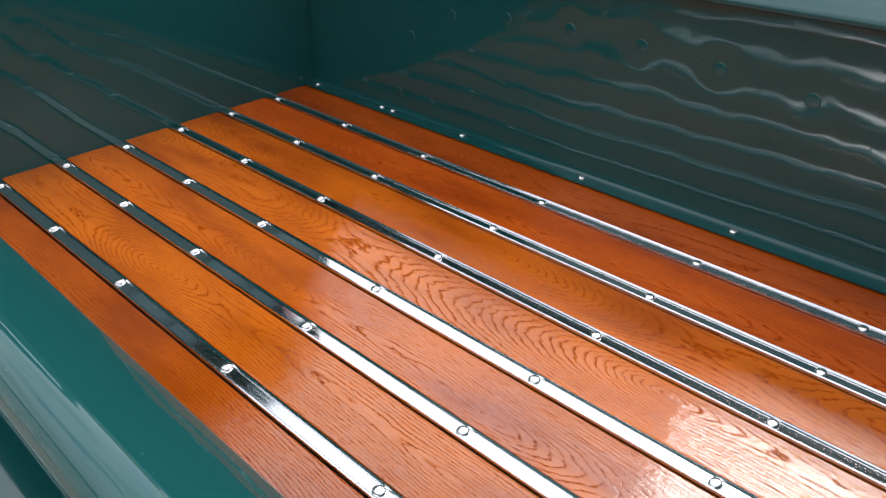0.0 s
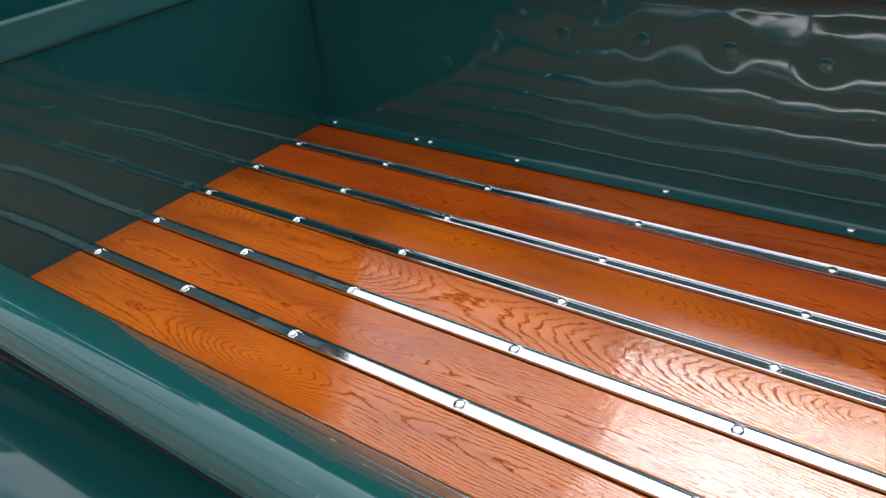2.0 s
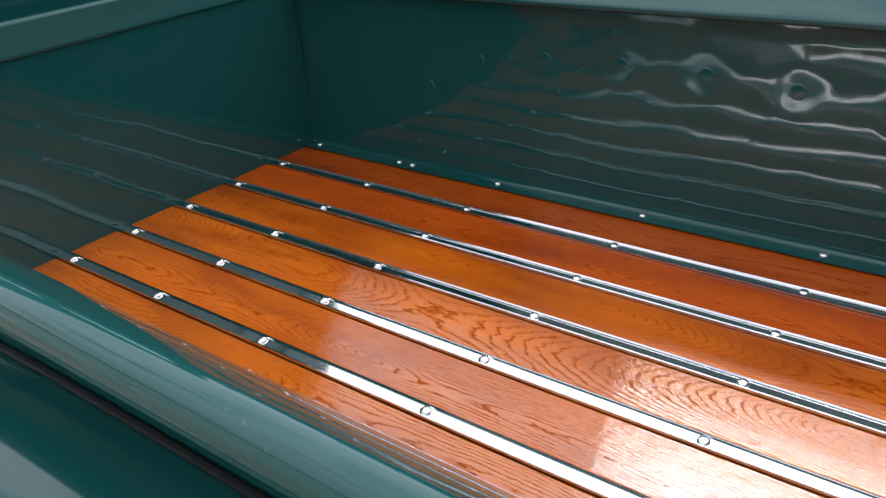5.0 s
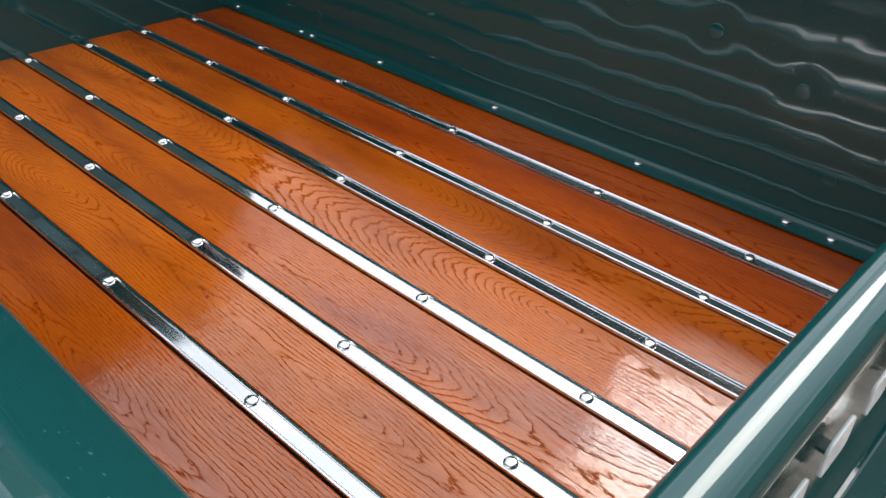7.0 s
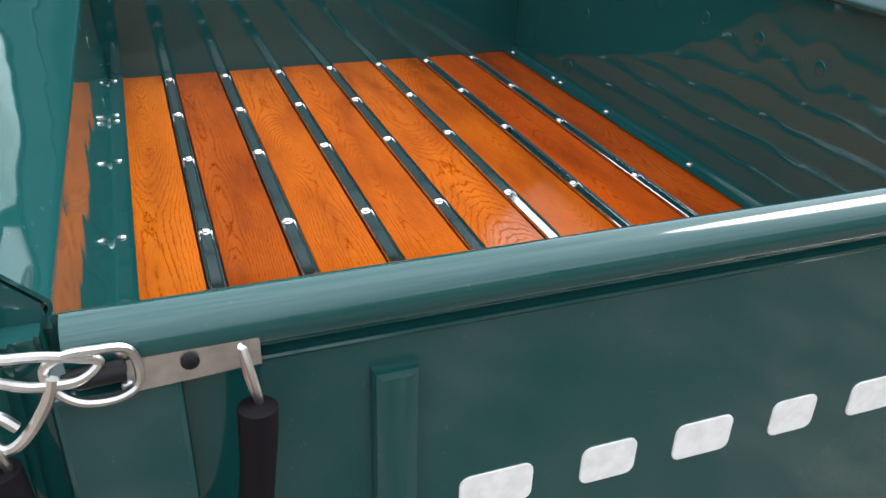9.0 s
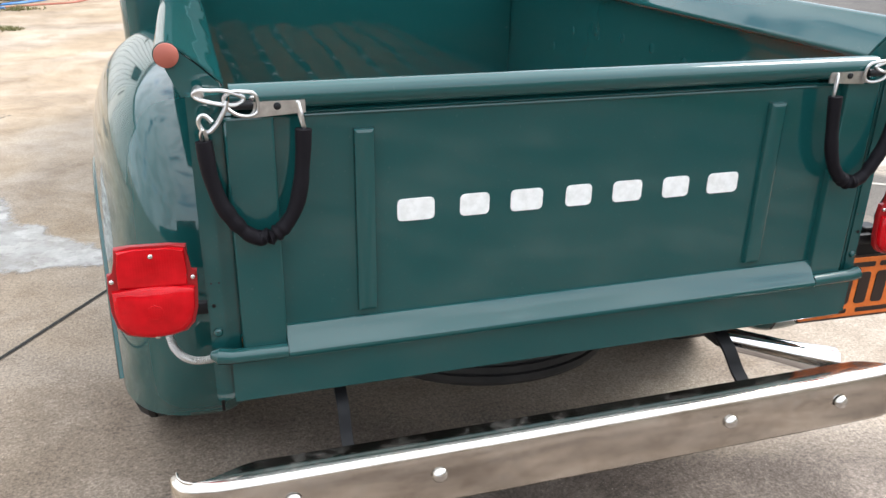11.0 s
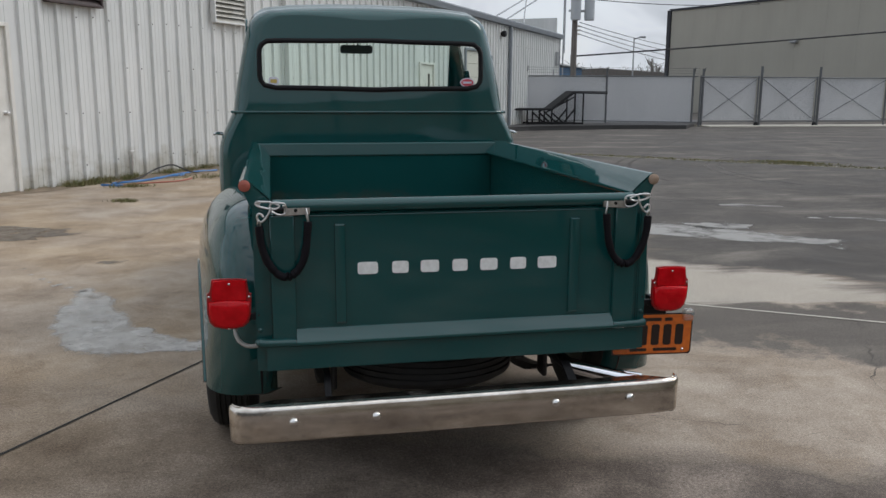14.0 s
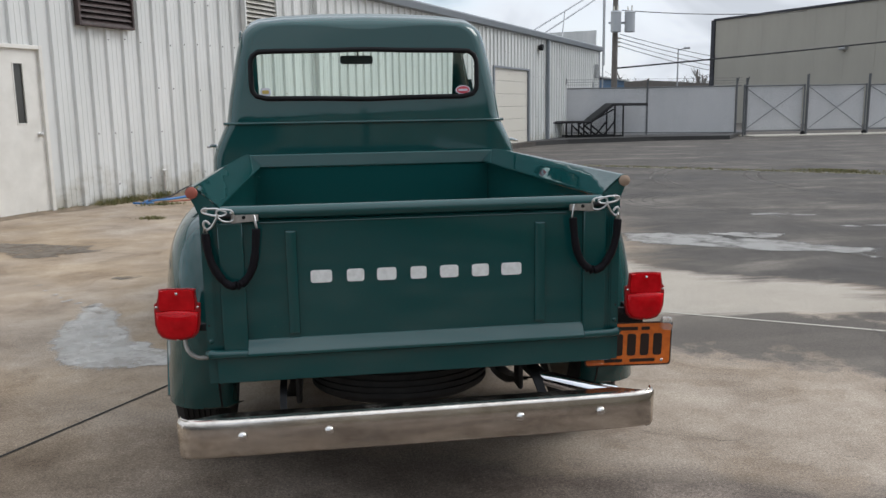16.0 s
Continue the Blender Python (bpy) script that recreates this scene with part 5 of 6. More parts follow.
def radial(poly, cz, n=M):
    """Samples a star-shaped closed outline at even angles round (0, cz)."""
    out = []
    for k in range(n):
        a = k * math.tau / n
        d = Vector((math.cos(a), math.sin(a)))
        best = 0
        for i in range(len(poly)):
            p, q = Vector(poly[i]) - Vector((0, cz)), Vector(poly[(i + 1) % len(poly)]) - Vector((0, cz))
            e = q - p
            den = d.x * e.y - d.y * e.x
            if abs(den) < 1e-9:
                continue
            r = (p.x * e.y - p.y * e.x) / den
            u = (p.x * d.y - p.y * d.x) / den
            if r > 0 and -1e-6 <= u <= 1 + 1e-6:
                best = max(best, r)
        out.append((d.x * best, cz + d.y * best))
    return out


WZ0, WZ1, WHW = 1.392, 1.640, 0.613
CZ = 1.51
outer = full_outline(OUT)
win = rounded_rect(-WHW, WHW, WZ0, WZ1, 0.062, 8)
ring_out = radial(outer, CZ)
ring_win = radial(win, CZ)
wind = radial(rounded_rect(-0.655, 0.655, 1.30, 1.765, 0.07, 6), CZ)


def back_y(z):
    """The back stands upright below the belt and leans forward a little above it."""
    return 2.100 + max(0.0, z - 1.262) * 0.045


bm = bmesh.new()
rings = []


def put_ring(pts, ys):
    rings.append([bm.verts.new((x, y, z)) for (x, z), y in zip(pts, ys)])


def shrink(pts, d, rounder=False):
    """Draws an outline inward; the roof edge is rounder than the sides."""
    d0 = d
    res = []
    for x, z in pts:
        v = Vector((x, z - CZ))
        r = v.length
        d = d0 * 0.60 if rounder else d0
        v = v * ((r - d) / r)
        res.append((v.x, v.y + CZ))
    return res


put_ring(ring_win, [back_y(z) + 0.020 for x, z in ring_win])
put_ring(ring_win, [back_y(z) + 0.004 for x, z in ring_win])
put_ring(shrink(ring_win, -0.012), [back_y(z) for x, z in ring_win])
put_ring(shrink(ring_win, -0.015), [back_y(z) for x, z in ring_win])
for f in [*np.linspace(0.06, 0.96, 12), 0.985]:
    mid = [(a[0] + (b[0] - a[0]) * f, a[1] + (b[1] - a[1]) * f) for a, b in zip(shrink(ring_win, -0.012), shrink(ring_out, 0.135, True))]
    put_ring(mid, [back_y(z) for x, z in mid])
for d, dy in ((0.135, 0.0), (0.110, 0.004), (0.086, 0.012), (0.064, 0.024), (0.044, 0.040), (0.026, 0.060), (0.012, 0.084), (0.003, 0.112), (0.0, 0.14)):
    pts = shrink(ring_out, d, True)
    put_ring(pts, [back_y(z) + dy for x, z in pts])
for y, grow, roof in ((2.31, -0.006, 0.014), (2.34, -0.010, 0.024), (2.50, -0.016, 0.034), (2.70, -0.022, 0.040), (2.90, -0.020, 0.036), (3.02, -0.014, 0.022), (3.10, -0.004, 0.004)):
    pts = []
    for x, z in ring_out:
        k = 1.0 if z < 1.25 else 0.4
        up = roof * max(0.0, min(1.0, (z - 1.6) / 0.2))
        pts.append((x * (1 - grow * k), z + up))
    put_ring(pts, [y + (0.10 if z < 1.25 else max(0, (1.75 - z)) * 0.12) for x, z in pts])
put_ring(shrink(ring_out, 0.035), [3.14 + max(0, (1.75 - z)) * 0.14 for x, z in ring_out])
put_ring(wind, [3.15 + (1.765 - z) * 0.22 for x, z in wind])
for a, b in zip(rings, rings[1:]):
    for k in range(M):
        j = (k + 1) % M
        cs = [v.co for v in (a[k], a[j], b[j], b[k])]
        my, mz, mx = sum(c.y for c in cs) / 4, sum(c.z for c in cs) / 4, sum(abs(c.x) for c in cs) / 4
        if 2.34 < my < 2.99 and 1.30 < mz < 1.68 and mx > 0.6:
            continue                      # side window
        bm.faces.new((a[k], a[j], b[j], b[k]))
shell = part("cab_shell", bm, PAINT, cab, "rounded dark green cab with wrap belt line", angle=40, at=pose(CX, 0, 0))
# belt moulding round the back
belt = [(CX + x, back_y(1.256) - 0.0040 + (max(0, abs(x) - 0.70) ** 2) * 9, 1.2565) for x in np.linspace(-0.782, 0.782, 41)]
part("belt_moulding", tube(belt, 0.0080, 16), PAINT, cab)
# roof seam and drip rails
seam = [(CX + x, 2.158 + (abs(x) / 0.66) ** 6 * 0.03, 1.752 - (abs(x) / 0.69) ** 4 * 0.06) for x in np.linspace(-0.66, 0.66, 41)]
part("roof_seam", tube(seam, 0.004, 6), PAINT, cab)
for s in (-1, 1):
    rail = smooth_line([(CX + s * 0.690, 2.32, 1.690), (CX + s * 0.690, 2.34, 1.735), (CX + s * 0.690, 2.42, 1.775), (CX + s * 0.705, 2.75, 1.790), (CX + s * 0.70, 3.05, 1.765)], 20)
    part("drip_rail", tube(rail, 0.006, 8), PAINT, cab)
    hx = CX + s * 0.850
    part("door_handle", tube(smooth_line([(hx, 2.40, 1.125), (hx + s * 0.028, 2.39, 1.130), (hx + s * 0.038, 2.35, 1.132), (hx + s * 0.038, 2.24, 1.128)], 12), [0.011] * 9 + [0.010, 0.008, 0.006], 10), MIRROR_CHROME, cab, "chrome door handle")
# window rubber and glass
gas = [(CX + x, back_y(z) - 0.001, z) for x, z in shrink(ring_win, -0.010)]
part("window_gasket", tube(gas, 0.0135, 10, closed=True), GASKET, cab, "black window rubber")
bm = bmesh.new()
bm.faces.new([bm.verts.new((CX + x, back_y(z) + 0.010, z)) for x, z in ring_win])
pane = part("rear_window", bm, GLASS, cab, "clear rear window pane", smooth=False)
pane.visible_shadow = False
bm = bmesh.new()
bm.faces.new([bm.verts.new((CX + x, 3.155 + (1.765 - z) * 0.22, z)) for x, z in wind])
pane = part("windscreen", bm, GLASS, cab, smooth=False)
pane.visible_shadow = False
# decals: plain shapes
yel = Mat("yellow_decal", (0.55, 0.42, 0.12), 0.5)
red = Mat("red_decal", (0.55, 0.06, 0.09), 0.5)
blu = Mat("white_decal", (0.62, 0.64, 0.72), 0.5)
part("sticker", prism(rounded_rect(-0.028, 0.028, -0.022, 0.022, 0.014, 4), -0.0012, "y", 0.0), blu.m, cab, "small pale round sticker", at=pose(CX - 0.550, back_y(1.43) + 0.007, 1.425))
part("sticker_centre", prism(rounded_rect(-0.018, 0.018, -0.010, 0.010, 0.006, 3), -0.0012, "y", -0.0016), yel.m, cab, "yellow sticker centre", at=pose(CX - 0.550, back_y(1.43) + 0.007, 1.425))
part("sticker", prism([(0.042 * math.cos(a), 0.026 * math.sin(a)) for a in np.linspace(0, math.tau, 28, endpoint=False)], -0.0012, "y", 0.0), blu.m, cab, "small oval sticker", at=pose(CX + 0.545, back_y(1.43) + 0.007, 1.425))
part("sticker_centre", prism([(0.036 * math.cos(a), 0.020 * math.sin(a)) for a in np.linspace(0, math.tau, 28, endpoint=False)], -0.0012, "y", -0.0016), red.m, cab, "red sticker centre", at=pose(CX + 0.545, back_y(1.43) + 0.007, 1.425))
part("sticker_bar", prism(rounded_rect(-0.026, 0.026, -0.006, 0.006, 0.003, 2), -0.0012, "y", -0.0030), blu.m, cab, at=pose(CX + 0.545, back_y(1.43) + 0.007, 1.425))
# inside mirror, wheel, dash, seat back
part("inside_mirror", prism(rounded_rect(-0.105, 0.105, -0.027, 0.027, 0.018, 5), 0.02, "y", 0.0, 0.006), MIRROR_BACK, cab, "grey inside mirror", at=pose(CX - 0.01, 2.95, 1.640))
part("mirror_stem", tube([(CX, 2.965, 1.65), (CX, 2.97, 1.86)], 0.006, 8), MIRROR_BACK, cab)
sw = [(CX - 0.37 + 0.205 * math.cos(a), 2.86 + 0.10 * math.sin(a) * 0.9, 1.175 + 0.185 * math.sin(a)) for a in np.linspace(0, math.tau, 40, endpoint=False)]
part("steering_wheel", tube(sw, 0.012, 10, closed=True), BLACK, cab, "black steering wheel")
part("steering_column", tube([(CX - 0.37, 2.86, 1.175), (CX - 0.37, 3.12, 1.12)], 0.02, 10), BLACK, cab)
part("dashboard", box(CX - 0.76, CX + 0.76, 3.05, 3.22, 1.05, 1.285, 0.04), PAINT, cab)
part("seat_back", box(CX - 0.70, CX + 0.70, 2.20, 2.36, 0.75, 1.255, 0.05), INTERIOR, cab)
part("cab_floor", box(CX - 0.80, CX + 0.80, 2.13, 3.25, 0.43, 0.46), INTERIOR, cab)

# hood and front fenders, closing the truck ahead of the cab
bm = bmesh.new()
rows = []
for y, hw, zt, zs in ((3.16, 0.70, 1.235, 1.00), (3.45, 0.66, 1.225, 0.98), (3.85, 0.60, 1.205, 0.96), (4.20, 0.54, 1.165, 0.93), (4.38, 0.49, 1.10, 0.90), (4.46, 0.45, 1.00, 0.88)):
    rows.append([bm.verts.new((CX + hw * math.cos(a), y, zs + (zt - zs) * math.sin(a) ** 0.6)) for a in np.linspace(0, math.pi, 21)])
for a, b in zip(rows, rows[1:]):
    for k in range(20):
        bm.faces.new((a[k], a[k + 1], b[k + 1], b[k]))
hood = part("hood", bm, PAINT, truck, angle=50)
hood.modifiers.new("thickness", "SOLIDIFY").thickness = 0.004
for s in (-1, 1):
    crown = smooth_line([(3.14, 0.46), (3.17, 0.70), (3.32, 0.90), (3.62, 0.99), (4.02, 0.99), (4.36, 0.92), (4.56, 0.78), (4.62, 0.58), (4.58, 0.44)], 34)
    opening = smooth_line([(3.46, 0.40), (3.53, 0.54), (3.66, 0.66), (3.86, 0.72), (4.08, 0.70), (4.26, 0.60), (4.36, 0.46), (4.40, 0.40)], 34)
    bm = bmesh.new()
    rows = []
    for c, w in zip(crown, opening):
        ring = [bm.verts.new((CX + s * 0.44, c.x, c.y - 0.02))]
        for j in range(12):
            f = j / 11 * math.pi / 2
            p = c.lerp(w, 1 - math.cos(f) ** 0.95)
            ring.append(bm.verts.new((CX + s * (0.64 + 0.27 * math.sin(f) ** 0.8), p.x, p.y)))
        rows.append(ring)
    for a, b in zip(rows, rows[1:]):
        for k in range(len(a) - 1):
            bm.faces.new((a[k], a[k + 1], b[k + 1], b[k]))
    fen = part("front_fender", bm, PAINT, truck, angle=50)
    fen.modifiers.new("thickness", "SOLIDIFY").thickness = 0.004
part("nose_panel", box(CX - 0.52, CX + 0.52, 4.40, 4.46, 0.50, 0.90, 0.02), PAINT, truck)
part("firewall", box(CX - 0.62, CX + 0.62, 3.20, 3.24, 0.50, 1.14, 0.02), UNDER, truck)
part("front_axle", tube([(-0.70, 3.95, AXLE_Z), (0.70, 3.95, AXLE_Z)], 0.035, 10), UNDER, truck)

# ---- the metal building ----
WALL0 = Vector((-3.97, 9.40, 0))
wall_m = Matrix.Translation(WALL0) @ Matrix.Rotation(radians(90 - WALL_DEG), 4, "Z")    # local x: along the wall, -y: toward the yard
EAVE = 3.84
PITCH_RIB = 0.3165
SHED0 = -5.4                          # where the shed ends behind the truck


def ribs(x0, x1):
    """The siding's profile, (along, out) pairs: a trapezoid rib each foot with two low stiffeners between."""
    pts = [(x0, 0.0)]
    x = 0.214 + PITCH_RIB * math.ceil((x0 - 0.214) / PITCH_RIB)
    while x < x1 - 0.01:
        pts += [(x, 0.0), (x + 0.016, -0.042), (x + 0.060, -0.042), (x + 0.076, 0.0), (x + 0.130, 0.0), (x + 0.136, -0.005), (x + 0.150, -0.005), (x + 0.156, 0.0),
                (x + 0.214, 0.0), (x + 0.220, -0.005), (x + 0.234, -0.005), (x + 0.240, 0.0)]
        x += PITCH_RIB
    return [p for p in pts if p[0] < x1] + [(x1, 0.0)]


def siding(name, x0, x1, z0, z1):
    pr = ribs(x0, x1)
    bm = bmesh.new()
    a = [bm.verts.new((x, y, z0)) for x, y in pr]
    b = [bm.verts.new((x, y, z1)) for x, y in pr]
    for k in range(len(pr) - 1):
        bm.faces.new((a[k], a[k + 1], b[k + 1], b[k]))
    c = [bm.verts.new((pr[0][0], 0.12, z)) for z in (z0, z1)]
    d = [bm.verts.new((pr[-1][0], 0.12, z)) for z in (z0, z1)]
    bm.faces.new((c[0], d[0], d[1], c[1]))
    bm.faces.new((a[0], b[0], c[1], c[0]))
    bm.faces.new((a[-1], d[0], d[1], b[-1]))
    bm.faces.new([*b, d[1], c[1]])
    return part(name, bm, SIDING, building, smooth=False)


building = thing("metal_building", "long white ribbed metal shed along the yard", "building", kind="structure", at=wall_m)
# stretches of siding between the openings
OPEN = [(-1.10, 0.05, 0.0, 2.24), (12.88, 13.82, 0.0, 2.28), (16.65, 20.05, 0.0, 2.62)]
xs = [SHED0]
for x0, x1, z0, z1 in OPEN:
    siding("siding_panel", xs[-1], x0, -0.05, EAVE)
    siding("siding_panel", x0, x1, z1, EAVE)
    xs.append(x1)
siding("siding_panel", xs[-1], 29.8, -0.05, EAVE)
part("end_wall", box(SHED0, SHED0 + 0.12, 0.12, 9, -0.05, EAVE + 0.1), SIDING, building)
part("end_wall", box(29.68, 29.8, 0.12, 14, -0.05, EAVE + 0.9), SIDING, building)
# eave trim, gutter and roof
part("gutter", extrude_profile([(-0.02, EAVE - 0.05), (-0.16, EAVE - 0.03), (-0.19, EAVE + 0.12), (-0.17, EAVE + 0.16), (0.10, EAVE + 0.17), (0.10, EAVE - 0.05)], SHED0 - 0.1, 29.95, "x"), TRIM, building)
prof = [(-0.10, EAVE + 0.171), (9.0, EAVE + 1.05), (9.0, EAVE + 0.99), (-0.10, EAVE + 0.11)]
part("roof", extrude_profile(prof, SHED0 - 0.15, 30.0, "x"), ROOFGREY, building, smooth=False)
part("downspout", box(6.60, 6.72, -0.14, -0.035, 0.05, EAVE - 0.02, 0.012), SIDING, building)
part("downspout", box(21.98, 22.10, -0.14, -0.035, 0.15, EAVE - 0.02, 0.012), TRIM, building)
part("corner_trim", box(29.72, 29.86, -0.05, 0.10, 0, EAVE), TRIM, building)


# screw heads along the ribs, too small to tell apart
rnd = random.Random(5)
verts, faces = [], []
k = math.ceil((0.3 - 0.214) / PITCH_RIB)
while 0.214 + k * PITCH_RIB < 29:
    for z in (0.32, 1.02, 1.72, 2.42, 3.12):
        if rnd.random() < 0.62:
            x, h, i = 0.214 + k * PITCH_RIB + 0.038 + rnd.uniform(-0.004, 0.004), 0.009, len(verts)
            zz = z + rnd.uniform(-0.03, 0.03)
            verts += [(x + a * h, y, zz + b * h) for y in (-0.0415, -0.047) for a, b in ((-1, -1), (1, -1), (1, 1), (-1, 1))]
            faces += [(i + 4, i + 5, i + 6, i + 7)] + [(i + q, i + (q + 1) % 4, i + 4 + (q + 1) % 4, i + 4 + q) for q in range(4)]
    k += 1
me = bpy.data.meshes.new("screw_heads")
me.from_pydata(verts, [], faces)
me.materials.append(LOUVRE)
screws = new("screw_heads", me)
screws.parent = building
tagged(screws, "small dark screw heads", kind="stuff")


def man_door(name, x0, x1, top, label):
    d = new(name)
    d.parent = building
    tagged(d, label)
    fr = 0.055
    for a, b, c, e in ((x0, x0 + fr, 0.0, top), (x1 - fr, x1, 0.0, top), (x0 + fr, x1 - fr, top - fr, top)):
        part("door_frame", box(a, b, -0.045, 0.09, c, e, 0.006), DOOR_PAINT, d)
    # leaf built round its narrow pane
    lx0, lx1, lz0, lz1 = x0 + fr, x1 - fr, 0.02, top - fr
    w = lx1 - lx0
    px0, px1, pz0, pz1 = lx1 - 0.34 * w - 0.03, lx1 - 0.34 * w + 0.11, 1.22, 2.0
    for k, (a, b, c, e) in enumerate(((lx0, px0, lz0, lz1), (px1, lx1, lz0, lz1), (px0, px1, lz0, pz0), (px0, px1, pz1, lz1))):
        part("leaf", box(a, b, 0.0, 0.045, c, e), DOOR_PAINT, d, smooth=False)
    part("pane", box(px0, px1, 0.018, 0.026, pz0, pz1), DARKGLASS, d, smooth=False)
    for a, b, c, e in ((px0 - 0.012, px0 + 0.004, pz0 - 0.012, pz1 + 0.012), (px1 - 0.004, px1 + 0.012, pz0 - 0.012, pz1 + 0.012), (px0, px1, pz0 - 0.012, pz0 + 0.004), (px0, px1, pz1 - 0.004, pz1 + 0.012)):
        part("pane_bead", box(a, b, -0.008, 0.0, c, e, 0.002), DOOR_PAINT, d)
    part("knob", lathe([(0.012, 0.0), (0.012, -0.03), (0.026, -0.038), (0.030, -0.052), (0.024, -0.066), (0.006, -0.07), (0.0005, -0.07)], 18, axis="y"), ZINC, d, "steel door knob", at=pose(lx1 - 0.075, 0.0, 1.07))
    part("rose", lathe([(0.030, 0.0), (0.030, -0.006), (0.02, -0.010), (0.0005, -0.010)], 18, axis="y"), ZINC, d, at=pose(lx1 - 0.075, 0.0, 1.07))
    part("threshold", box(x0, x1, -0.05, 0.09, 0.0, 0.018), ZINC, d)
    return d


man_door("door_1", -1.10, 0.05, 2.24, "off-white steel door with a narrow dark pane")
man_door("door_2", 12.88, 13.82, 2.28, "off-white steel door with a narrow dark pane")

# roller door
rd = new("roller_door")
rd.parent = building
tagged(rd, "beige sectional overhead door")
for k in range(6):
    z = 0.15 + k * 0.412
    part("door_section", box(16.72, 19.98, 0.02, 0.06, z, z + 0.405, 0.006), ROLLER, rd)
for a, b, c, e in ((16.62, 16.72, 0, 2.66), (19.98, 20.08, 0, 2.66), (16.72, 19.98, 2.60, 2.66)):
    part("door_jamb", box(a, b, -0.05, 0.11, c, e, 0.005), TRIM, rd)
part("threshold", box(16.72, 19.98, -0.3, 0.1, 0, 0.15), CONCRETE, rd)


def vent(x0, x1, z0, z1, mat, label, slats):
    v = new("louvre_vent")
    v.parent = building
    tagged(v, label)
    part("backing", box(x0 + 0.02, x1 - 0.02, -0.045, -0.032, z0 + 0.02, z1 - 0.02), GASKET, v, smooth=False)
    for a, b, c, e in ((x0, x0 + 0.035, z0, z1), (x1 - 0.035, x1, z0, z1), (x0 + 0.035, x1 - 0.035, z0, z0 + 0.03), (x0 + 0.035, x1 - 0.035, z1 - 0.03, z1)):
        part("vent_frame", box(a, b, -0.13, -0.032, c, e, 0.004), mat, v)
    me = None
    h = (z1 - z0 - 0.06) / slats
    for k in range(slats):
        z = z0 + 0.03 + k * h
        if me is None:
            bm = extrude_profile([(-0.115, 0.0), (-0.113, 0.003), (-0.055, h * 0.95), (-0.052, h * 0.95), (-0.110, 0.0)], x0 + 0.036, x1 - 0.036, "x")
            me = mesh_from(bm, "slat", mat, False)
        share("slat", me, v, (0, 0, z))
    return v


vent(0.64, 1.66, 2.56, 3.42, LOUVRE, "dark rusty louvred wall vent", 10)
vent(4.30, 5.27, 2.57, 3.45, SIDING, "white louvred wall vent", 10)
# wall light, tap with its riser
lf = new("wall_light")
lf.parent = building
part("lamp_head", lathe([(0.05, 0.0), (0.10, -0.06), (0.12, -0.16), (0.10, -0.20), (0.001, -0.205)], 18, axis="y"), BLACK, lf, at=pose(21.0, -0.03, 3.46))
part("lamp_lens", lathe([(0.07, 0.0), (0.075, -0.05), (0.05, -0.09), (0.001, -0.10)], 16, axis="y"), WHITE, lf, at=pose(21.16, -0.06, 3.42))
tp = new("standpipe_tap")
tp.parent = building
part("riser", tube([(2.10, -0.07, 0.0), (2.10, -0.07, 0.36), (2.08, -0.09, 0.40), (2.04, -0.12, 0.40)], 0.016, 10), ZINC, tp)
part("tap_handle", tube([(2.05, -0.09, 0.44), (2.13, -0.09, 0.44)], 0.012, 8), ZINC, tp)
# small roof-top frame at the far corner
mast = thing("steel_mast", "thin steel service mast at the shed's far corner", "mast", at=wall_m)
part("mast_pipe", tube([(29.92, -0.16, 0.3), (29.92, -0.16, 6.8)], 0.035, 8), GALV, mast)
part("mast_pipe", tube([(30.16, -0.16, 3.2), (30.16, -0.16, 6.8)], 0.025, 8), GALV, mast)
for k in range(6):
    part("rung", tube([(29.92, -0.16, 3.5 + k * 0.6), (30.16, -0.16, 3.5 + k * 0.6)], 0.015, 6), GALV, mast)
for a, b in (((29.92, -0.1, 6.6), (26.0, 2.4, 4.25)), ((29.92, -0.1, 6.3), (26.6, 2.0, 4.2)), ((28.1, 1.1, 5.5), (27.3, 1.0, 4.1))):
    part("mast_stay", tube([a, b], 0.03, 8), GALV, mast)
part("meter_box", box(29.0, 29.25, -0.16, -0.04, 2.6, 3.2, 0.02), GALV, mast)
part("riser_pipe", tube([(28.6, -0.08, 0.2), (28.6, -0.08, 2.4)], 0.03, 8), GALV, mast)

# hoses on the ground by the tap
def hose(name, pts, r, mat, label):
    h = tube(smooth_line(pts, 60), r, 8)
    return tagged(part(name, h, mat), label, "hose")


hose("garden_hose", [(-3.05, 10.15, 0.014), (-2.75, 10.05, 0.014), (-2.92, 10.35, 0.014), (-2.55, 10.75, 0.014), (-2.30, 11.25, 0.014), (-2.05, 11.45, 0.02), (-2.0, 11.9, 0.014), (-1.55, 12.3, 0.014)], 0.016, HOSE, "blue garden hose lying along the wall")
hose("garden_hose", [(-2.90, 10.40, 0.016), (-2.62, 10.60, 0.016), (-2.35, 11.05, 0.016), (-2.15, 11.60, 0.016), (-1.75, 12.2, 0.016)], 0.017, HOSE, "blue garden hose lying along the wall")
hose("old_hose", [(-2.75, 10.15, 0.012), (-2.45, 10.35, 0.012), (-2.05, 10.55, 0.012), (-1.85, 10.95, 0.012)], 0.013, HOSE_RED, "faded red hose on the concrete")


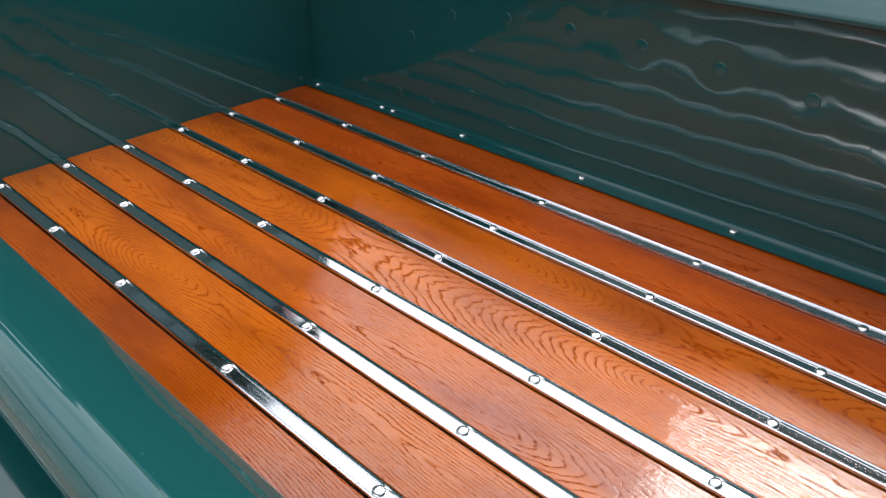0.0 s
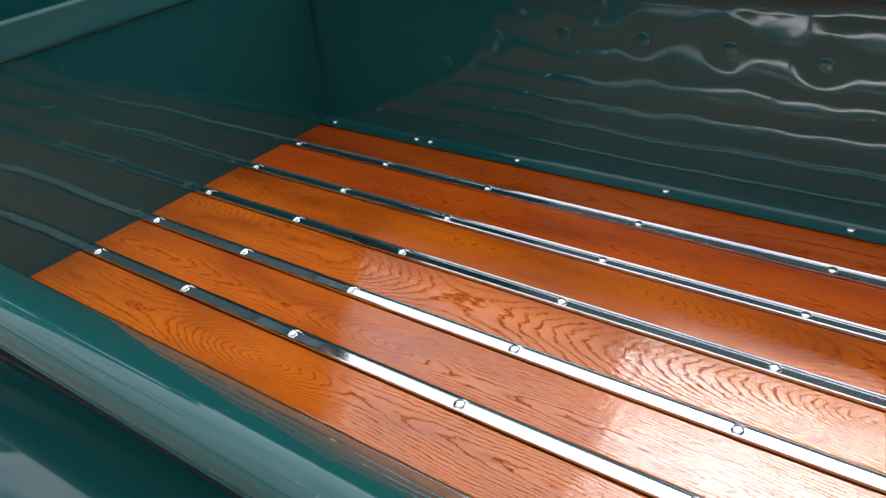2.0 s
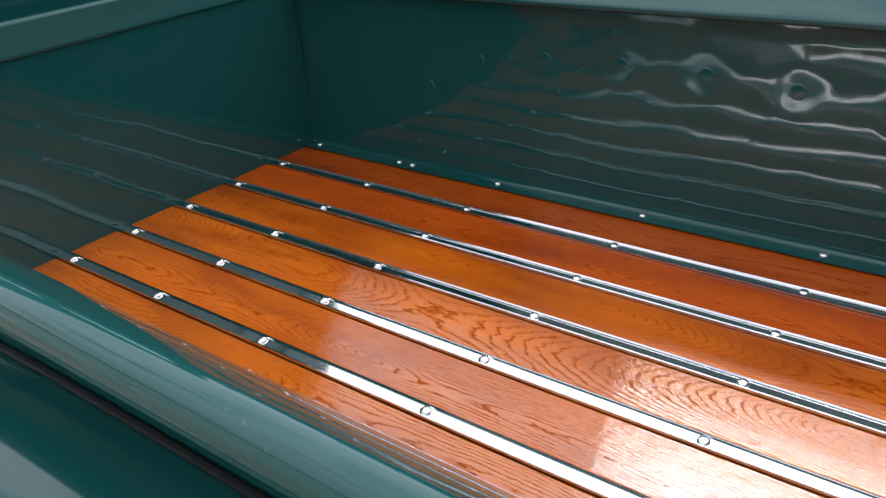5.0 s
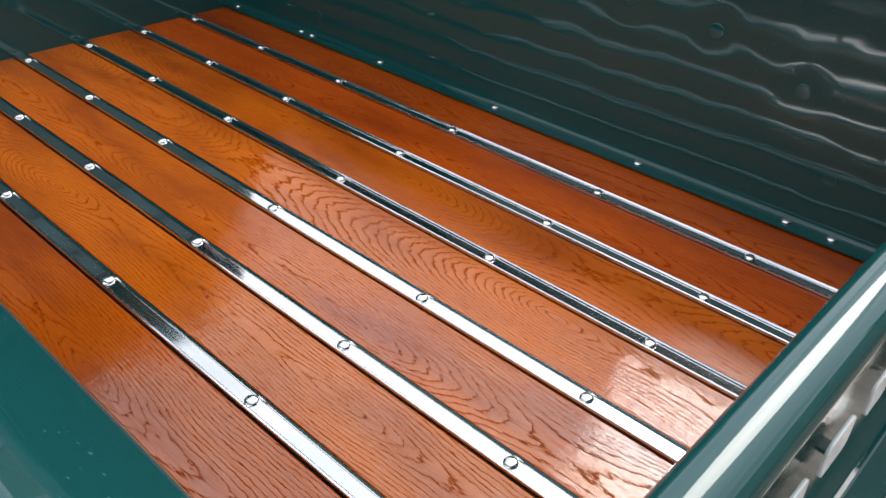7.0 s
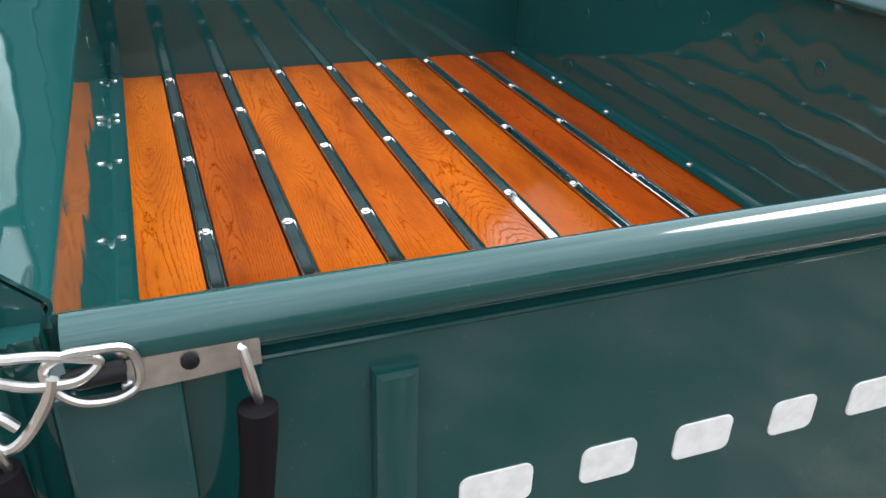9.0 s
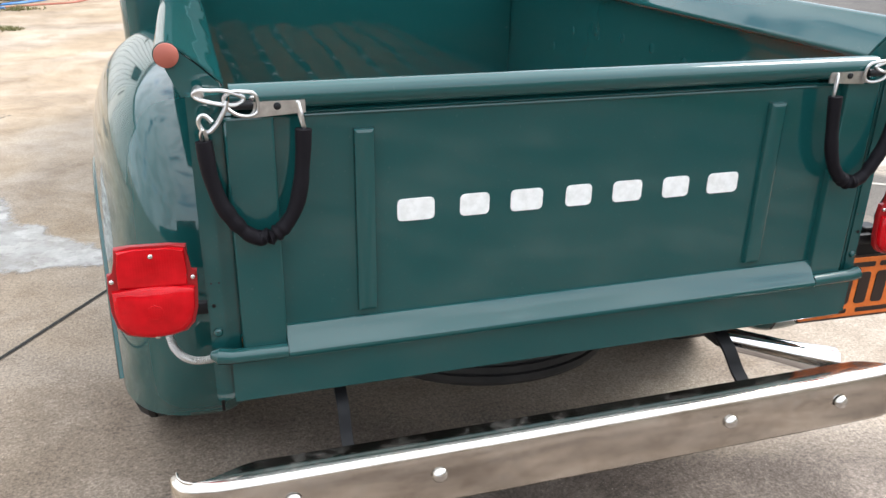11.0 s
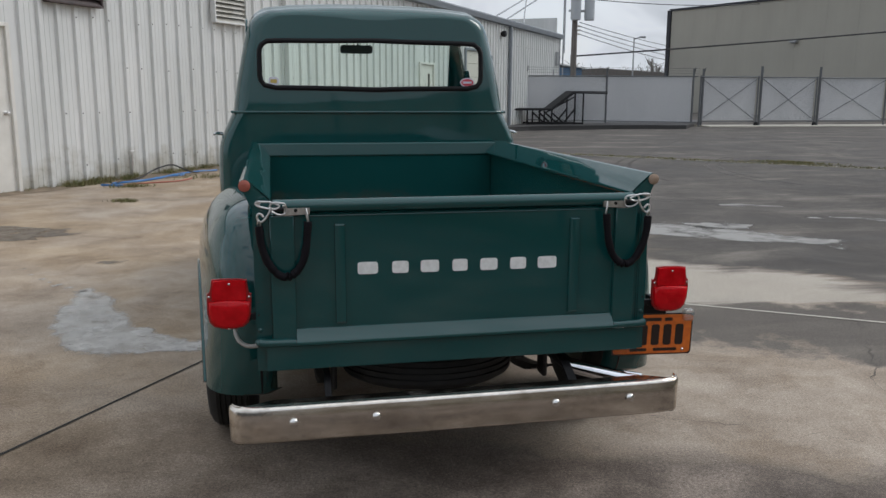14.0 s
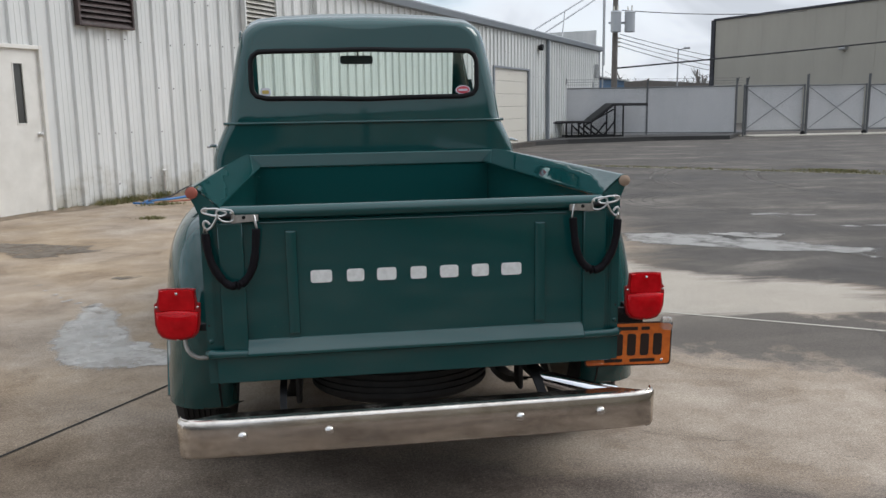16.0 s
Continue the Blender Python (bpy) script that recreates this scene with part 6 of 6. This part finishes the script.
# weeds: many small blades
def weeds(spots, count, h, seed, label):
    rnd = random.Random(seed)
    verts, faces = [], []
    for _ in range(count):
        cx, cy, sx, sy, turn = rnd.choice(spots)
        a, b = rnd.gauss(0, sx), rnd.gauss(0, sy)
        x = cx + a * math.cos(turn) - b * math.sin(turn)
        y = cy + a * math.sin(turn) + b * math.cos(turn)
        hh = h * rnd.uniform(0.3, 1.2)
        t = rnd.uniform(0, math.tau)
        w = 0.004 + 0.006 * rnd.random()
        lx, ly = rnd.gauss(0, hh * 0.5), rnd.gauss(0, hh * 0.5)
        i = len(verts)
        verts += [(x - w * math.cos(t), y - w * math.sin(t), 0), (x + w * math.cos(t), y + w * math.sin(t), 0), (x + lx, y + ly, hh)]
        faces.append((i, i + 1, i + 2))
    me = bpy.data.meshes.new("weeds")
    me.from_pydata(verts, [], faces)
    me.materials.append(GRASS)
    return tagged(new("weeds", me), label, "weeds", kind="stuff")


turn = radians(90 - WALL_DEG)
spots = [(WALL0.x + WX * u, WALL0.y + WY * u, 0.35, 0.04, turn) for u in np.arange(0.3, 14, 0.55)]
spots += [(-2.6, 9.95, 0.14, 0.05, 0.2), (-1.7, 11.2, 0.3, 0.15, 0)]
weeds(spots, 5200, 0.07, 3, "dry weeds along the foot of the shed wall")
joint_turn = turn - math.pi / 2 - 0.17
spots = [(*along(16.1 - (v + 4) * 0.172, v)[:2], 0.5, 0.06, joint_turn) for v in np.arange(-3.6, 12, 0.5)]
spots += [(9.77, 12.38, 0.35, 0.12, joint_turn)] * 8
weeds(spots, 5000, 0.05, 4, "weeds growing in the yard's cross joint")
weeds([(-2.48, 8.30, 0.06, 0.05, 0.1), (-2.36, 8.24, 0.05, 0.04, 0.1)], 260, 0.045, 12, "low green weeds in the concrete near the shed")
weeds([(WALL0.x + WX * u + 0.06, WALL0.y + WY * u - 0.04, 0.10, 0.05, turn) for u in (0.9, 1.25, 1.5, 2.0, 2.9, 3.4, 3.9, 4.4, 5.2)], 2600, 0.11, 13, "tufts of weeds at the foot of the shed wall")
hose("old_cable", [(-2.95, 10.35, 0.012), (-2.62, 10.62, 0.05), (-2.40, 10.95, 0.16), (-2.18, 11.30, 0.20), (-2.02, 11.60, 0.10), (-1.85, 11.95, 0.012), (-1.5, 12.5, 0.012)], 0.012, CABLE, "black cable looped over the hose by the wall")
# dirt heaped along the wall's foot
bm = bmesh.new()
prev = None
for i in range(120):
    u = -2 + i * 0.15
    p = WALL0 + Vector((WX, WY, 0)) * u
    wdt = 0.18 + 0.12 * noise.noise((u * 1.3, 0, 0)) + (0.35 if u > 2.2 else 0)
    n = Vector((WY, -WX, 0))
    cur = (bm.verts.new(p + n * 0.0 + Vector((0, 0, 0.035 + 0.02 * noise.noise((u * 2, 1, 0))))), bm.verts.new(p + n * wdt * 0.5 + Vector((0, 0, 0.018))), bm.verts.new(p + n * wdt + Vector((0, 0, 0.002))))
    if prev:
        bm.faces.new((prev[0], prev[1], cur[1], cur[0]))
        bm.faces.new((prev[1], prev[2], cur[2], cur[1]))
    prev = cur
tagged(part("dirt", bm, DIRT), "strip of loose dirt along the shed wall", "dirt", kind="stuff")

# raised slab with a dark edge in front of the roller door and the fence
p_door = [WALL0 + Vector((WX, WY, 0)) * u + Vector((WY, -WX, 0)) * o for u, o in ((20.0, 0.25), (21.6, 1.0), (24.4, 3.6), (26.0, 6.2), (33, 6.2), (33, -0.2), (20.0, -0.2))]
bm = prism([(p.x, p.y) for p in p_door], 0.16, "z", 0.0, 0.02)
tagged(part("raised_slab", bm, DARK_SLAB, smooth=False), "low raised concrete slab with a dark edge", "slab", kind="structure")

# unseen wall added behind the walk, dark so that paint reflections stay dark
tagged(part("unseen_backdrop", box(-45, 45, -24.3, -24.0, 0, 3.2), DARK_BACKDROP, smooth=False), "plain dark unseen wall added to darken reflections", "wall", kind="structure")

# ---- fence ----
FY = 30.0
fence = thing("chain_link_fence", "galvanised chain-link fence with grey privacy slats", "fence", kind="structure")
posts_x = (9.65, 13.1, 17.0)
for x in posts_x + (17.45,):
    part("post", tube([(x, FY, 0), (x, FY, 2.42)], 0.040 if x != 17.45 else 0.05, 10), FENCE_STEEL, fence)
    part("barb_arm", tube([(x, FY, 2.10), (x - 0.05, FY - 0.25, 2.45)], 0.018, 6), FENCE_STEEL, fence)
part("top_rail", tube([(9.65, FY, 2.06), (17.2, FY, 2.10)], 0.022, 8), FENCE_STEEL, fence)
part("bottom_rail", tube([(9.65, FY, 0.30), (17.2, FY, 0.18)], 0.018, 8), FENCE_STEEL, fence)
for z in (2.20, 2.30, 2.40):
    part("barbed_wire", tube([(9.65, FY - 0.1, z), (17.2, FY - 0.12, z + 0.02)], 0.006, 5), FENCE_STEEL, fence)


def panel(name, x0, x1, z0, z1, parent):
    bm = box(x0, x1, FY + 0.010, FY + 0.014, z0, z1)
    return part(name, bm, SLAT, parent, smooth=False)


panel("mesh_panel", 9.65, 13.06, 0.24, 2.04, fence)
panel("mesh_panel", 13.14, 16.95, 0.20, 2.07, fence)
for k, (x0, x1) in enumerate(((17.25, 20.06), (20.12, 22.9), (22.95, 26.4))):
    g = thing("yard_gate", "closed galvanised chain-link yard gate with cross bracing", "gate", "yard gates", "structure")
    for x in (x0 + 0.05, x1 - 0.05):
        part("gate_post", tube([(x, FY - 0.08, 0.0), (x, FY - 0.08, 2.14)], 0.036, 10), FENCE_STEEL, g)
    part("gate_rail", tube([(x0 + 0.05, FY - 0.08, 2.08), (x1 - 0.05, FY - 0.08, 2.10)], 0.026, 8), FENCE_STEEL, g)
    part("gate_rail", tube([(x0 + 0.05, FY - 0.08, 0.22), (x1 - 0.05, FY - 0.08, 0.22)], 0.026, 8), FENCE_STEEL, g)
    part("brace", tube([(x0 + 0.05, FY - 0.08, 2.06), (x1 - 0.05, FY - 0.08, 0.24)], 0.014, 6), FENCE_STEEL, g)
    part("brace", tube([(x0 + 0.05, FY - 0.08, 0.24), (x1 - 0.05, FY - 0.08, 2.06)], 0.014, 6), FENCE_STEEL, g)
    panel("mesh_panel", x0 + 0.09, x1 - 0.09, 0.26, 2.06, g)
    if k < 2:
        part("end_post", tube([(x1 + 0.14, FY, 0), (x1 + 0.14, FY, 2.55)], 0.055, 12), FENCE_STEEL, g)
        part("wheel", lathe([(0.09, -0.03), (0.10, -0.02), (0.10, 0.02), (0.09, 0.03)], 16, axis="y"), BLACK, g, at=pose(x1 - 0.1, FY - 0.16, 0.10))
fence2 = thing("chain_link_fence", "chain-link side fence backed with tan fabric, weeds at its foot", "fence", kind="structure")
fence2.matrix_basis = Matrix.Translation(along(0, 4.57)) @ Matrix.Rotation(radians(90 - WALL_DEG), 4, "Z")     # local x: along the fence
for k in range(9):
    part("post", tube([(-9 + k * 3.0, 0, 0), (-9 + k * 3.0, 0, 2.3)], 0.035, 10), FENCE_STEEL, fence2)
part("top_rail", tube([(-9, 0, 2.02), (15, 0, 2.02)], 0.022, 8), FENCE_STEEL, fence2)
part("fabric_panel", box(-9, 15, -0.052, -0.045, 0.06, 2.0), STRAW, fence2, smooth=False)
# woven wire: crossing wires over the stretch that the walk sees
wires = bmesh.new()
for k in range(150):
    x = -1.0 + k * 0.075
    for lean in (-1, 1):
        wires_from, wires_to = (x, 0.038, 0.05), (x + lean * 0.85, 0.038, 1.95)
        tube([wires_from, wires_to], 0.0032, 4, wires, cap=False)
tagged(part("wire_mesh", wires, GALV, fence2), "galvanised woven wire", kind="stuff")
side_turn = radians(90 - WALL_DEG)
spots = [(*along(u, 4.30)[:2], 0.5, 0.16, side_turn) for u in np.arange(-6, 15, 0.5)]
weeds(spots, 16000, 0.16, 9, "dry brown weeds along the side fence")
bm = bmesh.new()
prev = None
for i in range(150):
    u = -8 + i * 0.155
    wdt = 0.55 + 0.30 * noise.noise((u * 0.9, 3.0, 0)) + 0.12 * noise.noise((u * 4.0, 1.0, 0))
    cur = (bm.verts.new(along(u, 4.56, 0.05)), bm.verts.new(along(u, 4.56 - wdt * 0.5, 0.028)), bm.verts.new(along(u, 4.56 - wdt, 0.003)))
    if prev:
        bm.faces.new((prev[0], prev[1], cur[1], cur[0]))
        bm.faces.new((prev[1], prev[2], cur[2], cur[1]))
    prev = cur
tagged(part("dirt", bm, DIRT), "strip of loose brown dirt along the side fence", "dirt", kind="stuff")
tagged(part("gate_sill", box(17.4, 27, FY - 0.9, FY + 0.6, 0.0, 0.05, 0.01), PALE_JOINT), "pale concrete strip under the gates", "kerb", kind="structure")

# black steel stand before the fence
stand = thing("steel_loading_stand", "black steel stand with a raised sloping deck", "stand")
SY = 28.6


def bar(a, b, r=0.035, name="brace"):
    return part(name, tube([a, b], r, 6), BLACK, stand)


z0 = 0.16
for y in (SY, SY + 0.9):
    bar((8.55, y, 0.74), (10.25, y, 0.74), 0.04, "deck_beam")
    bar((10.25, y, 0.74), (11.15, y, 1.40), 0.05, "deck_beam")
    bar((10.0, y, 0.62), (11.15, y, 1.22), 0.035, "deck_beam")
    bar((11.15, y, 1.40), (12.55, y, 1.38), 0.04, "deck_beam")
    for x, zt in ((9.25, 0.72), (9.75, 0.72), (10.25, 0.74), (11.2, 1.36), (11.55, 1.36)):
        bar((x, y, z0), (x, y, zt), 0.032, "leg")
    bar((9.75, y, 0.62), (10.2, y, z0 + 0.05))
    bar((10.25, y, 0.62), (10.75, y, z0 + 0.05))
    bar((10.75, y, z0 + 0.05), (11.2, y, 0.75))
    bar((9.25, y, z0 + 0.04), (11.55, y, z0 + 0.04))
for x, z in ((8.9, 0.745), (9.6, 0.745), (10.5, 0.92), (10.9, 1.2), (11.3, 1.40), (12.0, 1.39), (12.4, 1.38)):
    bar((x, SY, z), (x, SY + 0.9, z), 0.03, "deck_rung")
part("deck_sheet", prism([(8.55, 0.76), (10.25, 0.76), (11.15, 1.43), (12.55, 1.42), (12.55, 1.45), (11.13, 1.46), (10.23, 0.79), (8.55, 0.79)], 0.9, "y", SY), BLACK, stand)

# ---- beyond the fence ----
big = thing("warehouse", "large windowless beige warehouse behind the fence", "building")
A, B = Vector((29.3, 56.7, 0)), Vector((36.7, 36.6, 0))
d = (B - A).normalized()
big.matrix_basis = Matrix.Translation(A) @ Matrix.Rotation(math.atan2(d.y, d.x), 4, "Z")
L = (B - A).length
HB = 7.5
n_pan = 10
pm = None
for k in range(n_pan):
    w = L / n_pan
    if pm is None:
        pm = mesh_from(box(0.003, w - 0.003, 0.0, 0.25, 0.0, HB, 0.004), "wall_panel", BIGWALL, False)
    share("wall_panel", pm, big, (k * w, 0, 0))
part("roof", box(-0.1, L + 0.1, 0.05, 18, HB - 0.1, HB + 0.04), ROOFGREY, big)
part("roof_edge", box(-0.15, L + 0.15, -0.08, 0.05, HB - 0.02, HB + 0.14, 0.01), DARKTRIM, big)
part("corner_post", box(-0.35, -0.02, -0.1, 0.3, 0, HB + 0.05), DARKTRIM, big)
part("side_wall", box(-0.3, -0.05, 0.3, 18, 0, HB - 0.05), DARKTRIM, big)
part("flood_light", box(10.5, 11.0, -0.3, -0.02, 4.66, 4.90, 0.04), GALV, big)

blue = thing("blue_shed", "low faded blue shed behind the fence", "building", at=pose(17.4, 52, 0, 0, 0, -12))
part("wall", box(-2.6, 2.9, 0, 6, 0, 3.1), BLUE, blue)
part("roof", extrude_profile([(-3.0, 3.05), (0.1, 3.55), (3.2, 3.05), (3.2, 2.98), (0.1, 3.45), (-3.0, 2.98)], -0.3, 6.3, "y"), SIDING, blue, smooth=False)
low = thing("low_building", "long low brown roofline in the distance", "building", at=pose(30, 78, 0))
part("wall", box(-9, 14, 0, 8, 0, 3.2), BIGWALL, low)
part("roof", extrude_profile([(-9.5, 3.2), (2.5, 3.9), (14.5, 3.2)], -0.5, 8.5, "y"), POLE_WOOD, low, smooth=False)

# utility pole with transformers
pole = thing("utility_pole", "wooden utility pole with two grey transformers", "utility pole")
PX, PYY = 15.05, 39.2
part("pole_shaft", tube([(PX, PYY, 0), (PX, PYY, 10)], [0.17, 0.12], 14), POLE_WOOD, pole)
part("crossarm", box(PX - 1.2, PX + 1.2, PYY - 0.2, PYY - 0.08, 7.4, 7.52), POLE_WOOD, pole)
for dx in (-0.12, 0.62):
    t = part("transformer", lathe([(0.02, 0.0), (0.25, 0.02), (0.26, 0.05), (0.26, 0.95), (0.28, 0.98), (0.24, 1.06), (0.02, 1.10)], 22), TANK, pole, at=pose(PX + dx, PYY - 0.42, 5.05))
    part("bushing", tube([(0.08, 0, 1.05), (0.10, 0, 1.35)], [0.045, 0.03], 8), ROLLER, t)
    part("bushing", tube([(-0.1, 0, 1.05), (-0.12, 0, 1.30)], [0.04, 0.03], 8), ROLLER, t)
part("transformer_bracket", box(PX - 0.4, PX + 0.9, PYY - 0.22, PYY - 0.10, 5.5, 5.6), GALV, pole)
for z in (4.4, 4.6, 4.8):
    part("insulator", tube([(PX + 0.15, PYY, z), (PX + 0.28, PYY, z)], 0.05, 8), ROLLER, pole)

lamp = thing("street_lamp", "tall thin street lamp far behind the fence", "street lamp", at=pose(32.4, 70, 0))
part("lamp_pole", tube([(0, 0, 0), (0, 0, 6.4)], [0.10, 0.06], 8), GALV, lamp)
part("lamp_arm", tube([(0, 0, 6.3), (0.7, 0, 6.5)], 0.05, 8), GALV, lamp)
part("lamp_head", box(0.55, 1.1, -0.15, 0.15, 6.40, 6.58, 0.05), GALV, lamp)
for x, y, h in ((41, 84, 5.2), (50, 88, 4.8), (27, 80, 5.6)):
    p = thing("distant_pole", "thin wooden pole in the distance", "pole", "distant poles", at=pose(x, y, 0))
    part("pole_shaft", tube([(0, 0, 0), (0, 0, h)], 0.09, 6), POLE_WOOD, p)


def wire(a, b, sag, r):
    a, b = Vector(a), Vector(b)
    pts = []
    for i in range(25):
        u = i / 24
        p = a.lerp(b, u)
        p.z -= sag * 4 * u * (1 - u)
        pts.append(p)
    return tagged(part("power_line", tube(pts, r, 6), CABLE), "black overhead power line", "cable", "power lines")


wire((PX, PYY, 3.28), (46.8, 35.0, 6.16), 0.12, 0.042)
wire((PX + 0.2, PYY - 0.4, 6.15), (52, 62, 11.0), 1.0, 0.022)
wire((PX, PYY, 7.5), (40, 30, 8.6), 0.9, 0.022)
for k, z in enumerate((4.4, 4.6, 4.8, 5.0)):
    wire((PX + 0.28, PYY, z), (60, 95, 4.8 + k * 0.7), 0.8, 0.02)
wire((PX, PYY, 7.45), (-30, 60, 9.5), 0.8, 0.02)


# far tree line: bare crowns of many fine twigs
def far_trees(seed):
    rnd = random.Random(seed)
    verts, faces = [], []

    def tri(a, b, w):
        i = len(verts)
        verts.extend([(a[0] - w, a[1], a[2]), (a[0] + w, a[1], a[2]), b])
        faces.append((i, i + 1, i + 2))
    for k in range(110):
        ang = radians(rnd.uniform(14, 50))
        dist = rnd.uniform(120, 165)
        x, y = math.sin(ang) * dist, math.cos(ang) * dist
        h = rnd.uniform(3.5, 7.0)
        tri((x, y, 0), (x, y, h), 0.25)
        for j in range(42):
            a = rnd.uniform(0, math.tau)
            z = h * rnd.uniform(0.2, 0.8)
            r = rnd.uniform(0.6, 3.2)
            tri((x + rnd.uniform(-1, 1), y, z), (x + math.cos(a) * r, y + math.sin(a) * r, z + rnd.uniform(0.3, 2.2)), rnd.uniform(0.05, 0.22))
    me = bpy.data.meshes.new("far_trees")
    me.from_pydata(verts, [], faces)
    me.materials.append(FAR_TREE)
    return tagged(new("far_trees", me), "bare winter trees along the horizon", "trees", kind="stuff")


far_trees(7)
